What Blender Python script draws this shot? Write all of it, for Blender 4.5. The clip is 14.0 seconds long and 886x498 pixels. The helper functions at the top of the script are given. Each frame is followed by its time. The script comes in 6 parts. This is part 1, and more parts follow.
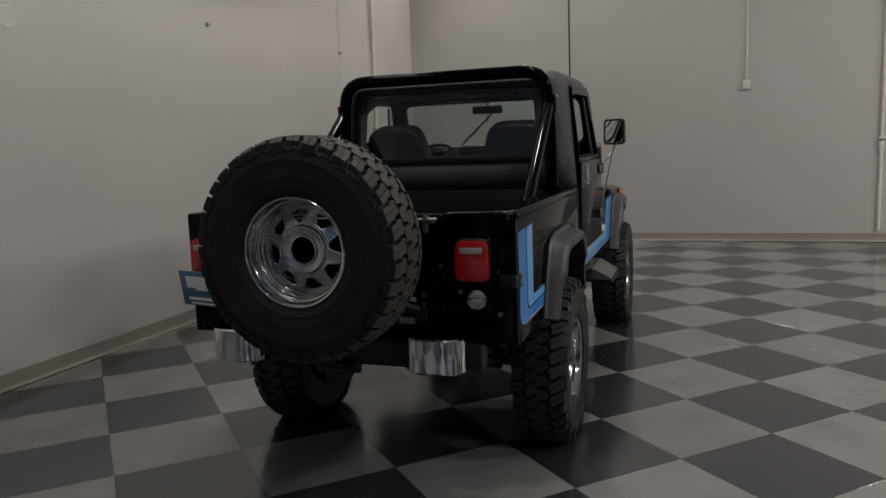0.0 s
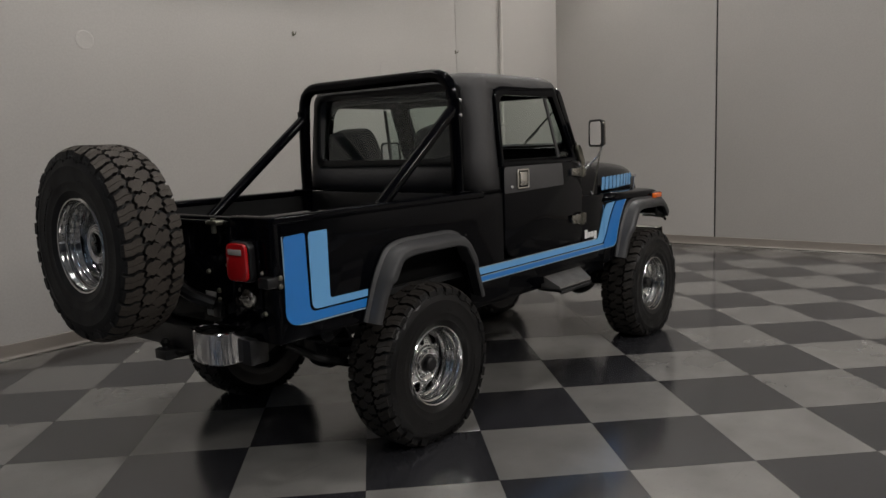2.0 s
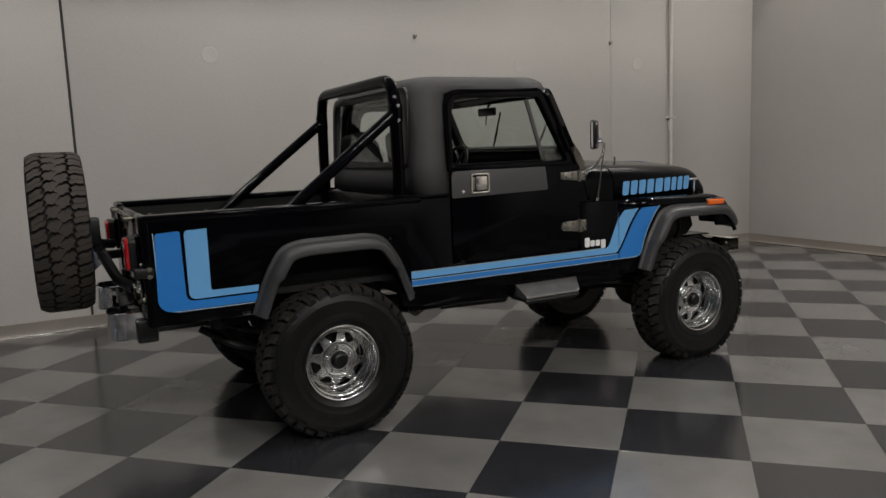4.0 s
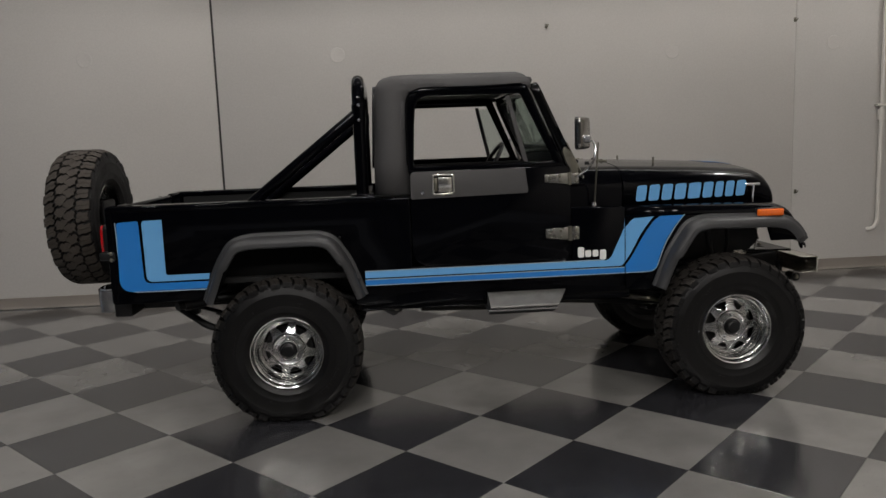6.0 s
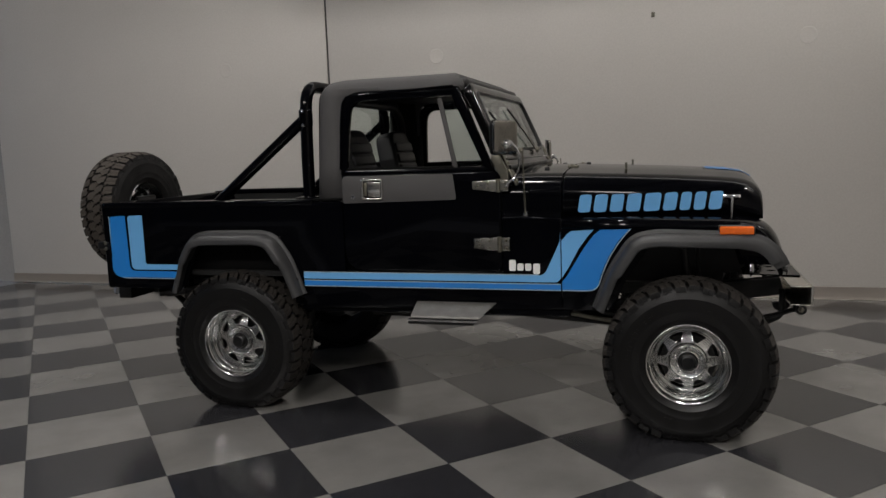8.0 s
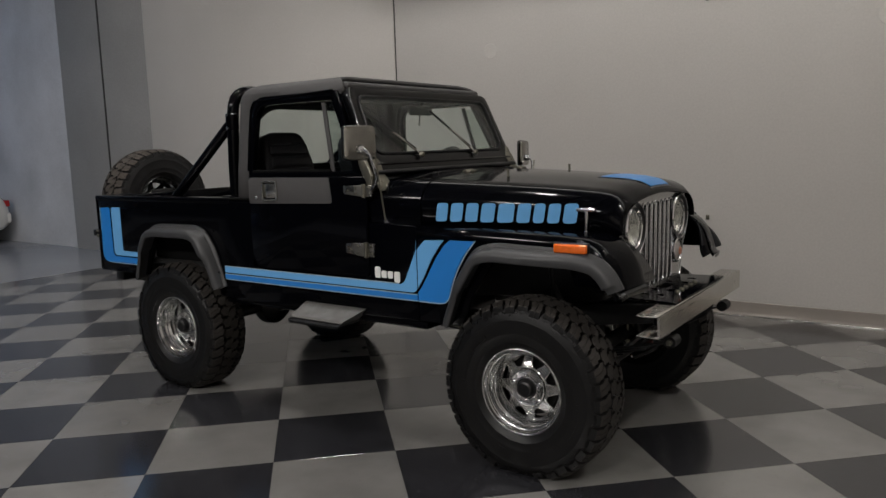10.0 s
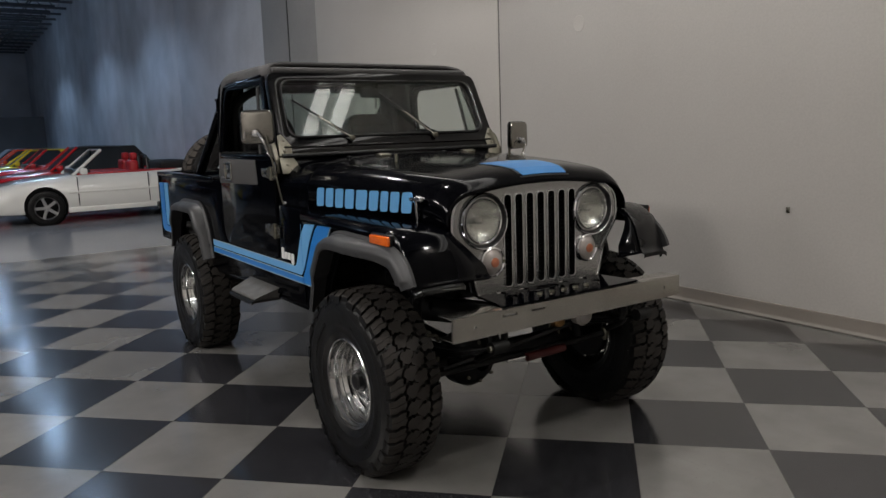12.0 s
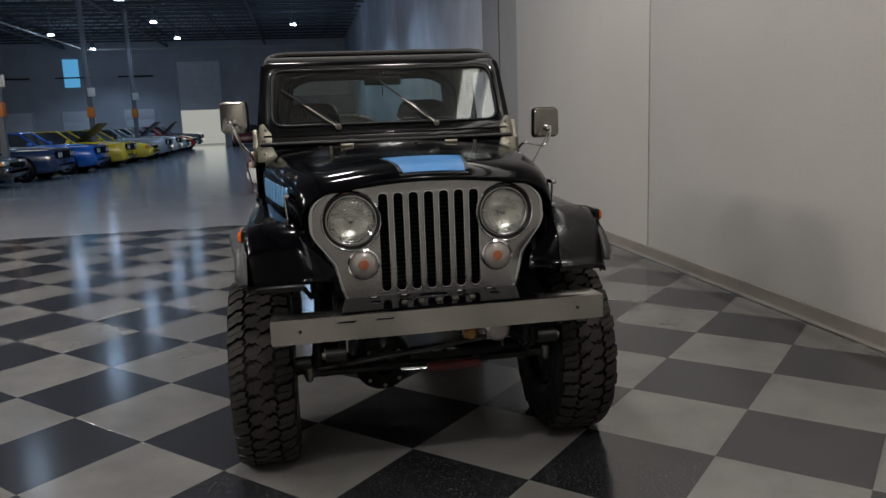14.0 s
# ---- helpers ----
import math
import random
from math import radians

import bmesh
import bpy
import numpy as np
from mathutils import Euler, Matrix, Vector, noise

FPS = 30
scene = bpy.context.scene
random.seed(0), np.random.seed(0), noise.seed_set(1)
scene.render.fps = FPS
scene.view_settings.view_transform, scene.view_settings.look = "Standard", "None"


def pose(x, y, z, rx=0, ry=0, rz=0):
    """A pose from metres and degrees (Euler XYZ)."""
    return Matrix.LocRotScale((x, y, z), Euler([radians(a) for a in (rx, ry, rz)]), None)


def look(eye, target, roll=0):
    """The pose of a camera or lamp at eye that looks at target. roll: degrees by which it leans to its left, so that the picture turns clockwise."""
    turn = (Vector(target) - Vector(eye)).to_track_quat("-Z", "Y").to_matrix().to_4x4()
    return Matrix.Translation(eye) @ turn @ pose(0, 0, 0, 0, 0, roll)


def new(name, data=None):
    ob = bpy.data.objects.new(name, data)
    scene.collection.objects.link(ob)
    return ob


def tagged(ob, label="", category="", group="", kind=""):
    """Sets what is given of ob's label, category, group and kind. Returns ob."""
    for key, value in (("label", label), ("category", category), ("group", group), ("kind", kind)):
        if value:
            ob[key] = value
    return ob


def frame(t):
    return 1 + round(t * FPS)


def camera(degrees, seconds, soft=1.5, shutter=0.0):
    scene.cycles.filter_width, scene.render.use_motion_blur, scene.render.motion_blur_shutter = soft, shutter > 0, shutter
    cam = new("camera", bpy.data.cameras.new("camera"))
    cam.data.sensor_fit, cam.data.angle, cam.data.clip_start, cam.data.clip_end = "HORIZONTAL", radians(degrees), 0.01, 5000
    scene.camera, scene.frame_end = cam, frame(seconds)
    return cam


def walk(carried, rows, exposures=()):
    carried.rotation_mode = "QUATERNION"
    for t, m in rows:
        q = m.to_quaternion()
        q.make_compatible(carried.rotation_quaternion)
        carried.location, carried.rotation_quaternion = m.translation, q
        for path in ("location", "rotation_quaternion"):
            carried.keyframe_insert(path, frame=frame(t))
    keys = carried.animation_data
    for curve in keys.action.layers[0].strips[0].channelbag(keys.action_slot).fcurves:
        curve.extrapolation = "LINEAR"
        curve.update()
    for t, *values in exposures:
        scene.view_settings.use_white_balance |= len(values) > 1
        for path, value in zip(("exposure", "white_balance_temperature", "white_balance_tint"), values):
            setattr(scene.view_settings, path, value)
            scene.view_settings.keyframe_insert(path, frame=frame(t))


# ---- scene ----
cam = camera(61.0, 14.0)
PATH = [
    (0, (-5.058, -1.579, 1.507), (-3.192, -0.917, 1.229), -2.2),
    (0.5, (-4.879, -2.049, 1.501), (-3.079, -1.223, 1.223), -2.1),
    (1, (-4.712, -2.531, 1.499), (-2.989, -1.554, 1.221), -2.1),
    (1.5, (-4.462, -2.958, 1.498), (-2.831, -1.833, 1.221), -2.1),
    (2, (-4.14, -3.359, 1.504), (-2.618, -2.091, 1.229), -2.1),
    (2.5, (-3.81, -3.746, 1.51), (-2.412, -2.341, 1.236), -2.1),
    (5, (-1.68, -4.962, 1.507), (-1.163, -3.049, 1.239), -2.3),
    (5.5, (-1.207, -5.032, 1.5), (-0.885, -3.076, 1.231), -2.2),
    (6, (-0.723, -5.059, 1.505), (-0.582, -3.083, 1.231), -2.1),
    (6.5, (-0.23, -5.066, 1.5), (-0.286, -3.084, 1.235), -2.2),
    (7, (0.253, -4.993, 1.498), (0.008, -3.026, 1.236), -2.2),
    (7.5, (0.739, -4.894, 1.491), (0.315, -2.957, 1.229), -2.2),
    (8, (1.198, -4.751, 1.489), (0.605, -2.858, 1.228), -2.1),
    (10.5, (3.267, -3.504, 1.513), (1.987, -1.992, 1.238), -1.8),
    (11, (3.599, -3.127, 1.496), (2.189, -1.736, 1.216), -1.9),
    (11.5, (3.925, -2.747, 1.485), (2.391, -1.496, 1.194), -1.9),
    (12, (4.185, -2.364, 1.491), (2.537, -1.273, 1.18), -1.9),
    (12.5, (4.394, -1.931, 1.511), (2.642, -1.023, 1.184), -1.9),
    (13, (4.572, -1.492, 1.514), (2.73, -0.788, 1.178), -2.1),
    (13.5, (4.64, -1.034, 1.508), (2.738, -0.522, 1.161), -2.2),
    (14, (4.675, -0.613, 1.515), (2.738, -0.262, 1.163), -2.2),
]
walk(cam, [(t, look(eye, target, roll)) for t, eye, target, roll in PATH], [(0, -0.08), (2.5, -0.02), (5, 0), (8, 0.02), (10.5, 0.1), (14, 0.24)])

# ==== place ====
# ---- light ----
world = bpy.data.worlds.new("world")
scene.world = world
world.use_nodes = True
world.node_tree.nodes["Background"].inputs[0].default_value = (0.75, 0.85, 1.0, 1)
world.node_tree.nodes["Background"].inputs[1].default_value = 0.3


def area_lamp(name, m, sx, sy, watts, colour):
    data = bpy.data.lights.new(name, "AREA")
    data.shape, data.size, data.size_y, data.energy, data.color = "RECTANGLE", sx, sy, watts, colour
    ob = new(name, data)
    ob.matrix_world = m
    return ob


STRIP_Z = 4.7
WARM, COOL = (1.0, 0.955, 0.915), (0.46, 0.68, 1.0)
# unseen fill bays added to light truck and walls, and colder ones down the hall
FILL_BAYS = [(-4.5, -0.8, 92), (0.0, -0.8, 106), (5.7, 0.9, 120), (-4.5, -9.5, 480), (-0.6, -9.5, 590), (3.2, -9.5, 500)]
HALL_BAYS = [(x, -6.9) for x in (-12.5, -20.0, -26.2, -33.0, -40.0)] + [(x, -12.6) for x in (-13.0, -21.0, -29.3, -37.4, -45.3)] + [(x, -0.6) for x in (-11.0, -17.3, -24.6, -34.8)]
for x, y, watts in FILL_BAYS:
    area_lamp("high_bay_lamp", pose(x, y, 6.88), 1.3 if y < -5 else 0.4, 1.3 if y < -5 else 0.4, watts, WARM)
for x, y in HALL_BAYS:
    watts = (12 if y < -5 else 26) if x > -15 else (60 if y > -10 else 90) if y < -5 else 120
    # the reflector throws most of the light down, the acrylic shade glows all round
    data = bpy.data.lights.new("hall_bay_lamp", "SPOT")
    data.energy, data.color, data.shadow_soft_size, data.spot_size, data.spot_blend = 2.2 * watts, COOL, 0.15, radians(142), 0.45
    new("hall_bay_lamp", data).location = (x, y, 5.98)
    data = bpy.data.lights.new("hall_bay_glow", "POINT")
    data.energy, data.color, data.shadow_soft_size = 0.22 * watts, COOL, 0.16
    new("hall_bay_glow", data).location = (x, y, 5.96)
# daylight through the open dock door
area_lamp("dock_daylight", look((-49.7, -7.1, 1.2), (-40, -7.1, 0.8)), 2.6, 2.3, 8, (1.0, 1.0, 0.84))

# ---- builders ----
def part(name, bm, material, parent=None, label="", sharp=32, smooth=True):
    """Link a bmesh as one mesh object under a thing or part."""
    me = bpy.data.meshes.new(name)
    bmesh.ops.recalc_face_normals(bm, faces=bm.faces)
    bm.to_mesh(me)
    bm.free()
    if smooth:
        me.shade_smooth()
        me.set_sharp_from_angle(angle=radians(sharp))
    if material:
        me.materials.append(material)
    ob = new(name, me)
    if parent:
        ob.parent = parent
    if label:
        ob["label"] = label
    return ob


def empty(name, loc=(0, 0, 0), turn=0, parent=None):
    ob = new(name)
    ob.empty_display_size = 0.1
    ob.matrix_world = pose(*loc, 0, 0, turn)
    if parent:
        ob.parent = parent
    return ob


def bevel_all(bm, width, segments=2, angle=30):
    edges = [e for e in bm.edges if len(e.link_faces) == 2 and e.calc_face_angle(0) > radians(angle)]
    if width > 0 and edges:
        bmesh.ops.bevel(bm, geom=edges, offset=width, segments=segments, affect="EDGES", profile=0.5, clamp_overlap=True)
    return bm


def bx(lo, hi, bevel=0.0, segments=2, m=None, bm=None):
    """A box between two corners, added to bm or new."""
    one = bmesh.new()
    r = bmesh.ops.create_cube(one, size=1)
    for v in r["verts"]:
        v.co = Vector([(lo[i] + hi[i]) / 2 + v.co[i] * (hi[i] - lo[i]) for i in range(3)])
    bevel_all(one, bevel, segments)
    if m is not None:
        bmesh.ops.transform(one, matrix=m, verts=one.verts)
    return merge(bm, one)


def merge(bm, one):
    if bm is None:
        return one
    me = bpy.data.meshes.new("tmp")
    one.to_mesh(me)
    one.free()
    bm.from_mesh(me)
    bpy.data.meshes.remove(me)
    return bm


def round_poly(pts, radii, seg=5):
    """Rounds the corners of a closed 2D polygon."""
    out, n = [], len(pts)
    if not isinstance(radii, (list, tuple)):
        radii = [radii] * n
    for i in range(n):
        p, a, b = Vector(pts[i]), Vector(pts[i - 1]), Vector(pts[(i + 1) % n])
        r = radii[i]
        da, db = (a - p).normalized(), (b - p).normalized()
        half = da.angle(db, math.pi) / 2
        d = min(r / max(math.tan(half), 0.05), (a - p).length * 0.49, (b - p).length * 0.49)
        if r <= 0 or half > 1.53:
            out += [p.copy() for _ in range(seg + 1)]
            continue
        s, e = p + da * d, p + db * d
        for k in range(seg + 1):
            u = k / seg
            out.append((1 - u) ** 2 * s + 2 * u * (1 - u) * p + u * u * e)
    return out


def to3(p, axis, d):
    if axis == "y":
        return Vector((p[0], d, p[1]))
    if axis == "x":
        return Vector((d, p[0], p[1]))
    return Vector((p[0], p[1], d))


def prism(poly, axis, d0, d1, bevel=0.0, segments=2, bm=None, m=None):
    """A 2D outline pushed along an axis from d0 to d1."""
    one = bmesh.new()
    clean = []
    for p in poly:
        if not clean or (Vector(p) - Vector(clean[-1])).length > 1e-5:
            clean.append(p)
    if (Vector(clean[0]) - Vector(clean[-1])).length < 1e-5:
        clean.pop()
    a = [one.verts.new(to3(p, axis, d0)) for p in clean]
    b = [one.verts.new(to3(p, axis, d1)) for p in clean]
    one.faces.new(a)
    one.faces.new(b[::-1])
    n = len(a)
    for i in range(n):
        one.faces.new((a[i], b[i], b[(i + 1) % n], a[(i + 1) % n]))
    bmesh.ops.recalc_face_normals(one, faces=one.faces)
    bevel_all(one, bevel, segments)
    if m is not None:
        bmesh.ops.transform(one, matrix=m, verts=one.verts)
    return merge(bm, one)


def ring(outer, inner, axis, d0, d1, bevel=0.0, bm=None, m=None):
    """A frame between two closed outlines with the same count of points."""
    one = bmesh.new()
    rows = [[one.verts.new(to3(p, axis, d)) for p in loop] for loop, d in ((outer, d0), (outer, d1), (inner, d1), (inner, d0))]
    n = len(outer)
    for k in range(4):
        r, s = rows[k], rows[(k + 1) % 4]
        for i in range(n):
            j = (i + 1) % n
            one.faces.new((r[i], r[j], s[j], s[i]))
    bmesh.ops.remove_doubles(one, verts=one.verts, dist=1e-5)
    bmesh.ops.recalc_face_normals(one, faces=one.faces)
    bevel_all(one, bevel, 2, 50)
    if m is not None:
        bmesh.ops.transform(one, matrix=m, verts=one.verts)
    return merge(bm, one)


def loft(rows, closed=True, cap=True, bm=None):
    """Skin through rows of 3D points."""
    one = bmesh.new()
    vs = [[one.verts.new(p) for p in row] for row in rows]
    n = len(rows[0])
    for r, s in zip(vs, vs[1:]):
        for i in range(n if closed else n - 1):
            j = (i + 1) % n
            one.faces.new((r[i], r[j], s[j], s[i]))
    if cap:
        one.faces.new(vs[0][::-1])
        one.faces.new(vs[-1])
    bmesh.ops.remove_doubles(one, verts=one.verts, dist=1e-5)
    bmesh.ops.recalc_face_normals(one, faces=one.faces)
    return merge(bm, one)


def smooth_path(pts, r=0.0, seg=5):
    pts = [Vector(p) for p in pts]
    if r <= 0:
        return pts
    out = [pts[0]]
    for a, p, b in zip(pts, pts[1:], pts[2:]):
        da, db = (a - p).normalized(), (b - p).normalized()
        d = min(r, (a - p).length * 0.49, (b - p).length * 0.49)
        s, e = p + da * d, p + db * d
        for k in range(seg + 1):
            u = k / seg
            out.append((1 - u) ** 2 * s + 2 * u * (1 - u) * p + u * u * e)
    return out + [pts[-1]]


def tube(pts, r, seg=10, bend=0.0, bm=None, closed=False):
    """A round bar along a path; r may be a list."""
    path = smooth_path(pts, bend)
    n = len(path)
    rows, side = [], None
    for i, p in enumerate(path):
        if closed:
            t = (path[(i + 1) % n] - path[i - 1]).normalized()
        else:
            t = (path[min(i + 1, n - 1)] - path[max(i - 1, 0)]).normalized()
        if side is None:
            side = t.cross(Vector((0, 0, 1)) if abs(t.z) < 0.9 else Vector((1, 0, 0))).normalized()
        side = (side - t * side.dot(t)).normalized()
        up = t.cross(side)
        rr = r[i] if isinstance(r, (list, tuple)) else r
        rows.append([p + rr * (math.cos(a) * side + math.sin(a) * up) for a in (2 * math.pi * k / seg for k in range(seg))])
    if closed:
        rows.append(rows[0])
    return loft(rows, True, not closed, bm)


def revolve(profile, n=48, axis="y", centre=(0, 0, 0), bm=None, closed=False):
    """A profile of (radius, along) pairs turned round an axis."""
    prof = list(profile) + ([profile[0]] if closed else [])
    rows = []
    c = Vector(centre)
    for r, h in prof:
        row = []
        for k in range(n):
            a = 2 * math.pi * k / n
            u, w = max(r, 1e-4) * math.cos(a), max(r, 1e-4) * math.sin(a)
            row.append(c + (Vector((u, h, w)) if axis == "y" else Vector((h, u, w)) if axis == "x" else Vector((u, w, h))))
        rows.append(row)
    return loft(rows, True, False, bm)


# ---- materials ----
def material(name, base, rough=0.5, metal=0.0, coat=0.0, var=0.0, scale=6.0, fine=0.0, fine_scale=220.0, bump=0.0, rough_var=0.0, emit=None, second=None, spec=0.5):
    """A surface with broad mottling (var) towards a second colour, fine grain, uneven gloss and relief."""
    mt = bpy.data.materials.new(name)
    mt.use_nodes = True
    nt = mt.node_tree
    b = nt.nodes["Principled BSDF"]
    b.inputs["Base Color"].default_value = (*base, 1)
    b.inputs["Roughness"].default_value = rough
    b.inputs["Metallic"].default_value = metal
    b.inputs["Coat Weight"].default_value = coat
    b.inputs["Coat Roughness"].default_value = 0.04
    b.inputs["Specular IOR Level"].default_value = spec
    if emit:
        b.inputs["Emission Color"].default_value = (*emit[:3], 1)
        b.inputs["Emission Strength"].default_value = emit[3]
    if not (var or fine or bump or rough_var):
        return mt
    tc = nt.nodes.new("ShaderNodeTexCoord")
    big = nt.nodes.new("ShaderNodeTexNoise")
    big.inputs["Scale"].default_value, big.inputs["Detail"].default_value = scale, 5
    small = nt.nodes.new("ShaderNodeTexNoise")
    small.inputs["Scale"].default_value, small.inputs["Detail"].default_value = fine_scale, 3
    for node in (big, small):
        nt.links.new(tc.outputs["Object"], node.inputs["Vector"])
    if var or fine:
        ramp = nt.nodes.new("ShaderNodeMapRange")
        ramp.inputs["From Min"].default_value, ramp.inputs["From Max"].default_value = 0.3, 0.7
        nt.links.new(big.outputs["Fac"], ramp.inputs["Value"])
        mix = nt.nodes.new("ShaderNodeMix")
        mix.data_type = "RGBA"
        sec = second or tuple(c * (1 - var) for c in base)
        mix.inputs[6].default_value, mix.inputs[7].default_value = (*base, 1), (*sec, 1)
        nt.links.new(ramp.outputs[0], mix.inputs[0])
        last = mix.outputs[2]
        if fine:
            r2 = nt.nodes.new("ShaderNodeMapRange")
            r2.inputs["From Min"].default_value, r2.inputs["From Max"].default_value = 0.35, 0.65
            r2.inputs["To Min"].default_value, r2.inputs["To Max"].default_value = 1 - fine, 1 + fine
            nt.links.new(small.outputs["Fac"], r2.inputs["Value"])
            mul = nt.nodes.new("ShaderNodeVectorMath")
            mul.operation = "SCALE"
            nt.links.new(last, mul.inputs[0])
            nt.links.new(r2.outputs[0], mul.inputs["Scale"])
            last = mul.outputs[0]
        nt.links.new(last, b.inputs["Base Color"])
    if rough_var:
        r3 = nt.nodes.new("ShaderNodeMapRange")
        r3.inputs["From Min"].default_value, r3.inputs["From Max"].default_value = 0.3, 0.7
        r3.inputs["To Min"].default_value, r3.inputs["To Max"].default_value = max(rough - rough_var, 0.02), rough + rough_var
        nt.links.new(big.outputs["Fac"], r3.inputs["Value"])
        nt.links.new(r3.outputs[0], b.inputs["Roughness"])
    if bump:
        bp = nt.nodes.new("ShaderNodeBump")
        bp.inputs["Strength"].default_value, bp.inputs["Distance"].default_value = bump, 0.004
        nt.links.new(small.outputs["Fac"], bp.inputs["Height"])
        nt.links.new(bp.outputs[0], b.inputs["Normal"])
    return mt


def glass_material(name, tint, rough=0.0, alpha=0.045):
    """Thin window glass: clear, with a mirror gloss on top."""
    mt = bpy.data.materials.new(name)
    mt.use_nodes = True
    nt = mt.node_tree
    nt.nodes.remove(nt.nodes["Principled BSDF"])
    tr = nt.nodes.new("ShaderNodeBsdfTransparent")
    tr.inputs[0].default_value = (*tint, 1)
    gl = nt.nodes.new("ShaderNodeBsdfGlossy")
    gl.inputs["Roughness"].default_value = rough
    lw = nt.nodes.new("ShaderNodeLayerWeight")
    lw.inputs["Blend"].default_value = 0.5
    pw = nt.nodes.new("ShaderNodeMath")
    pw.operation = "POWER"
    pw.inputs[1].default_value = 5.0
    nt.links.new(lw.outputs["Facing"], pw.inputs[0])
    fr = nt.nodes.new("ShaderNodeMapRange")
    fr.inputs["To Min"].default_value = alpha
    nt.links.new(pw.outputs[0], fr.inputs["Value"])
    mix = nt.nodes.new("ShaderNodeMixShader")
    nt.links.new(fr.outputs[0], mix.inputs[0])
    nt.links.new(tr.outputs[0], mix.inputs[1])
    nt.links.new(gl.outputs[0], mix.inputs[2])
    nt.links.new(mix.outputs[0], nt.nodes["Material Output"].inputs["Surface"])
    return mt


M_BLACK = material("black_gloss_paint", (0.001, 0.0011, 0.0018), 0.12, 0, 0.19, rough_var=0.04, scale=3, spec=0.04)
M_CHAR = material("charcoal_textured_top", (0.055, 0.053, 0.053), 0.62, 0, 0, 0.12, 2.5, 0.12, 420, 0.25, spec=0.35)
M_FLARE = material("black_flare_plastic", (0.026, 0.026, 0.027), 0.5, 0, 0, 0.12, 5, 0.06, 500, 0.1, 0.08)
# paler than the body black, with the wing front's reflection in the tone
M_WINGSHEEN = material("wing_sheen_tone", (0.006, 0.006, 0.0064), 0.28, 0, 0, 0.12, 5, 0.05, 400, 0.05, 0.06, spec=0.42)
# copy of the body black, paler and glossier for the frame's wall reflection
M_FRAMESHEEN = material("frame_sheen_black", (0.0018, 0.0018, 0.002), 0.14, 0, 0.34, rough_var=0.04, scale=4, spec=0.08)
# chrome with the dull reflection of the door mirrors put into its colour
M_DIMCHROME = material("dimmed_chrome", (0.33, 0.315, 0.285), 0.16, 1.0, 0, 0.2, 14, 0.06, 220, 0.03, 0.07)
M_SATIN = material("satin_black_steel", (0.0035, 0.0035, 0.004), 0.38, 0, 0, 0.2, 7, 0.1, 200, 0.05, 0.1, spec=0.35)
M_UNDER = material("greasy_dark_steel", (0.004, 0.004, 0.004), 0.5, 0.1, 0, 0.4, 14, 0.2, 120, 0.2, 0.15, spec=0.3)
M_TYRE = material("dressed_tyre_rubber", (0.0045, 0.0043, 0.0043), 0.4, 0, 0, 0.2, 9, 0.12, 260, 0.12, 0.12, spec=0.24)
M_DUSTY = material("dusty_tyre_wall", (0.011, 0.0105, 0.0105), 0.62, 0, 0, 0.3, 6, 0.12, 260, 0.2, 0.1, spec=0.25)
M_TREAD = material("dusty_tread_rubber", (0.028, 0.024, 0.0205), 0.7, 0, 0, 0.5, 5, 0.2, 160, 0.3, spec=0.3)
M_CHROME = material("chrome", (0.72, 0.72, 0.73), 0.07, 1.0, 0, 0.06, 8, 0, 200, 0, 0.03)
M_STEEL = material("brushed_stainless_steel", (0.64, 0.62, 0.57), 0.21, 1.0, 0, 0.12, 4, 0.06, 300, 0.03, 0.08)
M_DULL = material("worn_bare_metal", (0.2, 0.19, 0.155), 0.42, 1.0, 0, 0.2, 20, 0.1, 250, 0.05, 0.1)
M_BLUE = material("deep_blue_vinyl", (0.009, 0.165, 0.51), 0.3, 0, 0.3, 0.06, 4)
M_LIGHT = material("light_blue_vinyl", (0.12, 0.35, 0.65), 0.3, 0, 0.3, 0.06, 4)
M_MIDBLUE = material("mid_blue_vinyl", (0.03, 0.18, 0.44), 0.4, 0, 0.15, 0.06, 4)
M_DECALBLK = material("black_vinyl_outline", (0.003, 0.003, 0.004), 0.3)
M_SILVERLINE = material("pale_pinstripe_vinyl", (0.3, 0.38, 0.45), 0.35)
M_GRILLE = material("silver_grille_paint", (0.45, 0.45, 0.44), 0.2, 0.85, 0.3, 0.08, 6)
# near-black for seals and felt, and for shade coloured into hollows
M_DARK = material("black_shade_and_trim", (0.002, 0.002, 0.002), 0.8, spec=0.1)
M_RED = material("red_lens", (0.34, 0.004, 0.006), 0.15, 0, 0.4, 0.15, 30)
M_LENSW = material("clear_ribbed_lens", (0.34, 0.31, 0.29), 0.18, 0, 0.8, 0.15, 40)
M_AMBER = material("amber_lens", (0.75, 0.13, 0.005), 0.2, 0, 0.8, 0.15, 40)
M_REFLECT = material("lamp_reflector", (0.78, 0.79, 0.78), 0.14, 0.9, 0, 0.1, 10, 0, 70, 0.9)
M_VINYL = material("black_seat_vinyl", (0.016, 0.016, 0.018), 0.48, 0, 0, 0.15, 8, 0.1, 300, 0.12, spec=0.3)
M_WHITE = material("white_vinyl_letter", (0.7, 0.7, 0.68), 0.4)
M_PLATE = material("blue_plate_paint", (0.01, 0.09, 0.2), 0.4, 0, 0.3, 0.1, 10)
M_GLASS = glass_material("window_glass", (0.86, 0.9, 0.88), 0.0)
M_LENS = glass_material("headlamp_glass", (0.92, 0.92, 0.9), 0.03)
M_MIRROR = material("mirror_glass", (0.85, 0.85, 0.85), 0.02, 1.0)
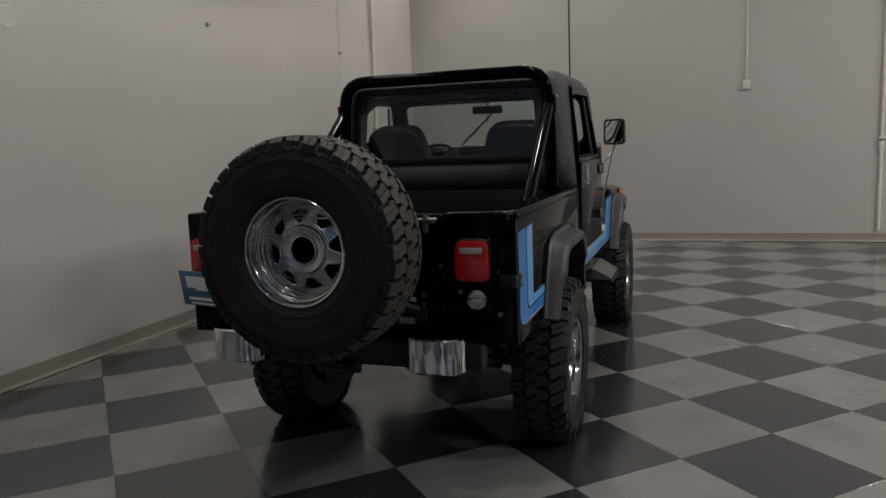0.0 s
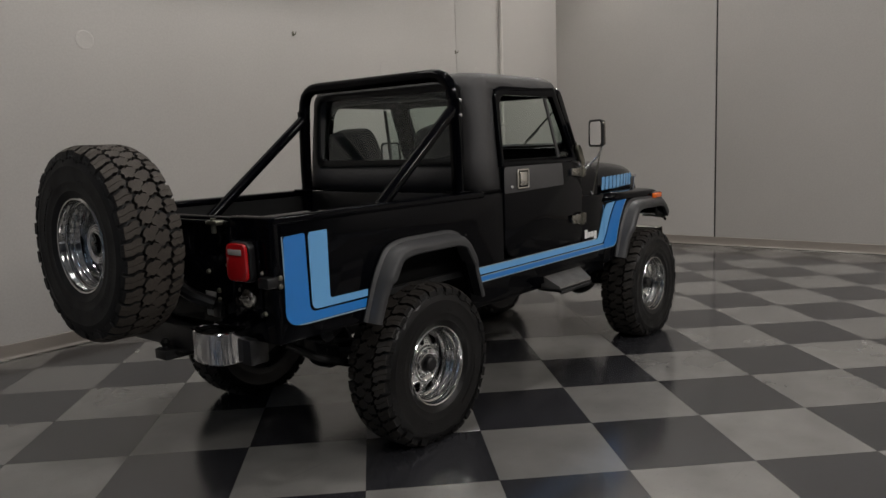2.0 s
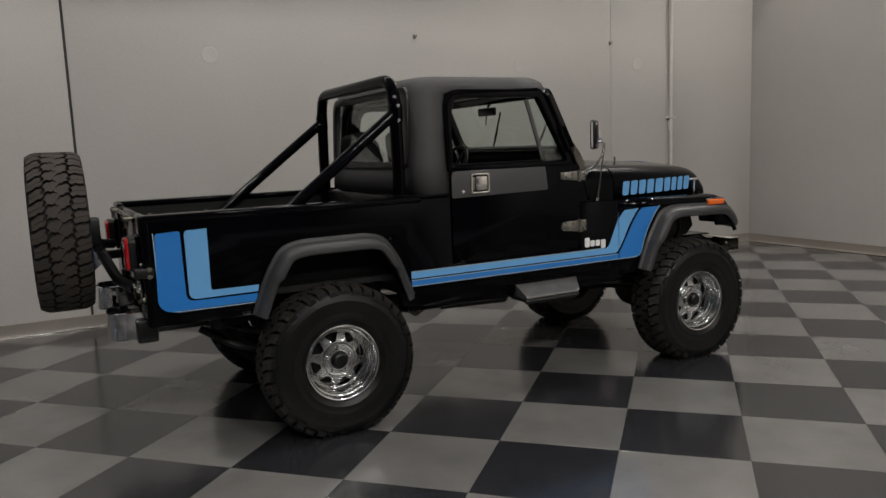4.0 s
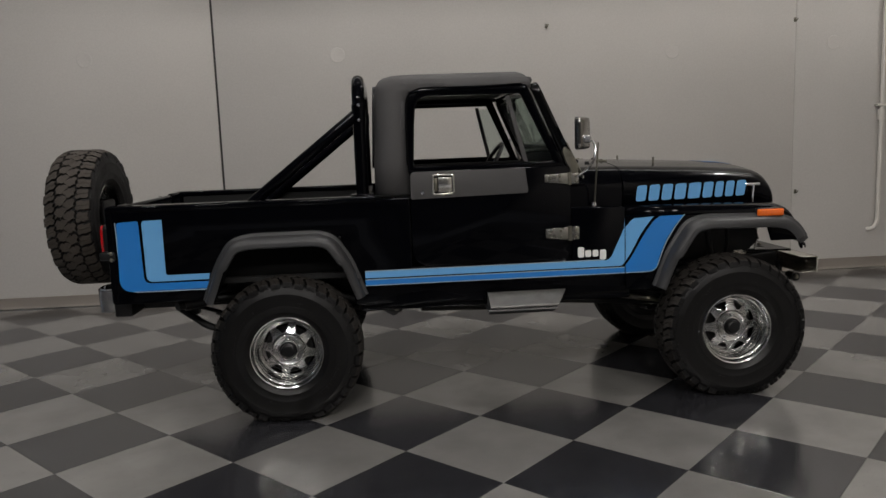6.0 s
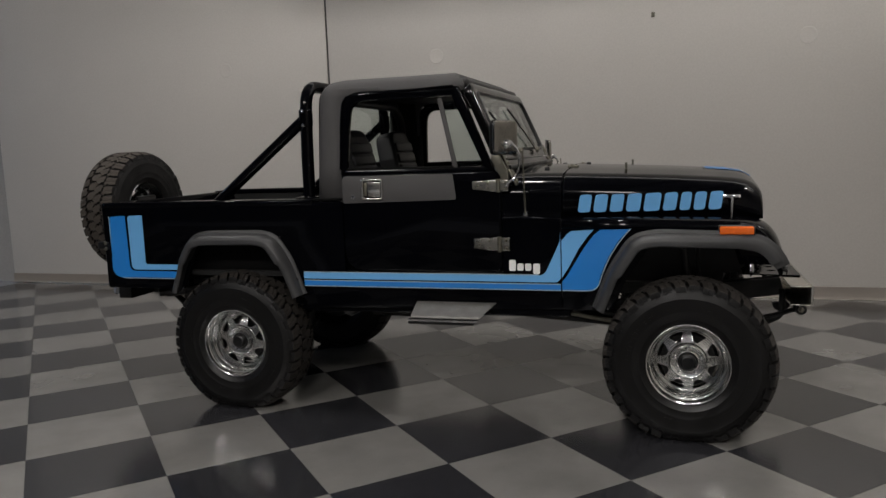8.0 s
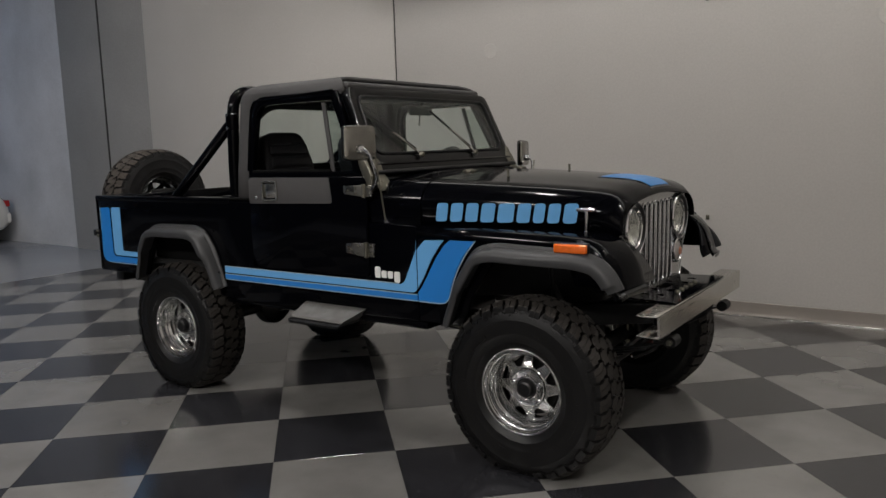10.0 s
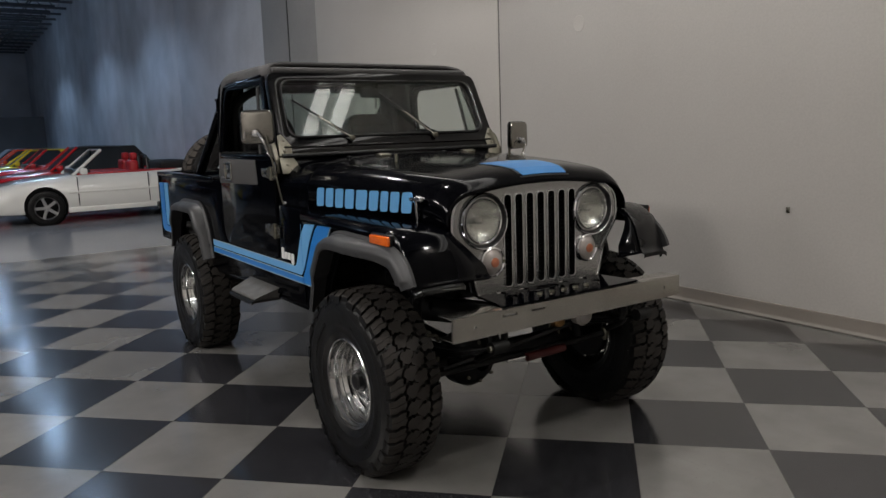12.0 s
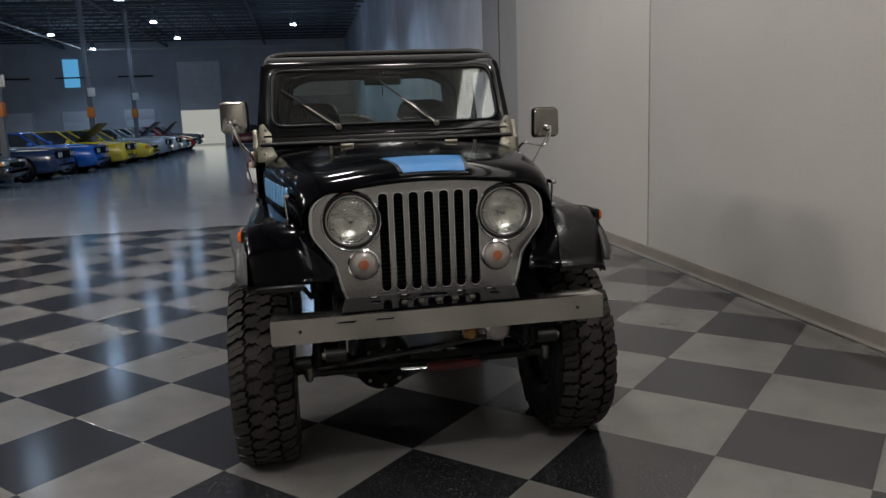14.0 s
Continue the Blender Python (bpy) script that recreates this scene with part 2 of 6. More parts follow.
M_RIM = material("chromed_steel_rim", (0.54, 0.54, 0.53), 0.13, 1.0, 0, 0.1, 14, 0.05, 90, 0.03, 0.07)


def add_rings(mt, scale, strength):
    """Fine concentric turning marks round the local y axis."""
    nt = mt.node_tree
    tc, wv, bp = nt.nodes.new("ShaderNodeTexCoord"), nt.nodes.new("ShaderNodeTexWave"), nt.nodes.new("ShaderNodeBump")
    wv.wave_type, wv.rings_direction = "RINGS", "Y"
    wv.inputs["Scale"].default_value, wv.inputs["Distortion"].default_value = scale, 0.6
    bp.inputs["Strength"].default_value, bp.inputs["Distance"].default_value = strength, 0.0015
    nt.links.new(tc.outputs["Object"], wv.inputs["Vector"])
    nt.links.new(wv.outputs["Fac"], bp.inputs["Height"])
    nt.links.new(bp.outputs[0], nt.nodes["Principled BSDF"].inputs["Normal"])


add_rings(M_RIM, 34, 0.35)
M_BLACK.node_tree.nodes["Principled BSDF"].inputs["Coat IOR"].default_value = 1.36
M_HINGE = material("brushed_hinge_steel", (0.3, 0.29, 0.26), 0.27, 1.0, 0, 0.2, 12, 0.1, 250, 0.05, 0.1)
M_STEP = material("scuffed_step_metal", (0.15, 0.146, 0.138), 0.5, 0.6, 0, 0.25, 10, 0.1, 200, 0.06, 0.1)
M_PEACH = material("amber_bulb_behind_lens", (0.36, 0.12, 0.06), 0.3)
M_CARPET = material("bed_liner", (0.012, 0.012, 0.012), 0.7, 0, 0, 0.2, 10, 0.2, 300, 0.3, spec=0.2)

# ---- setting ----
WALL_Y, EAST_X, HALL_X, SOUTH_Y, CEIL = 2.786, 6.12, -50.0, -24.0, 7.6
END_X = -6.98
M_WALL = material("painted_concrete", (0.49, 0.467, 0.437), 0.62, 0, 0, 0.07, 0.7, 0.03, 60, 0.12, 0.06)
M_CONC = material("grey_concrete", (0.57, 0.585, 0.62), 0.75, 0, 0, 0.3, 0.9, 0.06, 50, 0.15)
M_DARKCONC = material("dark_grey_concrete", (0.19, 0.195, 0.21), 0.75, 0, 0, 0.2, 0.8, 0.06, 50, 0.15)
M_PIER = material("bare_grey_concrete", (0.31, 0.305, 0.3), 0.75, 0, 0, 0.2, 0.8, 0.06, 50, 0.15)
# one far wall in two tones, each set by how light falls there
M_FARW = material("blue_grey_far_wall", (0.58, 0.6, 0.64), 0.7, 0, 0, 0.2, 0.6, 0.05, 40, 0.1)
M_FARN = material("north_far_wall_tone", (0.6, 0.61, 0.65), 0.7, 0, 0, 0.25, 0.6, 0.05, 40, 0.1)
M_BASE = material("taupe_rubber_base", (0.2, 0.175, 0.15), 0.5, 0, 0, 0.12, 2, 0.05, 150, 0.05, 0.1)
M_EPOXY = material("grey_epoxy_floor", (0.23, 0.24, 0.26), 0.3, 0, 0.75, 0.2, 0.35, 0.05, 30, 0.02, 0.06, spec=0.0)
M_EPOXY.node_tree.nodes["Principled BSDF"].inputs["Coat Roughness"].default_value = 0.16
M_EPOXY.node_tree.nodes["Principled BSDF"].inputs["Coat IOR"].default_value = 1.55
M_SEAM = material("dark_joint_sealant", (0.03, 0.028, 0.026), 0.7)
M_PALE = material("pale_joint_sealant", (0.42, 0.4, 0.37), 0.6)
M_PIPE = material("painted_steel_pipe", (0.6, 0.57, 0.52), 0.4, 0, 0, 0.1, 6, 0, 100, 0, 0.1)
# base colour raised to make up for the little light reaching the deck
M_ROOF = material("pale_roof_deck", (0.7, 0.71, 0.73), 0.7, 0, 0, 0.2, 1.0)
M_JOIST = material("grey_joist_steel", (0.1, 0.105, 0.115), 0.55, 0.0)
M_DOORP = material("white_dock_door", (0.86, 0.87, 0.88), 0.5, 0, 0, 0.1, 1.5)
M_SKYGLOW = material("daylight_outside", (0.6, 0.62, 0.58), 0.8, emit=(1.0, 0.99, 0.85, 0.24))
M_BLUEGLOW = material("blue_lit_window", (0.1, 0.3, 0.5), 0.4, emit=(0.12, 0.45, 0.8, 0.55))
M_TUBE = material("lit_tube", (0.9, 0.9, 0.9), 0.4, emit=(1.0, 0.97, 0.92, 4.4))
M_BAYGLOW = material("fill_bay_glow", (0.9, 0.9, 0.9), 0.4, emit=(0.8, 0.9, 1.0, 14.0))
M_ACRYL = material("glowing_acrylic_shade", (0.8, 0.85, 0.9), 0.3, emit=(0.72, 0.86, 1.0, 5.0))
M_EXIT = material("red_lit_sign", (0.4, 0.02, 0.03), 0.4, emit=(1.0, 0.06, 0.1, 0.36))
M_FIX = material("white_fixture_paint", (0.6, 0.6, 0.6), 0.4)
M_ORANGE = material("orange_column_paint", (0.7, 0.2, 0.03), 0.5)


def structure(ob, label, category):
    return tagged(ob, label, category, "", "structure")


def joint_wall(name, x0, x1, y0, y1, h, mat, seams, along, label):
    """A wall between corners, with recessed joints at the given places along it."""
    wall = None
    cuts = [x0 if along == "x" else y0] + [c for s, w in seams for c in (s - w / 2, s + w / 2)] + [x1 if along == "x" else y1]
    for a, b in zip(cuts[::2], cuts[1::2]):
        lo, hi = ((a, y0, -0.1), (b, y1, h)) if along == "x" else ((x0, a, -0.1), (x1, b, h))
        if wall is None:
            wall = structure(part(name, bx(lo, hi, 0.006), mat), label, "wall")
        else:
            part("wall_panel", bx(lo, hi, 0.006), mat, wall)
    return wall


north = joint_wall("wall_north", END_X, EAST_X + 0.2, WALL_Y, WALL_Y + 0.22, CEIL, M_WALL, [(-2.38, 0.022), (3.645, 0.012)], "x",
                   "beige painted tilt-up concrete wall with panel joints")
part("joint_sealant", bx((-2.4, WALL_Y + 0.012, 0), (-2.36, WALL_Y + 0.05, CEIL)), M_SEAM, north)
part("joint_sealant", bx((3.63, WALL_Y + 0.006, 0), (3.66, WALL_Y + 0.05, CEIL)), M_PALE, north)
east = joint_wall("wall_east", EAST_X, EAST_X + 0.2, SOUTH_Y, WALL_Y, CEIL, M_WALL, [(0.33, 0.024)], "y", "beige painted concrete end wall with a dark joint")
part("joint_sealant", bx((EAST_X + 0.012, 0.31, 0), (EAST_X + 0.05, 0.35, CEIL)), M_SEAM, east)
# hall wall: a dark strip, then bare panels
dk = structure(part("wall_hall_pier", bx((-9.4, WALL_Y + 0.05, -0.1), (END_X, WALL_Y + 0.26, CEIL), 0.006), M_PIER), "dark grey concrete pier of the hall wall", "wall")
part("joint_sealant", bx((-8.22, WALL_Y + 0.044, 0), (-8.18, WALL_Y + 0.08, CEIL)), M_SEAM, dk)
seams = [(x, 0.03) for x in (-43, -36, -29, -22, -15.5)]
hallw = joint_wall("wall_hall_north", HALL_X, -9.4, WALL_Y + 0.12, WALL_Y + 0.34, CEIL, M_CONC, seams, "x", "bare grey concrete panel wall of the long hall")
for x, w in seams:
    part("joint_sealant", bx((x - 0.02, WALL_Y + 0.135, 0), (x + 0.02, WALL_Y + 0.17, CEIL)), M_SEAM, hallw)
# unseen wall, added dark so the truck's side reflects little
structure(part("wall_south", bx((HALL_X, SOUTH_Y - 0.2, -0.1), (EAST_X + 0.2, SOUTH_Y, CEIL)), M_DARKCONC), "unseen dark grey wall closing the hall", "wall")


def baseboard(x0, y0, x1, y1, name):
    """A cove base: thin sheet with a rounded toe."""
    prof = [(0, 0.0), (0.034, 0.0), (0.032, 0.008), (0.02, 0.018), (0.014, 0.03), (0.012, 0.112), (0.008, 0.116), (0, 0.116)]
    d = Vector((x1 - x0, y1 - y0, 0)).normalized()
    n = Vector((-d.y, d.x, 0))
    rows = [[Vector((x, y, 0)) + n * a + Vector((0, 0, b)) for a, b in prof] for x, y in ((x0, y0), (x1, y1))]
    return structure(part(name, loft(rows), M_BASE), "taupe cove baseboard along the wall foot", "baseboard")


baseboard(EAST_X, WALL_Y, END_X, WALL_Y, "baseboard")
baseboard(EAST_X, SOUTH_Y, EAST_X, WALL_Y, "baseboard")
# thin metal edging strip on the floor in front of the base
for k, (a, b) in enumerate((((END_X, WALL_Y - 0.045), (EAST_X - 0.05, WALL_Y - 0.036)), ((EAST_X - 0.045, -9), (EAST_X - 0.036, WALL_Y - 0.05)))):
    structure(part("trim", bx((a[0], a[1], 0.0), (b[0], b[1], 0.009), 0.003), M_STEEL), "thin bright metal edging strip on the floor", "trim")

# far wall with dock doors
far = structure(part("wall_far", bx((HALL_X - 0.2, SOUTH_Y, -0.1), (HALL_X, -8.6, CEIL)), M_FARW), "blue-grey far wall of the hall", "wall")
# same wall, in the tone coloured for the light at its north end
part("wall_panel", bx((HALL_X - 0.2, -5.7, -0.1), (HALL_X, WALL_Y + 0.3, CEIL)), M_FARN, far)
part("wall_panel", bx((HALL_X - 0.2, -8.6, 5.7), (HALL_X, -5.7, CEIL)), M_FARW, far)
dock = structure(empty("door_1", (HALL_X, -7.15, 0)), "tall white sectional dock door, half open to daylight", "door")
for k in range(6):
    z = 2.45 + k * 0.54
    part("panel", bx((-0.05, -1.43, z), (0.0, 1.43, z + 0.5395), 0.012), M_DOORP, dock)
for s in (-1, 1):
    part("door_frame", bx((-0.02, s * 1.45 - 0.06, 0), (0.06, s * 1.45 + 0.06, 5.75), 0.01), M_FARW, dock)
structure(part("backdrop", bx((HALL_X - 6, -13, -0.3), (HALL_X - 5.9, -1, 6)), M_SKYGLOW), "bright hazy daylight outside the dock door", "backdrop")


def dock_door(y, w, h, z0=0.0):
    d = structure(empty("door_2", (HALL_X, y, z0)), "closed pale sectional dock door", "door")
    n = max(2, int(h / 0.55))
    for k in range(n):
        part("panel", bx((0.0, -w / 2, k * h / n), (0.05, w / 2, (k + 1) * h / n - 0.015), 0.01), M_DOORP, d)
    for s in (-1, 1):
        part("door_frame", bx((0, s * w / 2 - 0.06, 0), (0.08, s * w / 2 + 0.06, h + 0.06), 0.01), M_FARW, d)
    part("seal_header", bx((0, -w / 2 - 0.1, h + 2.12), (0.3, w / 2 + 0.1, h + 2.2), 0.02), M_SATIN, d)
    return d


for y in (-11.2, -15.1, -18.9):
    dock_door(y, 2.0, 2.65)
tagged(part("exit_sign", bx((HALL_X + 0.01, -4.78, 2.52), (HALL_X + 0.07, -4.38, 2.72), 0.02), M_EXIT), "small glowing red exit sign high on the far wall", "exit sign")
structure(part("window_1", bx((HALL_X + 0.01, -15.7, 4.2), (HALL_X + 0.06, -14.75, 6.0), 0.01), M_BLUEGLOW), "blue-lit window panel high in the far wall", "window")
structure(part("wall_partition", bx((-44, -1.55, 0), (-43.8, WALL_Y + 0.1, 3.0), 0.02), M_DARKCONC), "low grey concrete partition by the hall wall", "wall")

# ceiling: deck and open bar joists in one mesh
cb = bx((HALL_X - 0.2, SOUTH_Y - 0.2, CEIL), (EAST_X + 0.2, WALL_Y + 0.35, CEIL + 0.2))
structure(part("ceiling", cb, M_ROOF), "pale metal roof deck", "ceiling")


def joist_mesh():
    verts, faces = [], []

    def bar(a, b, r):
        a, b = Vector(a), Vector(b)
        t = (b - a).normalized()
        u = t.cross(Vector((0.3, 0.9, 0.31))).normalized()
        w = t.cross(u)
        k = len(verts)
        for p in (a, b):
            verts.extend([p + r * (u + w), p + r * (u - w), p - r * (u + w), p + r * (w - u)])
        faces.extend([(k, k + 1, k + 5, k + 4), (k + 1, k + 2, k + 6, k + 5), (k + 2, k + 3, k + 7, k + 6), (k + 3, k, k + 4, k + 7)])

    top, low = CEIL - 0.05, CEIL - 0.62
    x = HALL_X + 1.2
    while x < EAST_X - 1:
        bar((x, SOUTH_Y, top), (x, WALL_Y, top), 0.035)
        bar((x, SOUTH_Y, low), (x, WALL_Y, low), 0.035)
        y, up = SOUTH_Y, True
        while y < WALL_Y - 0.6:
            bar((x, y, low if up else top), (x, y + 0.6, top if up else low), 0.016)
            y, up = y + 0.6, not up
        x += 1.6
    for y in (-9.0, -2.6, -15.5):
        for z in (top - 0.1, low - 0.25):
            bar((HALL_X, y, z), (EAST_X, y, z), 0.06)
        x, up = HALL_X, True
        while x < EAST_X - 1.6:
            bar((x, y, low - 0.25 if up else top - 0.1), (x + 1.6, y, top - 0.1 if up else low - 0.25), 0.03)
            x, up = x + 1.6, not up
    me = bpy.data.meshes.new("ceiling_joists")
    me.from_pydata(verts, [], faces)
    me.materials.append(M_JOIST)
    return new("ceiling_joists", me)


structure(joist_mesh(), "open grey steel bar joists under the roof deck", "ceiling")
structure(part("ceiling_pipe", tube([(-8, -13.4, 6.3), (-46.8, -13.4, 6.3), (-46.8, 1.1, 6.3)], 0.05, 10, 0.2), M_PIPE), "pale sprinkler main below the joists", "pipe")

# grey epoxy ground sheet of the hall; tiles lie on the near part
structure(part("floor", bx((HALL_X - 8, SOUTH_Y - 0.2, -0.12), (EAST_X + 0.2, WALL_Y + 0.4, -0.012)), M_EPOXY), "glossy grey epoxy concrete floor of the hall", "floor")
# unseen: tiles stop here to quiet the floor's reflection in the truck
structure(part("floor_epoxy_south", bx((-6.86, SOUTH_Y, -0.012), (EAST_X, -6.7, -0.001)), M_EPOXY), "unseen grey epoxy floor beside the tiles", "floor")
structure(part("floor_epoxy", bx((HALL_X - 8, SOUTH_Y, -0.012), (-6.86, WALL_Y + 0.4, -0.001)), M_EPOXY), "glossy grey epoxy concrete floor beyond the tiles", "floor")


# wall fittings
def lift_patch(x, z):
    t = tagged(part("wall_patch", revolve([(0.0, -0.0005), (0.06, -0.0005), (0.068, -0.002), (0.073, -0.0015), (0.077, 0.001)], 28, "y", (x, WALL_Y - 0.001, z)), M_WALL),
               "round painted-over lifting patch on the wall", "wall patch", "lifting patches")
    return t


for x, z in ((-3.64, 2.46), (-1.16, 2.44), (2.31, 2.385), (4.06, 2.43)):
    lift_patch(x, z)


def wall_anchor(x, z):
    e = tagged(empty("wall_anchor", (x, WALL_Y, z)), "small grey metal anchor stub in the wall", "wall anchor", "wall anchors")
    part("plate", bx((-0.015, -0.006, -0.025), (0.015, 0, 0.02), 0.003), M_DULL, e)
    part("hook", tube([(0, -0.004, -0.01), (0.005, -0.03, -0.015), (0.015, -0.035, 0.012)], 0.005, 8, 0.008), M_DULL, e)


for x, z in ((0.98, 2.675), (1.012, 0.834), (3.63, 2.675), (3.68, 0.87)):
    wall_anchor(x, z)


def conduit(name, points, r, label, cat, bracket, end):
    e = tagged(empty(name, points[0]), label, cat)
    o = Vector(points[0])
    part("tube", tube([Vector(p) - o for p in points], r, 12, 0.05), M_PIPE, e)
    for b in bracket:
        part("bracket", bx(tuple(Vector(b) - o - Vector((0.06, 0.035, 0.012))), tuple(Vector(b) - o + Vector((0.06, 0.03, 0.012))), 0.004), M_PIPE, e)
        part("coupling", revolve([(r * 1.5, -0.06), (r * 1.6, -0.05), (r * 1.6, 0.05), (r * 1.5, 0.06)], 16, "z", tuple(Vector(b) - o - Vector((0, 0, 0.1)))), M_PIPE, e)
    if end:
        bm = bx(tuple(Vector(end) - o - Vector((0.03, 0.045, 0.06))), tuple(Vector(end) - o + Vector((0.03, 0.045, 0.06))), 0.01)
        part("outlet_box", bm, M_PIPE, e)
    return e


conduit("wall_pipe", [(4.6, WALL_Y - 0.04, 7.3), (4.6, WALL_Y - 0.04, 0.5), (4.56, WALL_Y - 0.03, 0.43), (4.5, WALL_Y - 0.0, 0.42)], 0.022,
        "white painted steel pipe with a coupling on the wall", "pipe", [(4.6, WALL_Y - 0.03, 1.76)], None)
conduit("wall_conduit", [(EAST_X - 0.02, -2.06, 7.3), (EAST_X - 0.02, -2.06, 2.2)], 0.011, "thin painted conduit ending in an outlet box", "conduit", [], (EAST_X - 0.035, -2.06, 2.14))
conduit("wall_conduit", [(EAST_X - 0.03, -3.7, 7.3), (EAST_X - 0.03, -3.7, 0.16)], 0.02, "white painted conduit running down the end wall", "conduit", [(EAST_X - 0.03, -3.7, 1.36)], None)


# strip lights over the truck
def strip_light(y, x0):
    e = tagged(empty("strip_light", (x0, y, STRIP_Z)), "hanging twin-row tube light, switched on", "ceiling light", "strip lights")
    part("housing", bx((0, -0.28, 0.0), (2.96, 0.28, 0.05), 0.01), M_FIX, e)
    for s in (-1, 1):
        part("diffuser", bx((0.02, s * 0.15 - 0.085, -0.03), (2.94, s * 0.15 + 0.085, -0.001), 0.012), M_TUBE, e)
    for x in (0.4, 2.5):
        part("cable", tube([(x, 0, 0.05), (x, 0, CEIL - STRIP_Z)], 0.006, 6), M_SATIN, e)
    return e


for x0 in (-3.5, -0.5, 2.5):
    strip_light(1.45, x0)


# fixture added round each unseen fill lamp near the truck
def fill_bay(x, y, z):
    e = tagged(empty("high_bay_light", (x, y, z)), "added round high-bay fixture for an unseen fill lamp", "ceiling light", "high bay lights")
    part("reflector", revolve([(0.05, 0.3), (0.12, 0.25), (0.2, 0.06), (0.22, 0.0), (0.21, 0.0), (0.11, 0.22), (0.04, 0.28)], 20, "z"), M_FIX, e)
    part("lens", revolve([(0.0, 0.015), (0.2, 0.02), (0.2, 0.03), (0.0, 0.03)], 20, "z"), M_BAYGLOW, e)
    part("stem", tube([(0, 0, 0.28), (0, 0, CEIL - z)], 0.012, 6), M_FIX, e)
    return e


for x, y, watts in FILL_BAYS:
    fill_bay(x, y, 6.95)
for x, y in HALL_BAYS:
    e = tagged(empty("high_bay_light", (x, y, 6.22)), "high-bay lamp with a glowing acrylic shade, switched on", "ceiling light", "hall bay lights")
    part("shade", revolve([(0.1, 0.03), (0.13, 0.02), (0.165, -0.06), (0.162, -0.06), (0.126, 0.012), (0.1, 0.02)], 20, "z"), M_ACRYL, e)
    part("ballast", revolve([(0.0, 0.34), (0.1, 0.34), (0.13, 0.3), (0.15, 0.03), (0.0, 0.03)], 16, "z"), M_DARKCONC, e)
    part("stem", tube([(0, 0, 0.34), (0, 0, CEIL - 6.22)], 0.012, 6), M_FIX, e)


def column(x, y):
    e = tagged(empty("steel_column", (x, y, 0)), "grey steel hall column with an orange guard band", "column", "hall columns")
    part("shaft", bx((-0.09, -0.09, 0), (0.09, 0.09, CEIL - 0.7), 0.02), M_DARKCONC, e)
    part("guard", bx((-0.13, -0.13, 1.92), (0.13, 0.13, 2.32), 0.02), M_ORANGE, e)
    part("sign", bx((0.092, -0.02, 2.74), (0.11, 0.26, 3.08), 0.003), M_WHITE, e)
    part("base_plate", bx((-0.25, -0.25, 0), (0.25, 0.25, 0.03), 0.006), M_DARKCONC, e)


for x, y in ((-18.9, -8.92), (-27.9, -8.76), (-33.9, -8.3)):
    column(x, y)

# ---- the truck ----
def plate(outer, holes, axis, d0, d1, bm=None, m=None, bevel=0.0):
    """A flat plate with holes through it."""
    one = bmesh.new()
    loops, edges = [], []
    for loop in [outer] + holes:
        pts = []
        for p in loop:
            if not pts or (Vector(p) - Vector(pts[-1])).length > 1e-5:
                pts.append(Vector(p))
        if (pts[0] - pts[-1]).length < 1e-5:
            pts.pop()
        vs = [one.verts.new(to3(p, axis, d0)) for p in pts]
        loops.append(vs)
        edges += [one.edges.new((vs[i], vs[(i + 1) % len(vs)])) for i in range(len(vs))]
    bmesh.ops.triangle_fill(one, use_beauty=True, use_dissolve=False, edges=edges)
    shift = to3((0, 0), axis, d1 - d0)
    top = {}
    for vs in loops:
        for v in vs:
            top[v] = one.verts.new(v.co + shift)
    for f in list(one.faces):
        one.faces.new([top[v] for v in reversed(f.verts)])
    for vs in loops:
        n = len(vs)
        for i in range(n):
            a, b = vs[i], vs[(i + 1) % n]
            one.faces.new((a, b, top[b], top[a]))
    bmesh.ops.recalc_face_normals(one, faces=one.faces)
    if m is not None:
        bmesh.ops.transform(one, matrix=m, verts=one.verts)
    return merge(bm, one)


def circle(cx, cy, r, n=24):
    return [(cx + r * math.cos(2 * math.pi * k / n), cy + r * math.sin(2 * math.pi * k / n)) for k in range(n)]


truck = tagged(empty("pickup_truck", (0, -0.115, 0), 0.26), "lifted black off-road pickup with blue stripes and charcoal half cab", "truck")
SIDE = 0.755
T = truck

# wheels: tyre, lugs, rim and disc meshes are made once


def tyre_profile():
    half = [(0.2, 0.118), (0.212, 0.134), (0.232, 0.144), (0.236, 0.147), (0.241, 0.1465), (0.268, 0.1515), (0.273, 0.1535), (0.278, 0.153), (0.31, 0.1555), (0.334, 0.155), (0.338, 0.1562), (0.343, 0.154), (0.375, 0.147), (0.39, 0.134), (0.397, 0.118), (0.402, 0.07), (0.403, 0.0)]
    return half + [(r, -h) for r, h in half[-2::-1]]


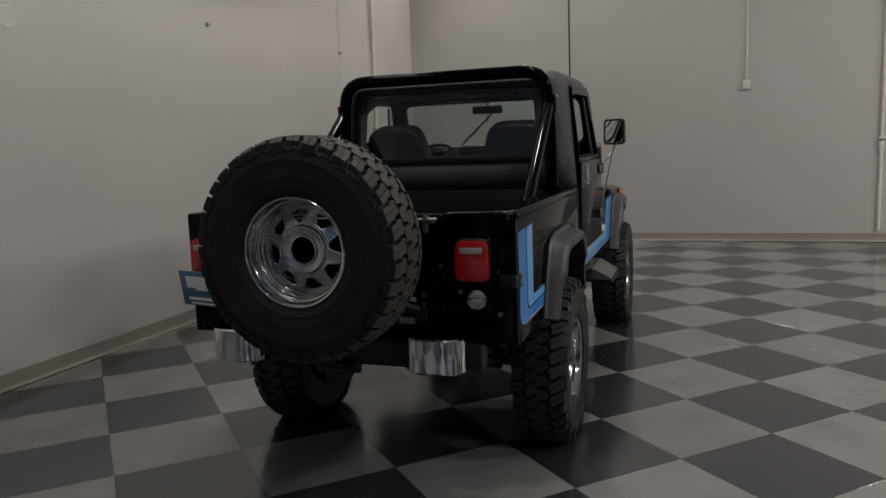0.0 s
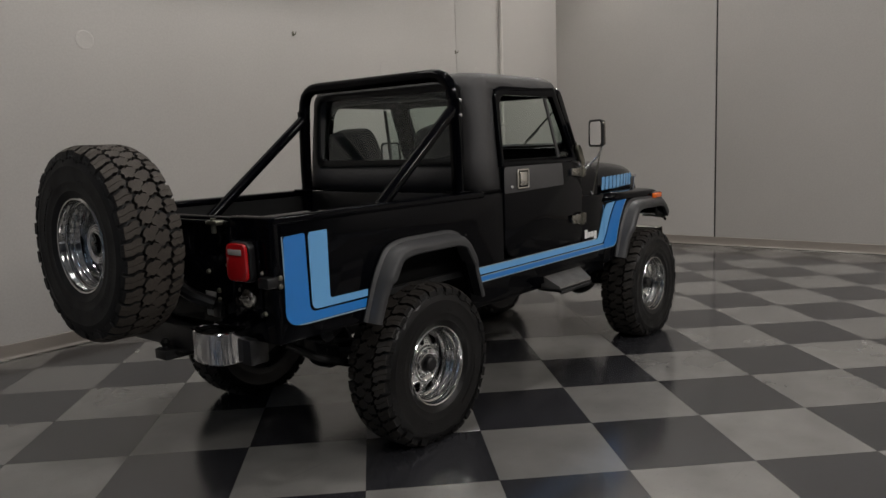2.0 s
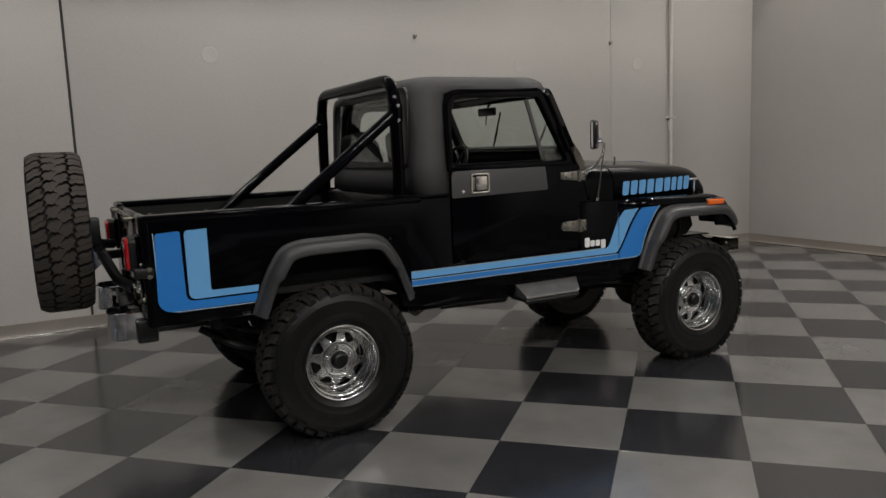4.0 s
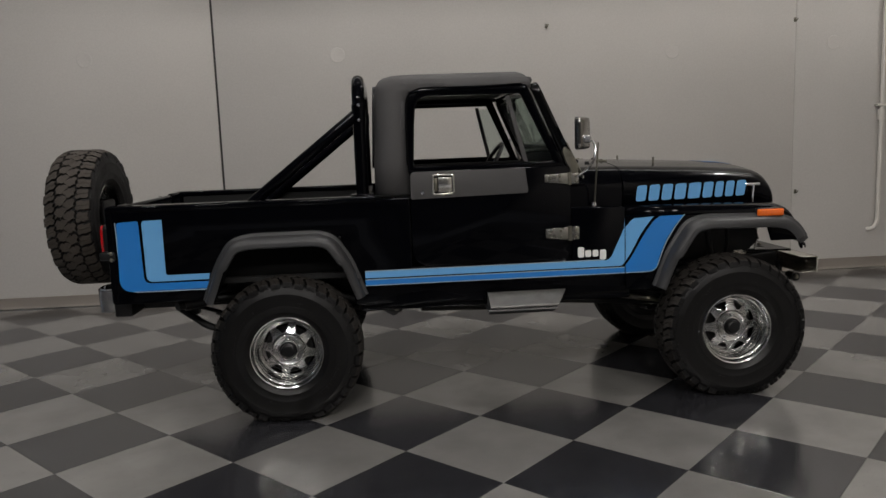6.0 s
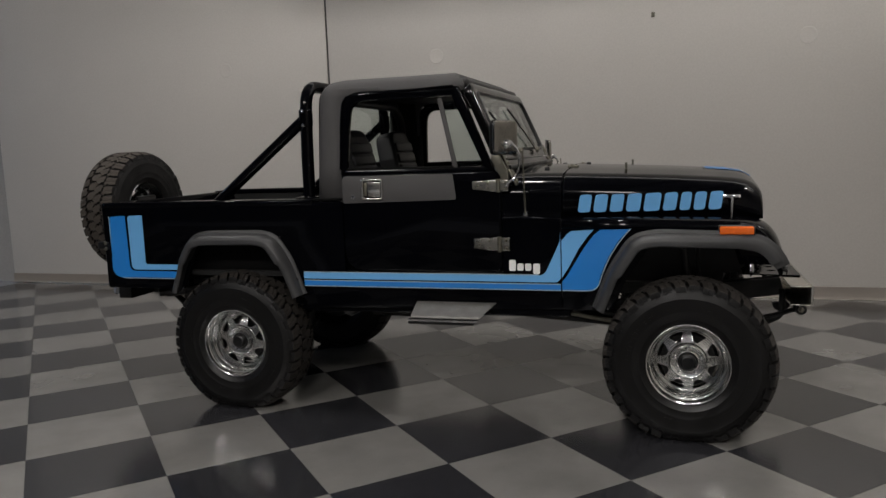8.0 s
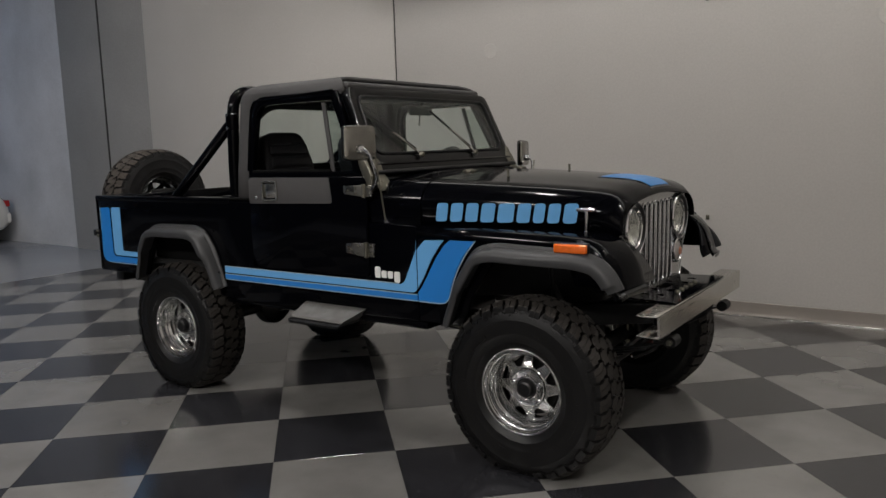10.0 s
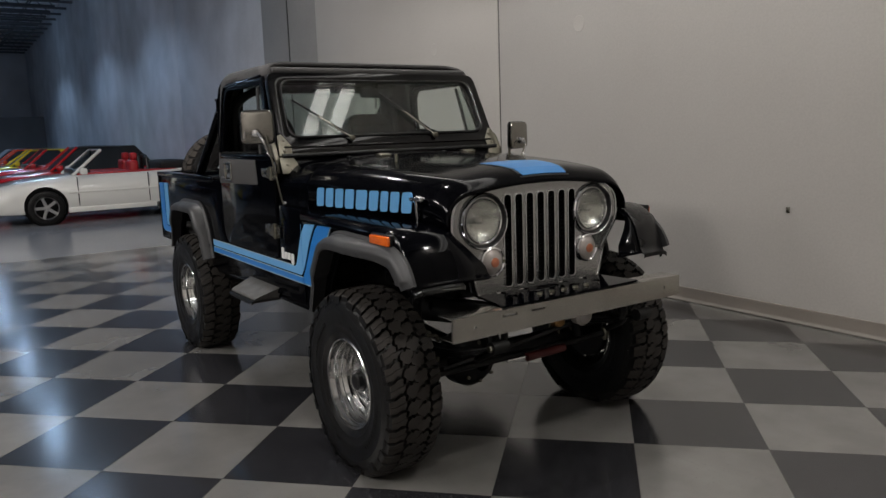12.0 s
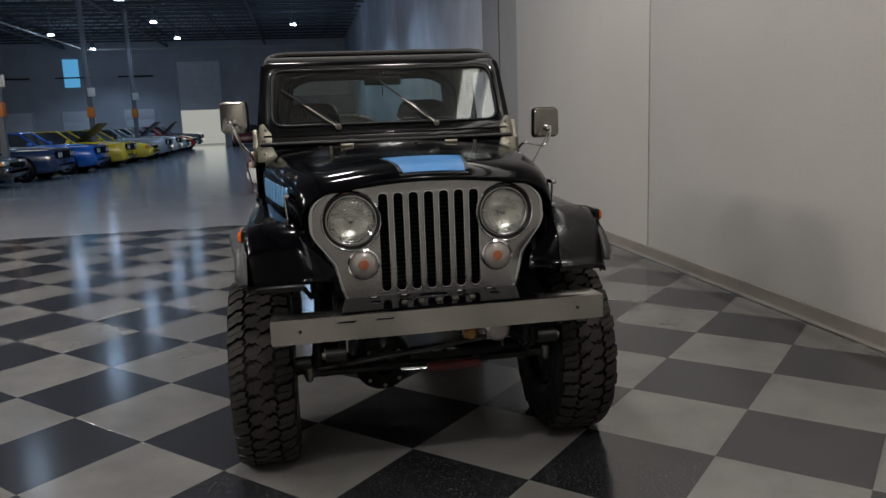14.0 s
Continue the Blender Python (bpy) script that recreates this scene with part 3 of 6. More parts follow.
def lug_mesh():
    """Mud-terrain tread: interlocking hooked blocks in two middle rows, stepped shoulder lugs, and ribs down the wall."""
    bm = bmesh.new()
    n = 38
    step = 2 * math.pi / n
    mid = ([(0.05, 0.02), (0.16, 0.006), (0.27, -0.012), (0.52, -0.012), (0.66, 0.004), (0.88, 0.01), (0.93, 0.03), (0.8, 0.043), (0.86, 0.062), (0.6, 0.056), (0.42, 0.067), (0.2, 0.06), (0.06, 0.042), (0.18, 0.03)],)
    out = ([(0.04, 0.088), (0.13, 0.072), (0.36, 0.08), (0.47, 0.07), (0.44, 0.1), (0.5, 0.122), (0.47, 0.15), (0.12, 0.15), (0.15, 0.12), (0.03, 0.104)],
           [(0.5, 0.066), (0.76, 0.072), (0.86, 0.084), (0.78, 0.1), (0.9, 0.118), (0.87, 0.15), (0.5, 0.15), (0.53, 0.122), (0.47, 0.1)])

    def block(o, s, poly, trim, low, high):
        pts = [(o + step * (u + s * 3.4 * h), s * min(h, trim)) for u, h in poly]
        ca, ch = sum(p[0] for p in pts) / len(pts), sum(p[1] for p in pts) / len(pts)
        levels = []
        for rad, k in ((low, 1.07), (high - 0.002, 1.02), (high, 0.985)):
            row = []
            for a, h in pts:
                aa, hh = ca + (a - ca) * k, ch + (h - ch) * k
                rr = rad - max(abs(hh) - 0.085, 0) ** 2 * 5.5
                row.append(bm.verts.new((rr * math.cos(aa), hh, rr * math.sin(aa))))
            levels.append(row)
        bm.faces.new(levels[2])
        for a, b in zip(levels, levels[1:]):
            for i in range(len(pts)):
                j = (i + 1) % len(pts)
                f = bm.faces.new((a[i], a[j], b[j], b[i]))
                f.material_index = 1 if a is levels[0] else 0

    def rib(s, pts, low, high):
        lo = [bm.verts.new((r * math.cos(a), s * y, r * math.sin(a))) for a, r, y in ((a, r, low(r)) for a, r in pts)]
        hi = [bm.verts.new((r * math.cos(a), s * y, r * math.sin(a))) for a, r, y in ((a, r, high(r)) for a, r in pts)]
        for f in [bm.faces.new(hi)] + [bm.faces.new((lo[i], lo[(i + 1) % len(pts)], hi[(i + 1) % len(pts)], hi[i])) for i in range(len(pts))]:
            f.material_index = 1

    def wall(r):
        return float(np.interp(r, [0.343, 0.375, 0.392, 0.4], [0.154, 0.147, 0.134, 0.118]))

    for k in range(n):
        for s in (-1, 1):
            o = k * step + (0.5 * step if s > 0 else 0)
            block(o, s, mid[0], 1.0, 0.4, 0.4215)
            for q in (0, 1):
                block(o + 0.42 * step, s, out[q], 0.149 if k % 2 else 0.141, 0.394, 0.4215)
            # stepped ribs from the shoulder down the wall
            a0 = o + step * (0.55 + s * 0.5)
            deep = 0.356 if k % 2 else 0.368
            rib(s, [(a0, deep + 0.006), (a0 + step * 0.3, deep), (a0 + step * 0.36, deep + 0.01), (a0 + step * 0.7, deep + 0.006), (a0 + step * 0.72, 0.397), (a0 + step * 0.02, 0.397)], lambda r: wall(r) - 0.002, lambda r: wall(r) + 0.0045)
            rib(s, [(a0 + step * 0.74, 0.374), (a0 + step * 0.86, 0.366), (a0 + step * 0.98, 0.374), (a0 + step * 0.98, 0.379), (a0 + step * 0.86, 0.371), (a0 + step * 0.74, 0.379)], lambda r: wall(r) - 0.002, lambda r: wall(r) + 0.004)
            # raised maker's marks on the wall, as plain bars
            if k % 19 in (0, 1, 2, 3, 4, 5) or k % 19 == 11:
                tall = 0.018 if k % 19 < 6 else 0.008
                for q in range(2):
                    a1 = k * step + step * (0.1 + 0.45 * q)
                    rib(s, [(a1, 0.285), (a1, 0.285 + tall), (a1 + 0.33 * step, 0.285 + tall), (a1 + 0.33 * step, 0.285)], lambda r: 0.15, lambda r: 0.1562)
    return bm


def disc_bm():
    holes = []
    for k in range(8):
        c = k * math.pi / 4
        pts = [(0.15 * math.cos(c + d), 0.15 * math.sin(c + d)) for d in (-0.27, -0.13, 0, 0.13, 0.27)] + [(0.106 * math.cos(c + d), 0.106 * math.sin(c + d)) for d in (0.11, -0.11)]
        holes.append(round_poly(pts, [0.008, 0, 0, 0, 0.008, 0.008, 0.008], 3))
    rings = [circle(0, 0, 0.17, 48)]
    bm = plate(rings[0], holes + [circle(0, 0, 0.094, 40)], "y", 0.0, 0.008)
    for v in bm.verts:
        r = math.hypot(v.co.x, v.co.z)
        v.co.y += 0.03 * max(0, min(1, (0.165 - r) / 0.06))
    # raised lips round the slots
    for h in holes:
        c = sum((Vector(p) for p in h), Vector((0, 0))) / len(h)
        o = [c + (Vector(p) - c) * 1.16 for p in h]
        lip = ring(o, [Vector(p) for p in h], "y", 0.0, 0.011)
        for v in lip.verts:
            r = math.hypot(v.co.x, v.co.z)
            v.co.y += 0.03 * max(0, min(1, (0.165 - r) / 0.06)) + 0.001
        merge(bm, lip)
    # stepped centre dome with the hub bore
    revolve([(0.097, 0.036), (0.092, 0.04), (0.088, 0.05), (0.084, 0.052), (0.08, 0.049), (0.058, 0.047), (0.055, 0.053), (0.05, 0.054), (0.048, 0.05), (0.046, 0.01)], 40, "y", (0, 0, 0), bm)
    return bm


WM = {}


def wheel_meshes():
    WM["tyre"] = part("tyre", revolve(tyre_profile(), 72), M_TYRE).data
    WM["tread"] = part("tread", lug_mesh(), M_TREAD, sharp=25).data
    WM["tread"].materials.append(M_TYRE)
    rim = revolve([(0.2, 0.12), (0.2075, 0.131), (0.203, 0.137), (0.196, 0.134), (0.193, 0.12), (0.189, 0.11), (0.1875, 0.108), (0.187, 0.1), (0.184, 0.098), (0.1835, 0.09), (0.181, 0.0885), (0.1805, 0.08), (0.178, 0.078), (0.1775, 0.07), (0.1755, 0.0685), (0.175, 0.058), (0.1725, 0.056), (0.172, 0.046), (0.1695, 0.044), (0.169, 0.036), (0.168, 0.02), (0.166, -0.08), (0.19, -0.1), (0.205, -0.125), (0.2, -0.13)], 64)
    WM["rim"] = part("rim", rim, M_RIM, sharp=50).data
    WM["disc"] = part("disc", disc_bm(), M_RIM).data
    WM["drum"] = part("brake_drum", revolve([(0.0, 0.0), (0.135, 0.0), (0.14, -0.01), (0.14, -0.07), (0.0, -0.07)], 32), M_UNDER).data
    hub = revolve([(0.0, 0.092), (0.03, 0.092), (0.038, 0.086), (0.042, 0.06), (0.05, 0.058), (0.052, 0.03), (0.04, 0.02)], 24)
    WM["hub"] = part("hub_cap", hub, M_SATIN).data
    nut = revolve([(0.0, 0.062), (0.009, 0.06), (0.012, 0.052), (0.012, 0.03)], 6)
    WM["nut"] = part("lug_nut", nut, M_CHROME).data
    for o in [o for o in scene.objects if o.type == "MESH" and o.parent is None and o.name in ("tyre", "tread", "rim", "disc", "brake_drum", "hub_cap", "lug_nut")]:
        bpy.data.objects.remove(o)


wheel_meshes()


def wheel(m, spin, ground=True, label=""):
    """A wheel with its outer face towards local +y."""
    w = new("wheel", WM["tyre_low" if ground else "tyre"])
    w.parent = T
    w.matrix_local = m
    if label:
        w["label"] = label
    names = ["tread", "rim", "disc"] + (["drum", "hub"] if ground else [])
    for key in names:
        o = new({"drum": "brake_drum", "hub": "hub_cap"}.get(key, key), WM["tread_low" if key == "tread" and ground else key])
        o.parent = w
        if key == "tread":
            o["kind"] = "stuff"
        if key in ("rim", "disc"):
            o.matrix_local = pose(0, 0, 0, 0, spin, 0)
    if ground:
        for k in range(5):
            a = 2 * math.pi * k / 5 + 0.3
            o = new("lug_nut", WM["nut"])
            o.parent = w
            o.location = (0.066 * math.cos(a), 0, 0.066 * math.sin(a))
    return w


def flat_foot(me, drop):
    """The loaded tyre: the contact patch is flat and the wall above it bulges."""
    out = me.copy()
    for v in out.vertices:
        if v.co.z < -0.27:
            v.co.y *= 1 + 0.05 * min(1, (-0.27 - v.co.z) / 0.1)
        if v.co.z < -drop + 0.012:
            v.co.z = -drop + max(0.0, (v.co.z + 0.422) * 0.3)
    return out


AXLE_Z = 0.39
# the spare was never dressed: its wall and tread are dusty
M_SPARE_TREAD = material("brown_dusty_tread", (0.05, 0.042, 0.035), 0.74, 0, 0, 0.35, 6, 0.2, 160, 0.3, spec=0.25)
WM["tyre_low"], WM["tread_low"] = flat_foot(WM["tyre"], AXLE_Z - 0.001), flat_foot(WM["tread"], AXLE_Z - 0.001)
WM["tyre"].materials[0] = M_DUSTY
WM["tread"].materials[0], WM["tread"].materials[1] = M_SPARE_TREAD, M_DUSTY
# wheels narrowed and the front pair shifted sideways to fit the camera's view
for x, spin, shift in ((-1.322, 12, 0.0), (1.252, -21, -0.022)):
    for s in (-1, 1):
        wheel(pose(x, s * 0.712 + shift, AXLE_Z, 0, 0, 0 if s > 0 else 180) @ Matrix.Diagonal((1, 0.855, 1, 1)), spin, True, "chrome eight-slot wheel with a chunky mud-terrain tyre")
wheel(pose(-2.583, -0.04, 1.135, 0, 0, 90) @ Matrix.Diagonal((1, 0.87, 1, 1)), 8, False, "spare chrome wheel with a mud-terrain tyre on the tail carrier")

# tub sides with wheel openings
REAR_ARCH = [(-0.93, 0.63), (-0.955, 0.78), (-1.0, 0.895), (-1.06, 0.97), (-1.13, 0.993), (-1.48, 0.997), (-1.55, 0.97), (-1.61, 0.89), (-1.67, 0.76), (-1.7, 0.7)]
side_outline = [(-2.245, 0.7), (-2.245, 1.225), (-0.606, 1.22), (-0.606, 0.828), (0.312, 0.828), (0.312, 1.128), (0.622, 1.118), (0.622, 0.634), (-0.74, 0.61)] + REAR_ARCH
for s in (-1, 1):
    part("tub_side", prism(side_outline, "y", s * 0.722, s * SIDE, 0.004), M_BLACK, T)
    # bed rail cap and inner wall
    part("bed_rail", bx((-2.25, min(s * 0.665, s * 0.762), 1.2), (-0.79, max(s * 0.665, s * 0.762), 1.238), 0.012, 3), M_BLACK, T)
    part("bed_wall", bx((-2.2, min(s * 0.67, s * 0.69), 1.0), (-0.85, max(s * 0.67, s * 0.69), 1.2)), M_CARPET, T)
    # wheel box is near-black: the shade inside the arch is in its colour
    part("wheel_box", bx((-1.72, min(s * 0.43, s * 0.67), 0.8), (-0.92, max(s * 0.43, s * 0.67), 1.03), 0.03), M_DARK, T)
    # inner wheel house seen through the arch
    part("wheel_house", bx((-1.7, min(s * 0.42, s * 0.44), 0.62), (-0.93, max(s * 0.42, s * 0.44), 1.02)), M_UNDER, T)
    # sill under the doors
    part("rocker", bx((-0.9, min(s * 0.6, s * 0.735), 0.585), (0.66, max(s * 0.6, s * 0.735), 0.64), 0.012), M_BLACK, T)
    # stake pocket eyelets
    for x in (-2.05, -1.7):
        part("tie_down", revolve([(0.0, 0.004), (0.012, 0.003), (0.014, 0.0)], 12, "y", (x, s * 0.664, 1.14)), M_DULL, T)
part("bed_floor", bx((-2.23, -0.7, 0.78), (-0.82, 0.7, 0.81)), M_CARPET, T)
part("bulkhead", bx((-0.86, -0.71, 0.78), (-0.82, 0.71, 1.23), 0.008), M_SATIN, T)
part("cab_floor", bx((-0.82, -0.72, 0.64), (0.62, 0.72, 0.68)), M_CARPET, T)
part("firewall", bx((0.5, -0.62, 0.66), (0.54, 0.62, 1.3)), M_UNDER, T)

# tail: corner panels, tailgate, crossmember
for s in (-1, 1):
    part("corner_panel", bx((-2.258, min(s * 0.47, s * 0.757), 0.7), (-2.215, max(s * 0.47, s * 0.757), 1.236), 0.014, 3), M_BLACK, T)
gate = part("tailgate", bx((-2.25, -0.465, 0.735), (-2.215, 0.465, 1.228), 0.012, 3), M_BLACK, T)
part("gate_lip", tube([(-2.252, -0.47, 1.2), (-2.252, 0.47, 1.2)], 0.013, 8), M_BLACK, gate)
for s in (-1, 1):
    part("latch", bx((-2.3, s * 0.4 - 0.04, 1.195), (-2.25, s * 0.4 + 0.04, 1.215), 0.006), M_DULL, gate)
    part("latch_pin", tube([(-2.285, s * 0.4, 1.16), (-2.285, s * 0.4, 1.225)], 0.012, 10), M_DULL, gate)
    part("gate_hinge", bx((-2.275, s * 0.36 - 0.03, 0.78), (-2.25, s * 0.36 + 0.03, 0.85), 0.005), M_SATIN, gate)
part("rear_crossmember", bx((-2.3, -0.62, 0.6), (-2.2, 0.62, 0.715), 0.012), M_SATIN, T)
for y, z in ((-0.37, 0.9), (-0.37, 0.86), (-0.45, 1.02), (-0.3, 0.98), (-0.68, 1.0), (-0.53, 0.92), (-0.69, 0.83)):
    part("bolt", revolve([(0.0, -0.012), (0.009, -0.01), (0.012, 0.0)], 10, "x", (-2.258, y, z)), M_DULL, T)


def tail_lamp(s, yc):
    e = part("tail_lamp", prism(round_poly([(-0.075, -0.085), (-0.07, 0.085), (0.07, 0.085), (0.075, -0.085)], 0.034, 6), "x", 0.0, -0.05, 0.008, m=pose(-2.258, s * yc, 1.05)), M_SATIN, T, "square red tail lamp with a white reverse lens")
    part("red_lens", prism(round_poly([(-0.07, -0.08), (-0.066, 0.08), (0.066, 0.08), (0.07, -0.08)], 0.034, 6), "x", -0.045, -0.066, 0.008, m=pose(-2.258, s * yc, 1.05)), M_RED, e)
    part("reverse_lens", bx((-2.3275, s * yc - 0.045, 1.081), (-2.322, s * yc + 0.045, 1.105), 0.002), M_LENSW, e)
    part("housing", bx((-2.275, s * yc - 0.09, 0.955), (-2.258, s * yc + 0.09, 1.14), 0.008), M_BLACK, e)


tail_lamp(-1, 0.595)
tail_lamp(1, 0.635)
cap = part("fuel_cap", revolve([(0.0, -0.022), (0.02, -0.024), (0.039, -0.02), (0.043, -0.01), (0.043, 0.0)], 28, "x", (-2.262, -0.6, 0.892)), M_STEEL, T, "round brushed metal fuel cap")
part("grip", bx((-2.3, -0.634, 0.885), (-2.282, -0.566, 0.899), 0.004), M_STEEL, cap)
part("filler_plate", bx((-2.266, -0.68, 0.81), (-2.258, -0.52, 0.945), 0.006), M_BLACK, cap)
M_STICK = material("grey_paper_sticker", (0.3, 0.29, 0.27), 0.6, 0, 0, 0.3, 30)
# small stacked tags near the tailgate foot
for z in (0.79, 0.835, 0.875):
    part("sticker", bx((-2.256, -0.335, z - 0.014), (-2.2525, -0.255, z + 0.014), 0.001), M_STICK, gate)

# spare carrier: hinge bracket, arms and mounting plate
carrier = part("spare_carrier", tube([(-2.27, -0.34, 0.84), (-2.34, -0.28, 0.88), (-2.4, -0.02, 1.02), (-2.4, 0.36, 1.02), (-2.3, 0.42, 1.0)], 0.028, 10, 0.08), M_SATIN, T, "black tube swing arm holding the spare wheel")
part("upright", tube([(-2.4, -0.04, 1.02), (-2.43, -0.04, 1.14)], 0.03), M_SATIN, carrier)
part("mount_plate", bx((-2.5, -0.14, 1.03), (-2.47, 0.06, 1.24), 0.012), M_SATIN, carrier)
part("mount_arm", bx((-2.49, -0.08, 1.05), (-2.39, 0.0, 1.2), 0.012), M_SATIN, carrier)
part("hinge_bracket", bx((-2.3, -0.768, 0.945), (-2.215, -0.7, 0.992), 0.008), M_SATIN, carrier)
for z in (0.95, 0.985):
    part("bolt", revolve([(0.0, -0.008), (0.01, -0.006), (0.012, 0.0)], 10, "y", (-2.235, -0.769, z)), M_DULL, carrier)
part("lug_plate", revolve([(0.0, -0.02), (0.05, -0.02), (0.05, 0.03), (0.0, 0.03)], 20, "x", (-2.55, -0.04, 1.135)), M_DARK, carrier)

# licence plate on its bracket, writing as plain bars
pm = pose(-2.4, 0.575, 0.925, 0, -8, -12)
lic = part("licence_plate", bx((-0.004, -0.152, -0.078), (0.004, 0.152, 0.078), 0.003, m=pm), M_PLATE, T, "blue metal licence plate with white bars")
for y, z, w, h in ((0.05, 0.03, 0.12, 0.05), (-0.04, 0.0, 0.2, 0.012), (0.0, -0.045, 0.22, 0.012), (0.02, -0.066, 0.16, 0.007)):
    part("bar", bx((-0.0065, y - w / 2, z - h / 2), (-0.0042, y + w / 2, z + h / 2), m=pm), M_WHITE, lic)
part("plate_bracket", bx((-2.39, 0.5, 0.9), (-2.258, 0.56, 0.95), 0.006), M_SATIN, lic)


def bumperette(s):
    path = [(-2.26, 0.33), (-2.36, 0.33), (-2.4, 0.345), (-2.42, 0.39), (-2.425, 0.45), (-2.42, 0.51), (-2.4, 0.555), (-2.36, 0.57), (-2.26, 0.57)]
    pts = smooth_path([(x, y, 0) for x, y in path], 0.03, 4)
    rows = []
    for i, p in enumerate(pts):
        t = (pts[min(i + 1, len(pts) - 1)] - pts[max(i - 1, 0)]).normalized()
        nrm = Vector((t.y, -t.x, 0))
        rows.append([Vector((p.x, s * p.y, z)) + Vector((nrm.x * d, s * nrm.y * d, 0)) for d, z in ((0, 0.622), (0, 0.75), (0.006, 0.756), (0.012, 0.75), (0.012, 0.622), (0.006, 0.616))])
    b = part("bumperette", loft(rows), M_CHROME, T, "short chrome wrap-round rear bumperette", sharp=40)
    part("mount", bx((-2.3, s * 0.465 - 0.06, 0.65), (-2.2, s * 0.465 + 0.06, 0.72), 0.008), M_SATIN, b)
    for y in (0.43, 0.5):
        part("bolt", revolve([(0.0, 0.012), (0.012, 0.01), (0.014, 0.0)], 10, "x", (-2.412, s * y, 0.74)), M_CHROME, b)


bumperette(-1)
bumperette(1)
hitch = part("tow_hitch", bx((-2.36, -0.05, 0.55), (-2.2, 0.05, 0.6), 0.008), M_SATIN, T)
part("ball", revolve([(0.0, 0.05), (0.015, 0.046), (0.025, 0.03), (0.015, 0.01), (0.018, 0.0)], 16, "z", (-2.33, 0.0, 0.6)), M_UNDER, hitch)
part("pin", tube([(-2.3, -0.09, 0.575), (-2.3, 0.09, 0.575)], 0.01, 8), M_UNDER, hitch)


# stripes: dark and light vinyl, pale edge line (on the side that is seen)
def decal(name, poly, mat, y0=SIDE, depth=0.0025, parent=None):
    return part(name, prism(poly, "y", -(y0 - 0.002), -(y0 + depth)), mat, parent or T, smooth=False)


def arc(cx, cy, r, a0, a1, n=7):
    return [(cx + r * math.cos(radians(a0 + (a1 - a0) * k / n)), cy + r * math.sin(radians(a0 + (a1 - a0) * k / n))) for k in range(n + 1)]


stripe = part("side_stripe", prism([(-0.87, 0.74), (-0.87, 0.767), (0.618, 0.767), (0.618, 0.74)], "y", -(SIDE - 0.002), -(SIDE + 0.0025)), M_BLUE, T, "two-tone blue vinyl stripe along the body", smooth=False)
decal("light_band", [(-0.87, 0.779), (-0.87, 0.815), (0.51, 0.815)] + arc(0.5, 0.865, 0.05, -90, -25, 5)[1:] + [(0.615, 0.995), (0.618, 1.047), (0.618, 0.8)] + arc(0.585, 0.814, 0.035, -35, -90, 4), M_LIGHT, parent=stripe)
decal("light_band", [(0.624, 1.0), (0.655, 1.035), (0.675, 1.05), (0.79, 1.056), (0.765, 1.03), (0.71, 0.955), (0.66, 0.86), (0.624, 0.804)], M_LIGHT, parent=stripe)
decal("dark_band", [(0.624, 0.74), (0.624, 0.782), (0.648, 0.81), (0.69, 0.88), (0.74, 0.965), (0.79, 1.03), (0.825, 1.056), (0.965, 1.058), (0.915, 1.0), (0.865, 0.92), (0.83, 0.84), (0.808, 0.765), (0.785, 0.745), (0.755, 0.74)], M_BLUE, parent=stripe)
decal("dark_band", [(-2.198, 1.14), (-2.19, 1.15), (-2.092, 1.155), (-2.083, 1.148), (-2.077, 0.85)] + arc(-2.042, 0.845, 0.035, 180, 270, 5)[1:] + [(-1.73, 0.809), (-1.742, 0.77)] + arc(-2.145, 0.83, 0.062, 270, 180, 6), M_BLUE, parent=stripe)
decal("light_band", [(-2.065, 1.14), (-2.055, 1.155), (-1.957, 1.158), (-1.958, 0.868)] + arc(-1.944, 0.866, 0.014, 180, 270, 3)[1:] + [(-1.722, 0.852), (-1.728, 0.819)] + arc(-2.03, 0.85, 0.032, 270, 180, 5), M_LIGHT, parent=stripe)
for name, pts in (("pinstripe", [(-2.205, 1.152), (-2.2, 0.83), (-2.17, 0.775), (-2.12, 0.764), (-1.745, 0.764)]), ("pinstripe", [(-0.87, 0.7365), (0.618, 0.7365)]), ("pinstripe", [(-0.87, 0.7695), (0.618, 0.7695)]), ("pinstripe", [(-0.87, 0.818), (0.5, 0.818)]),
                  ("pinstripe", [(0.626, 0.7365), (0.755, 0.7365), (0.79, 0.742), (0.813, 0.767), (0.836, 0.84), (0.87, 0.918), (0.92, 0.998), (0.972, 1.06)])):
    rows = []
    pp = smooth_path([(x, 0, z) for x, z in pts], 0.03, 4)
    for i, p in enumerate(pp):
        t = (pp[min(i + 1, len(pp) - 1)] - pp[max(i - 1, 0)]).normalized()
        nrm = Vector((-t.z, 0, t.x)) * 0.0022
        rows.append([Vector((p.x, -SIDE + 0.001, p.z)) - nrm, Vector((p.x, -SIDE - 0.0022, p.z)) - nrm, Vector((p.x, -SIDE - 0.0022, p.z)) + nrm, Vector((p.x, -SIDE + 0.001, p.z)) + nrm])
    part(name, loft(rows), M_SILVERLINE, stripe, smooth=False)
# maker's badge as four plain white shapes
for k, (x, w, z0, z1) in enumerate(((0.345, 0.036, 0.838, 0.897), (0.388, 0.034, 0.84, 0.878), (0.43, 0.034, 0.84, 0.878), (0.473, 0.036, 0.822, 0.878))):
    part("badge", prism(round_poly([(x, z0), (x, z1), (x + w, z1), (x + w, z0)], 0.01, 4), "y", -(SIDE - 0.001), -(SIDE + 0.004)), M_WHITE, T)


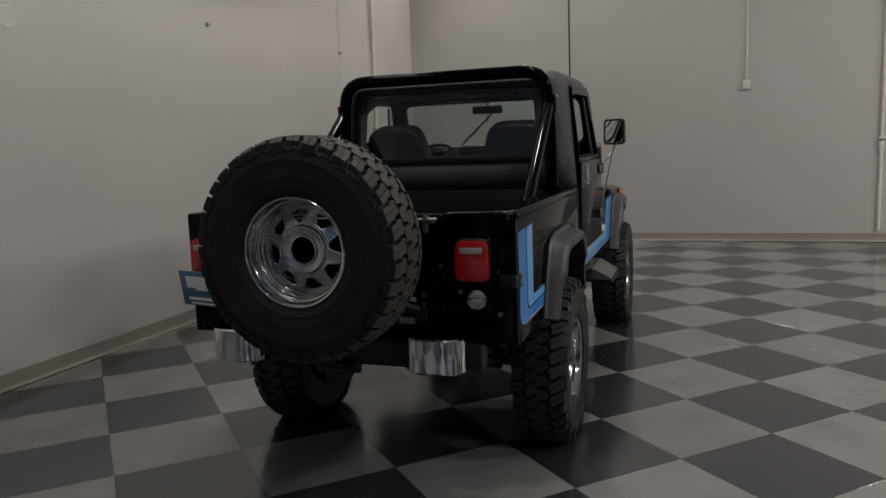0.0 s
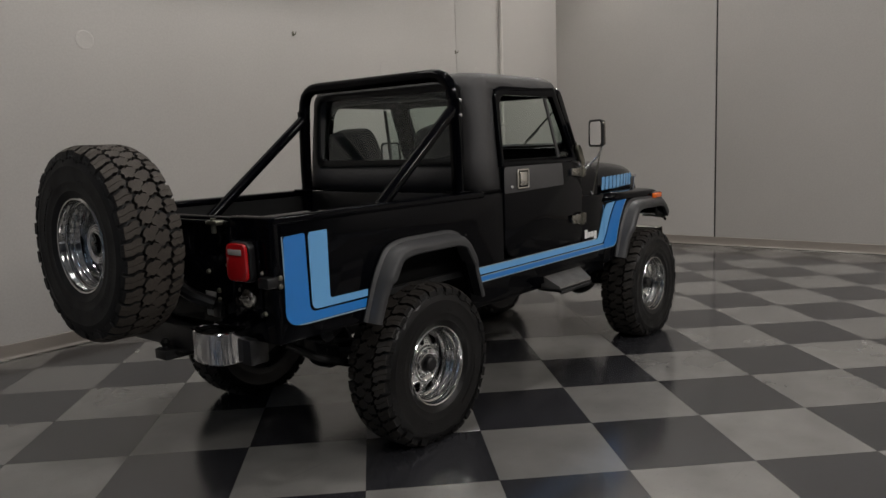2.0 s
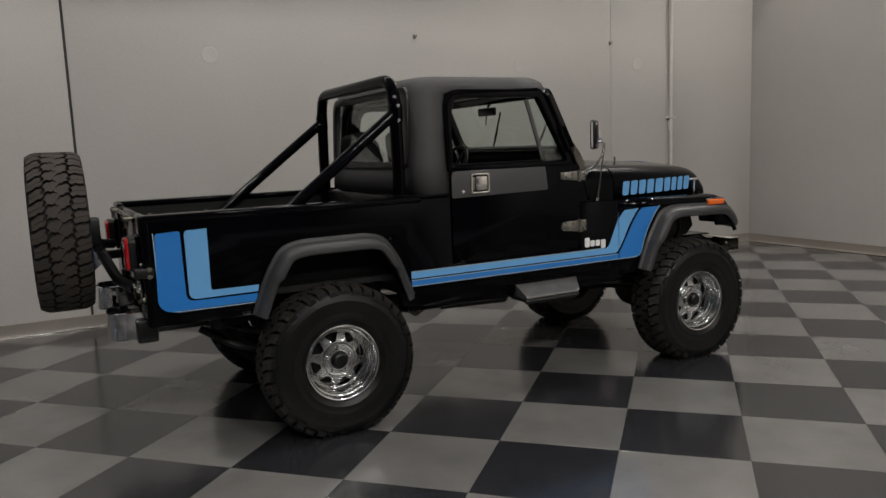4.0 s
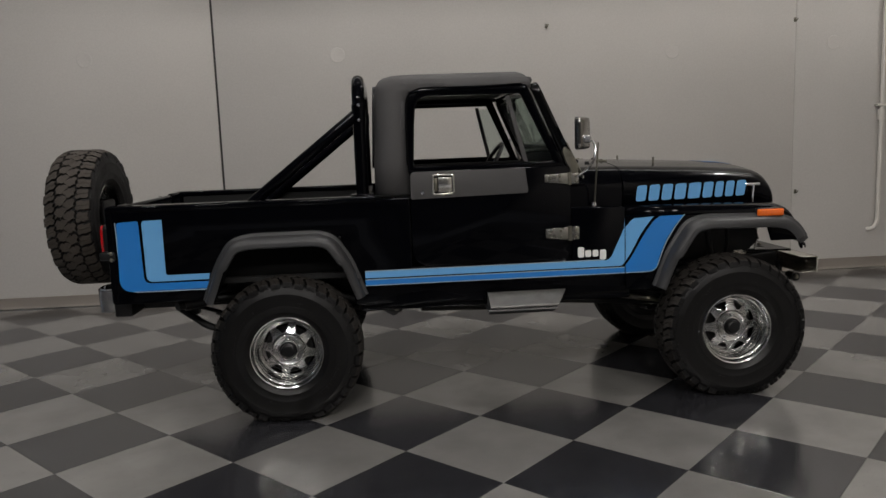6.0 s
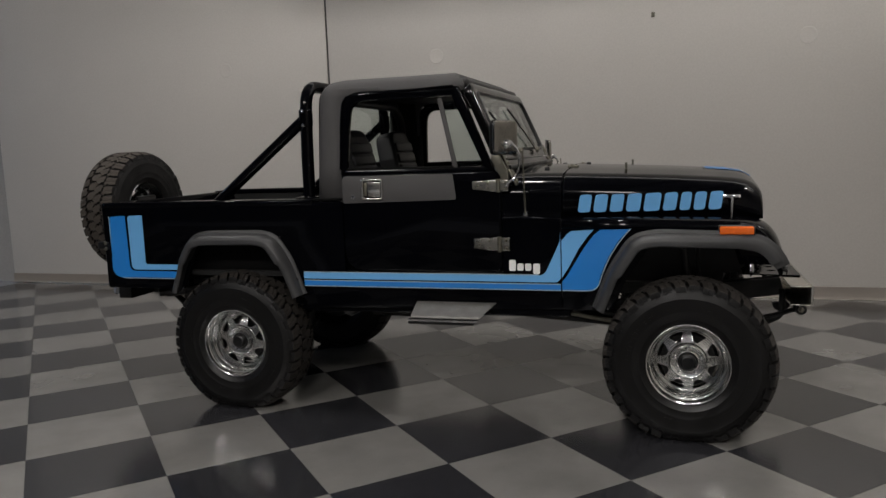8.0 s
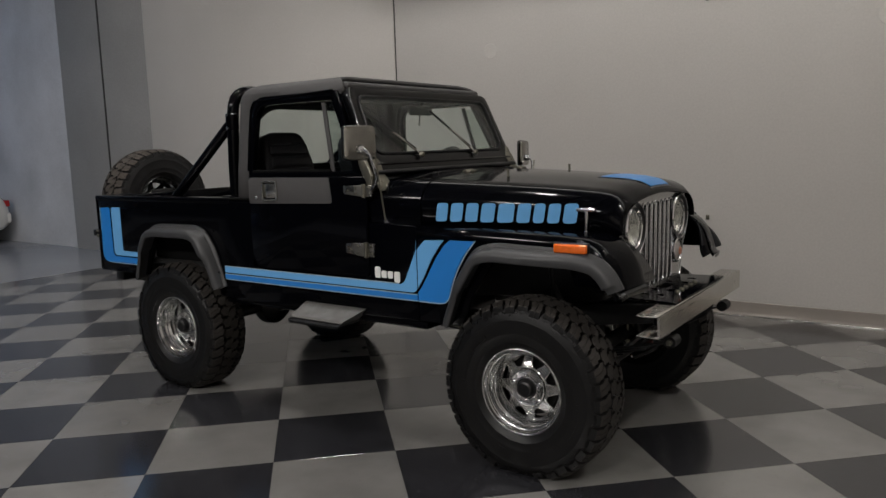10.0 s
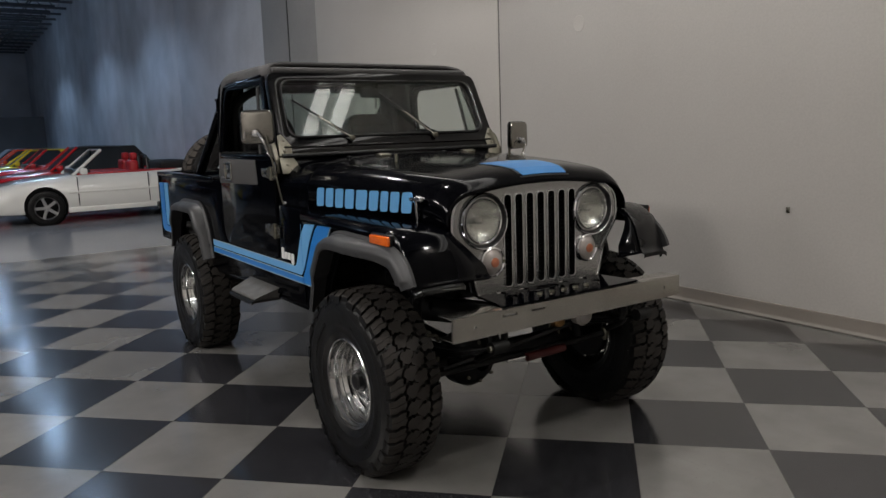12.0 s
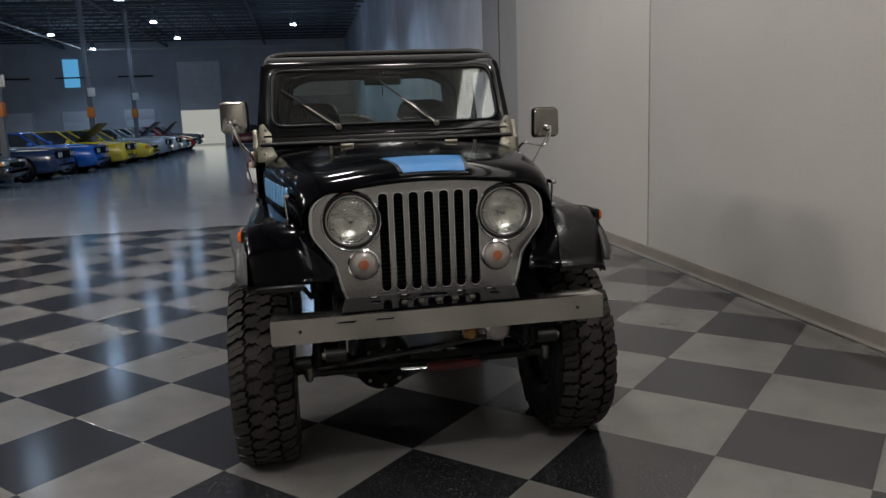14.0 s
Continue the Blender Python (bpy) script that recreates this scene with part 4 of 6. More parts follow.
# doors
def door(s):
    lean = Matrix.Identity(4)
    lean[1][2] = -s * 0.115
    lean[1][3] = s * 0.115 * 1.365
    low = round_poly([(-0.599, 0.832), (-0.599, 1.366), (0.307, 1.366), (0.307, 0.832)], [0.11, 0.0, 0.0, 0.05], 6)
    d = part("door", prism(low, "y", s * 0.735, s * 0.7605, 0.006), M_BLACK, T, "black steel door with a framed open window" if s < 0 else "")
    outer = round_poly([(-0.606, 1.362), (-0.604, 1.62), (-0.596, 1.826), (0.078, 1.826), (0.278, 1.362)], [0.0, 0.0, 0.15, 0.02, 0.0], 6)
    corner = [(-0.63, 1.6), (-0.63, 1.85), (-0.38, 1.85), (-0.38, 1.832)] + [(x - 0.006, z + 0.006) for x, z in outer[18:11:-1]] + [(-0.612, 1.6)]
    inner = round_poly([(-0.572, 1.395), (-0.56, 1.62), (-0.545, 1.776), (0.04, 1.776), (0.218, 1.395)], [0.015, 0.2, 0.11, 0.012, 0.012], 6)
    part("window_frame", ring(outer, inner, "y", s * 0.712, s * 0.752, 0.006, m=lean), M_BLACK, d)
    part("corner_fill", prism(corner, "y", s * 0.71, s * 0.7375, 0.002, m=lean), M_CHAR, d)
    part("drip_bead", tube([lean @ Vector((x, s * 0.754, z)) for x, z in [(-0.606, 1.4)] + [tuple(q) for q in outer[12:18]] + [(0.05, 1.828)]], 0.006, 8), M_BLACK, d)
    part("divider", bx((-0.014, -0.006, 0), (0.012, 0.006, 0.385), 0.003, m=lean @ pose(0.06, s * 0.735, 1.392, 0, -13.5, 0)), M_CHAR, d)
    v = part("vent_glass", prism([(0.07, 1.4), (-0.016, 1.755), (0.045, 1.755), (0.213, 1.4)], "y", s * 0.73, s * 0.733, m=lean), M_GLASS, d)
    v.visible_shadow = False
    part("sill_felt", bx((-0.572, min(s * 0.715, s * 0.75), 1.39), (0.05, max(s * 0.715, s * 0.75), 1.404), 0.004), M_DARK, d)
    pan = round_poly([(-0.597, 1.21), (-0.597, 1.362), (0.048, 1.362), (0.066, 1.222)], [0.012, 0.03, 0.0, 0.015], 4)
    part("trim_panel", prism(pan, "y", s * 0.759, s * 0.7645, 0.002), M_CHAR, d, "matt charcoal upper door panel")
    h = part("door_handle", ring(round_poly([(-0.478, 1.228), (-0.478, 1.346), (-0.352, 1.346), (-0.352, 1.228)], 0.018), round_poly([(-0.466, 1.24), (-0.466, 1.334), (-0.364, 1.334), (-0.364, 1.24)], 0.012), "y", s * 0.762, s * 0.775, 0.003), M_STEEL, d, "chrome recessed paddle handle")
    part("recess", bx((-0.467, min(s * 0.763, s * 0.766), 1.239), (-0.363, max(s * 0.763, s * 0.766), 1.335)), M_DARK, h)
    part("paddle", bx((-0.443, min(s * 0.765, s * 0.773), 1.246), (-0.367, max(s * 0.765, s * 0.773), 1.328), 0.004), M_STEEL, h)
    part("pull", bx((-0.463, min(s * 0.765, s * 0.77), 1.25), (-0.447, max(s * 0.765, s * 0.77), 1.324), 0.003), M_DULL, h)
    part("lock", revolve([(0.0, s * 0.011), (0.01, s * 0.01), (0.013, s * 0.004), (0.013, 0.0)], 16, "y", (-0.53, s * 0.7625, 1.245)), M_CHROME, d)
    for z0, z1, x0 in ((1.262, 1.324, 0.158), (0.946, 1.018, 0.159)):
        hm = part("hinge", prism([(x0, z0 + 0.014), (x0, z1 - 0.006), (0.29, z1), (0.29, z0)], "y", s * 0.76, s * 0.772, 0.003), M_HINGE, d, "bare steel strap hinge with bolts")
        part("knuckle", tube([(0.298, s * 0.768, z0 - 0.004), (0.298, s * 0.768, z1 + 0.004)], 0.012, 10), M_DULL, hm)
        part("leaf", bx((0.306, min(s * 0.755, s * 0.768), z0), (0.352, max(s * 0.755, s * 0.768), z1), 0.003), M_HINGE, hm)
        for bxx, bzz in ((0.19, (z0 + z1) / 2), (0.245, z0 + 0.018), (0.245, z1 - 0.018), (0.335, z0 + 0.016), (0.335, z1 - 0.016)):
            part("bolt", revolve([(0.0, s * 0.006), (0.006, s * 0.005), (0.008, 0.0)], 10, "y", (bxx, s * 0.7715 if bxx < 0.3 else s * 0.768, bzz)), M_DULL, hm)


door(-1)
door(1)

# hard top: shell round the back with a roof, open to the front and below

def hardtop():
    half = [(0.105, 0.735), (-0.1, 0.735), (-0.3, 0.735), (-0.45, 0.735), (-0.6, 0.735), (-0.68, 0.735)] + [(-0.69 + 0.105 * math.cos(a) - 0.0, 0.63 + 0.105 * math.sin(a)) for a in (radians(90 + 90 * k / 6) for k in range(7))]
    ys = [0.56, 0.3, 0.0]
    line = half + [(-0.795, y) for y in ys]
    line = line + [(x, -y) for x, y in line[-2::-1]]
    levels = [(1.232, 0.0, 0.0), (1.42, 0.012, 0.004), (1.62, 0.03, 0.012), (1.808, 0.047, 0.02), (1.838, 0.053, 0.027), (1.866, 0.066, 0.045), (1.887, 0.09, 0.073), (1.899, 0.128, 0.115), (1.904, 0.19, 0.18)]
    bm = bmesh.new()
    rows = []
    for z, iny, inx in levels:
        row = []
        for x, y in line:
            yy = math.copysign(max(abs(y) - iny * min(1, abs(y) / 0.5), 0), y)
            u = min(1.0, max(0.0, (-0.3 - x) / 0.495))
            xx = x + inx * u * u * (3 - 2 * u)
            if x > 0 and z > 1.84:
                xx = x - 0.083 * ((z - 1.84) / 0.064) ** 2
            row.append(bm.verts.new((xx, yy, z + 0.012 * (1 - (yy / 0.735) ** 2) * (1 if z > 1.85 else 0))))
        rows.append(row)
    n = len(line)
    for k, (r, q) in enumerate(zip(rows, rows[1:])):
        for i in range(n - 1):
            x0, x1 = line[i][0], line[i + 1][0]
            y0, y1 = line[i][1], line[i + 1][1]
            if max(x0, x1) > -0.59 and levels[k][0] < 1.8:
                continue
            if max(abs(y0), abs(y1)) <= 0.57 and 1.41 < levels[k][0] < 1.8 and x0 < -0.7:
                continue
            bm.faces.new((r[i], r[i + 1], q[i + 1], q[i]))
    # roof: rows across from the front edge back to the tail
    top = rows[-1]
    m = (n - 1) // 2
    for i in range(m):
        a, b = top[i], top[i + 1]
        c, d = top[n - 2 - i], top[n - 1 - i]
        if i == m - 1:
            bm.faces.new((a, b, d))
        else:
            bm.faces.new((a, b, c, d))
    ob = part("hardtop", bm, M_CHAR, T, "matt charcoal half hardtop with a rear window", sharp=40)
    mod = ob.modifiers.new("thick", "SOLIDIFY")
    mod.thickness, mod.offset, mod.material_offset = 0.022, -1, 1
    ob.data.materials.append(M_CARPET)
    return ob


top_ob = hardtop()
part("roof_front", bx((0.03, -0.655, 1.83), (0.122, 0.655, 1.872), 0.018, 3), M_CHAR, top_ob)
part("headliner", bx((-0.7, -0.62, 1.83), (0.1, 0.62, 1.845)), M_CARPET, top_ob)
seal_o = round_poly([(-0.625, 1.385), (-0.612, 1.85), (0.612, 1.85), (0.625, 1.385)], 0.085, 6)
seal_i = round_poly([(-0.568, 1.425), (-0.56, 1.808), (0.56, 1.808), (0.568, 1.425)], 0.06, 6)
rear_lean = Matrix.Identity(4)
rear_lean[0][2], rear_lean[0][3] = 0.045, -0.045 * 1.35
rw = part("rear_window", ring(seal_o, seal_i, "x", -0.806, -0.76, 0.006, m=rear_lean), M_SATIN, top_ob)
g = part("pane", prism(seal_i, "x", -0.79, -0.787, m=rear_lean), M_GLASS, rw)
g.visible_shadow = False
# gutter lip under the top
for s in (-1, 1):
    part("gasket", bx((-0.8, min(s * 0.69, s * 0.745), 1.226), (-0.6, max(s * 0.69, s * 0.745), 1.24), 0.004), M_DARK, top_ob)

# roll bar in the bed
bar = part("roll_bar", tube([(-0.865, -0.635, 0.82), (-0.865, -0.635, 1.5), (-0.865, -0.61, 1.885), (-0.865, 0.61, 1.885), (-0.865, 0.635, 1.5), (-0.865, 0.635, 0.82)], 0.036, 16, 0.13), M_BLACK, T, "gloss black tube roll bar with rear braces")
for s in (-1, 1):
    part("brace", tube([(-0.87, s * 0.625, 1.7), (-1.5, s * 0.635, 1.21), (-1.75, s * 0.635, 1.02)], 0.032, 14), M_BLACK, bar)
    part("clamp", revolve([(0.036, -0.05), (0.04, -0.045), (0.04, 0.045), (0.036, 0.05)], 16, "z", (-0.865, s * 0.628, 1.7)), M_BLACK, bar)
    part("foot_plate", bx((-0.93, s * 0.635 - 0.06, 1.236), (-0.8, s * 0.635 + 0.06, 1.246), 0.003), M_BLACK, bar)
    for z in (1.74, 1.66):
        part("bolt", revolve([(0.0, s * 0.012), (0.009, s * 0.01), (0.011, 0.0)], 10, "y", (-0.865, s * 0.664, z)), M_CHROME, bar)

# windshield frame on its slope
WS = Matrix(((0.914, 0, -0.404, 0.325), (0, 1, 0, 0), (0.404, 0, 0.914, 1.372), (0, 0, 0, 1)))
ws_o = round_poly([(-0.735, 0.0), (-0.7, 0.505), (0.7, 0.505), (0.735, 0.0)], [0.02, 0.06, 0.06, 0.02], 7)
ws_i = round_poly([(-0.66, 0.106), (-0.643, 0.458), (0.643, 0.458), (0.66, 0.106)], [0.075, 0.075, 0.075, 0.075], 7)
wf = part("windshield_frame", ring(ws_o, ws_i, "x", -0.03, 0.022, 0.01, m=WS), M_FRAMESHEEN, T, "black folding windshield frame")
ws_s = round_poly([(-0.649, 0.117), (-0.632, 0.447), (0.632, 0.447), (0.649, 0.117)], [0.07, 0.07, 0.07, 0.07], 7)
part("seal", ring(ws_i, ws_s, "x", -0.01, 0.028, 0.004, m=WS), M_SATIN, wf)
g = part("windshield_glass", prism(ws_s, "x", 0.012, 0.016, m=WS), M_GLASS, wf)
g.visible_shadow = False
part("hinge_rail", tube([(0.352, -0.72, 1.385), (0.352, 0.72, 1.385)], 0.012, 10), M_SATIN, wf)
part("lower_ridge", bx((0.02, -0.7, 0.045), (0.032, 0.7, 0.056), 0.004, m=WS), M_FRAMESHEEN, wf)
for s in (-1, 1):
    # chrome side brackets of the folding frame
    br = prism(round_poly([(0.285, 1.38), (0.262, 1.44), (0.278, 1.48), (0.312, 1.44), (0.35, 1.37), (0.352, 1.29), (0.316, 1.29), (0.31, 1.34)], 0.012, 3), "y", s * 0.735, s * 0.762, 0.004)
    b = part("frame_bracket", br, M_DULL, wf)
    tri = prism([(s * 0.66, 0.0), (s * 0.735, 0.0), (s * 0.725, 0.12), (s * 0.7, 0.13), (s * 0.655, 0.06)], "x", 0.02, 0.028, 0.003, m=WS)
    part("bracket_face", tri, M_DULL, b)
    tri = prism([(s * 0.655, -0.1), (s * 0.74, -0.1), (s * 0.74, -0.005), (s * 0.66, -0.005), (s * 0.64, -0.05)], "x", 0.02, 0.03, 0.003, m=WS)
    part("bracket_face", tri, M_DULL, b)
    for u, w in ((0.7, 0.03), (0.69, 0.09), (0.7, -0.05), (0.68, -0.08)):
        part("bolt", revolve([(0.0, 0.008), (0.008, 0.006), (0.01, 0.0)], 10, "x", (0.0, 0.0, 0.0)), M_DULL, b).matrix_local = WS @ pose(0.028, s * u, w)


def wiper(y0, z0, y1, z1):
    a, e = WS @ Vector((0.035, y0, z0)), WS @ Vector((0.03, y1, z1))
    w = part("wiper", tube([a - Vector((0.02, 0, 0)), a, a.lerp(e, 0.5) + Vector((0.008, 0, 0)), a.lerp(e, 0.6)], 0.006, 8), M_STEEL, wf, "thin metal windshield wiper")
    part("blade", tube([a.lerp(e, 0.12) + Vector((0.004, 0, 0.008)), e], 0.0065, 6), M_SATIN, w)
    part("pivot", revolve([(0.0, 0.018), (0.014, 0.016), (0.018, 0.0)], 14, "x", (0, 0, 0)), M_DULL, w).matrix_local = pose(*a)


wiper(-0.285, 0.09, -0.595, 0.33)
wiper(0.28, 0.09, -0.03, 0.37)
# cowl and bonnet
def hood_w(x):
    return float(np.interp(x, [0.3, 0.62, 1.0, 1.3, 1.5, 1.6], [0.735, 0.708, 0.655, 0.603, 0.56, 0.532]))


def hood_top(x):
    return float(np.interp(x, [0.3, 0.45, 0.62, 0.9, 1.2, 1.46, 1.545, 1.59, 1.615], [1.378, 1.38, 1.376, 1.364, 1.348, 1.328, 1.312, 1.285, 1.252]))


def hood_bottom(x):
    return float(np.interp(x, [0.3, 0.62, 1.58], [1.125, 1.108, 1.085]))


def hood_section(x, lift=0.0):
    w, zt, zb = hood_w(x) + lift, hood_top(x) + lift, hood_bottom(x)
    r = 0.125
    pts = [(-w, zb), (-w, zt - 0.03 - r)]
    for k in range(1, 8):
        a = radians(90 * k / 8)
        pts.append((-w + r * 1.25 * (1 - math.cos(a)), zt - 0.03 - r + r * math.sin(a)))
    wi = w - r * 1.25
    for k in range(9):
        y = -wi + 2 * wi * k / 8
        pts.append((y, zt - 0.03 * (y / wi) ** 2))
    pts += [(-y, z) for y, z in pts[8::-1]]
    return [Vector((x, y, z)) for y, z in pts]


part("cowl", loft([hood_section(x) for x in np.linspace(0.31, 0.618, 6)], False, False), M_BLACK, T, sharp=50)
hood = part("bonnet", loft([hood_section(x) for x in (0.626, 0.632, 0.7, 0.8, 0.9, 1.0, 1.1, 1.2, 1.3, 1.4, 1.48, 1.53, 1.562, 1.585, 1.602, 1.615)], False, False), M_BLACK, T, "gloss black bonnet with blue decals", sharp=60)
md = hood.modifiers.new("thick", "SOLIDIFY")
md.thickness, md.offset = 0.008, -1


def hood_z(x, y):
    w = hood_w(x) - 0.125 * 1.25
    return hood_top(x) - 0.03 * (y / w) ** 2


def hood_decal(name, xs, halves, mat, lift):
    rows = []
    for x, (a, b) in zip(xs, halves):
        ring_ = [(a + (b - a) * k / 8) for k in range(9)]
        rows.append([Vector((x, y, hood_z(x, y) + lift)) for y in ring_] + [Vector((x, y, hood_z(x, y) + 0.0005)) for y in ring_[::-1]])
    part(name, loft(rows), mat, hood, smooth=False)


xs = np.linspace(1.34, 1.597, 10)
hood_decal("decal_border", xs, [(-0.172 + 0.058 * k / 9, 0.2 - 0.026 * k / 9) for k in range(10)], M_DECALBLK, 0.0015)
hood_decal("decal", np.linspace(1.352, 1.59, 10), [(-0.158 + 0.058 * k / 9, 0.186 - 0.026 * k / 9) for k in range(10)], M_MIDBLUE, 0.003)
# bonnet side lettering as nine plain slanted shapes
x0 = 0.702
for w in (0.062, 0.065, 0.065, 0.07, 0.08, 0.064, 0.052, 0.056, 0.063):
    sk, h = 0.014, 0.092
    base = round_poly([(x0, 0.0), (x0 + sk, h), (x0 + sk + w, h + 0.003), (x0 + w, 0.003)], 0.016, 4)
    bm = prism(base, "y", 0.0, 0.003)
    for v in bm.verts:
        v.co = Vector((v.co.x, -(hood_w(v.co.x) - 0.001 + v.co.y), 1.139 + v.co.z))
    part("letter_block", bm, M_LIGHT, hood, smooth=False)
    x0 += w + 0.0165
# catches and stays
for s in (-1, 1):
    x = 1.46
    y = s * (hood_w(x) + 0.012)
    c = part("bonnet_catch", tube([(x, y, 1.105), (x + 0.005, y + s * 0.006, 1.2)], 0.007, 8), M_CHROME, T, "chrome spring bonnet catch")
    part("catch_head", bx((x - 0.045, y - 0.012, 1.195), (x + 0.045, y + 0.012, 1.214), 0.006), M_CHROME, c)
    part("catch_foot", bx((x - 0.022, y - 0.015, 1.09), (x + 0.022, y + 0.015, 1.108), 0.004), M_CHROME, c)
    part("bumper_stop", tube([(0.93, s * 0.36, 1.33), (0.93, s * 0.36, 1.385)], 0.007, 8), M_DULL, hood)
for x, y in ((0.5, -0.4), (0.5, 0.35), (0.68, 0.1)):
    part("washer_jet", bx((x - 0.014, y - 0.01, hood_z(x, y) - 0.006), (x + 0.014, y + 0.01, hood_z(x, y) + 0.01), 0.004), M_SATIN, T)
for y in (-0.26, 0.3):
    h = part("bonnet_hinge", bx((0.6, y - 0.03, hood_z(0.62, y) - 0.004), (0.66, y + 0.03, hood_z(0.62, y) + 0.008), 0.004), M_DULL, T)
    part("knuckle", tube([(0.623, y - 0.034, hood_z(0.62, y) + 0.008), (0.623, y + 0.034, hood_z(0.62, y) + 0.008)], 0.006, 8), M_DULL, h)

# front wings
wing_top = [(0.626, 1.112), (1.0, 1.104), (1.4, 1.094), (1.54, 1.086), (1.62, 1.058), (1.668, 1.0), (1.692, 0.93), (1.704, 0.885), (1.716, 0.868)]
for s in (-1, 1):
    rows = []
    top_s = smooth_path([(x, 0, z) for x, z in wing_top], 0.04, 4)
    for p in top_s:
        i = 0.5 if p.x < 1.5 else float(np.interp(p.z, [0.78, 0.92, 1.04, 1.1], [0.372, 0.408, 0.515, 0.52]))
        front = max(0.0, min(1.0, (p.x - 1.45) / 0.2))
        foot = p.z - 0.05 if p.x < 1.5 else min(p.z - 0.02, 0.885)
        row = []
        for y, e in ((i, 0.004), (0.56, 0.006), (0.62, 0.005), (0.67, 0.003), (0.71, -0.001), (0.735, -0.008), (0.748, -0.02)):
            back = 0.035 * front * max(0.0, (y - 0.52) / 0.23) ** 2
            row.append(Vector((p.x - back, s * y if s < 0 else y - 0.02 * max(0.0, y - 0.5) / 0.25, p.z + e)))
        row.append(Vector((p.x - 0.042 * front, s * 0.7535 if s < 0 else 0.7335, min(p.z - 0.04, max(foot, p.z - 0.06)))))
        row.append(Vector((p.x - 0.042 * front, s * 0.754 if s < 0 else 0.734, foot)))
        rows.append(row)
    w = part("front_wing", loft(rows, False, False), M_BLACK, T, "gloss black flat-topped front wing", sharp=60)
    md = w.modifiers.new("thick", "SOLIDIFY")
    md.thickness, md.offset = 0.012, 1 if s < 0 else -1
    # added cap over the wing front, its satin tone for the grey reflection; rolled lower lip
    cap_rows = []
    for p in top_s:
        if p.x > 1.5:
            tilt = float(np.interp(p.z, [0.87, 1.0, 1.09], [1.0, 0.75, 0.1]))
            front = max(0.0, min(1.0, (p.x - 1.45) / 0.2))
            cap_rows.append([Vector((p.x + 0.008 * tilt - 0.035 * front * max(0.0, (y - 0.52) / 0.23) ** 2, s * y if s < 0 else y - 0.02 * max(0.0, y - 0.5) / 0.25, p.z + 0.012 - 0.005 * tilt - d)) for y, d in ((0.535, 0.004), (0.54, 0.0), (0.6, 0.0), (0.66, 0.002), (0.71, 0.006), (0.74, 0.012), (0.757, 0.022))])
    lip = cap_rows[-1]
    cap_rows.append([v + Vector((0.014, 0, -0.004)) for v in lip])
    cap_rows.append([v + Vector((0.013, 0, -0.022)) for v in lip])
    cp = part("wing_face", loft(cap_rows, False, False), M_WINGSHEEN, w, "added cap with the wing front's grey sheen and rolled lip", sharp=50)
    md = cp.modifiers.new("thick", "SOLIDIFY")
    md.thickness, md.offset = 0.004, 0
    skirt = [(0.626, 0.634), (0.626, 1.09), (1.0, 1.085), (1.4, 1.07), (1.54, 1.064), (1.6, 1.03), (1.645, 0.97), (1.668, 0.9), (1.63, 0.9), (1.58, 0.985), (1.5, 1.01), (1.16, 1.005), (1.06, 0.96), (0.95, 0.8), (0.88, 0.634)]
    part("wing_skirt", prism(skirt, "y", s * 0.728, s * 0.753, 0.004), M_BLACK, w)
    part("inner_wing", prism([(0.64, 0.72), (0.64, 1.09), (1.5, 1.07), (1.56, 0.86), (1.5, 0.8)], "y", s * 0.46, s * 0.48), M_UNDER, w)
    mk = part("marker_lamp", bx((1.395, min(s * 0.755, s * 0.785), 1.032), (1.552, max(s * 0.755, s * 0.785), 1.072), 0.008, 3), M_AMBER, w, "amber side marker lamp")
    part("bezel", bx((1.389, min(s * 0.75, s * 0.772), 1.026), (1.558, max(s * 0.75, s * 0.772), 1.078), 0.006), M_SATIN, mk)
    part("wing_stay", tube([(1.3, s * 0.6, 1.06), (1.3, s * 0.6, 0.85), (1.32, s * 0.5, 0.72)], 0.012, 8), M_UNDER, w)
part("engine", bx((0.7, -0.42, 0.72), (1.45, 0.42, 1.12), 0.05), M_UNDER, T)
part("radiator", bx((1.48, -0.36, 0.78), (1.52, 0.36, 1.2)), M_DARK, T)


# flares
def flare(path, s, name="fender_flare"):
    pts = smooth_path([(x, 0, z) for x, z in path], 0.06, 5)
    cx = sum(p.x for p in pts) / len(pts)
    rows = []
    n = len(pts)
    for i, p in enumerate(pts):
        t = (pts[min(i + 1, n - 1)] - pts[max(i - 1, 0)]).normalized()
        inw = Vector((t.z, 0, -t.x))
        if inw.dot(Vector((cx, 0, 0.55)) - p) < 0:
            inw = -inw
        ends = min(i, n - 1 - i) / 4
        out = float(np.interp(p.x, [1.25, 1.6], [0.092, 0.046])) * min(1, 0.75 + 0.25 * ends)
        lip = 0.062 if 3 < i < n - 4 else 0.05
        sec = [(0.75, -0.01), (0.764, -0.012), (0.772, -0.004), (0.776, 0.004), (SIDE + out * 0.7, 0.012), (SIDE + out * 0.95, 0.026), (SIDE + out, 0.04), (SIDE + out * 1.0, lip), (SIDE + out * 0.93, lip + 0.006), (SIDE + out * 0.85, lip - 0.004), (0.75, lip - 0.01)]
        rows.append([Vector((p.x, s * (y if s < 0 or p.x < 1 else y - 0.02), p.z)) + inw * d for y, d in sec])
    return part(name, loft(rows), M_FLARE, T, "broad satin black plastic fender flare", sharp=45)


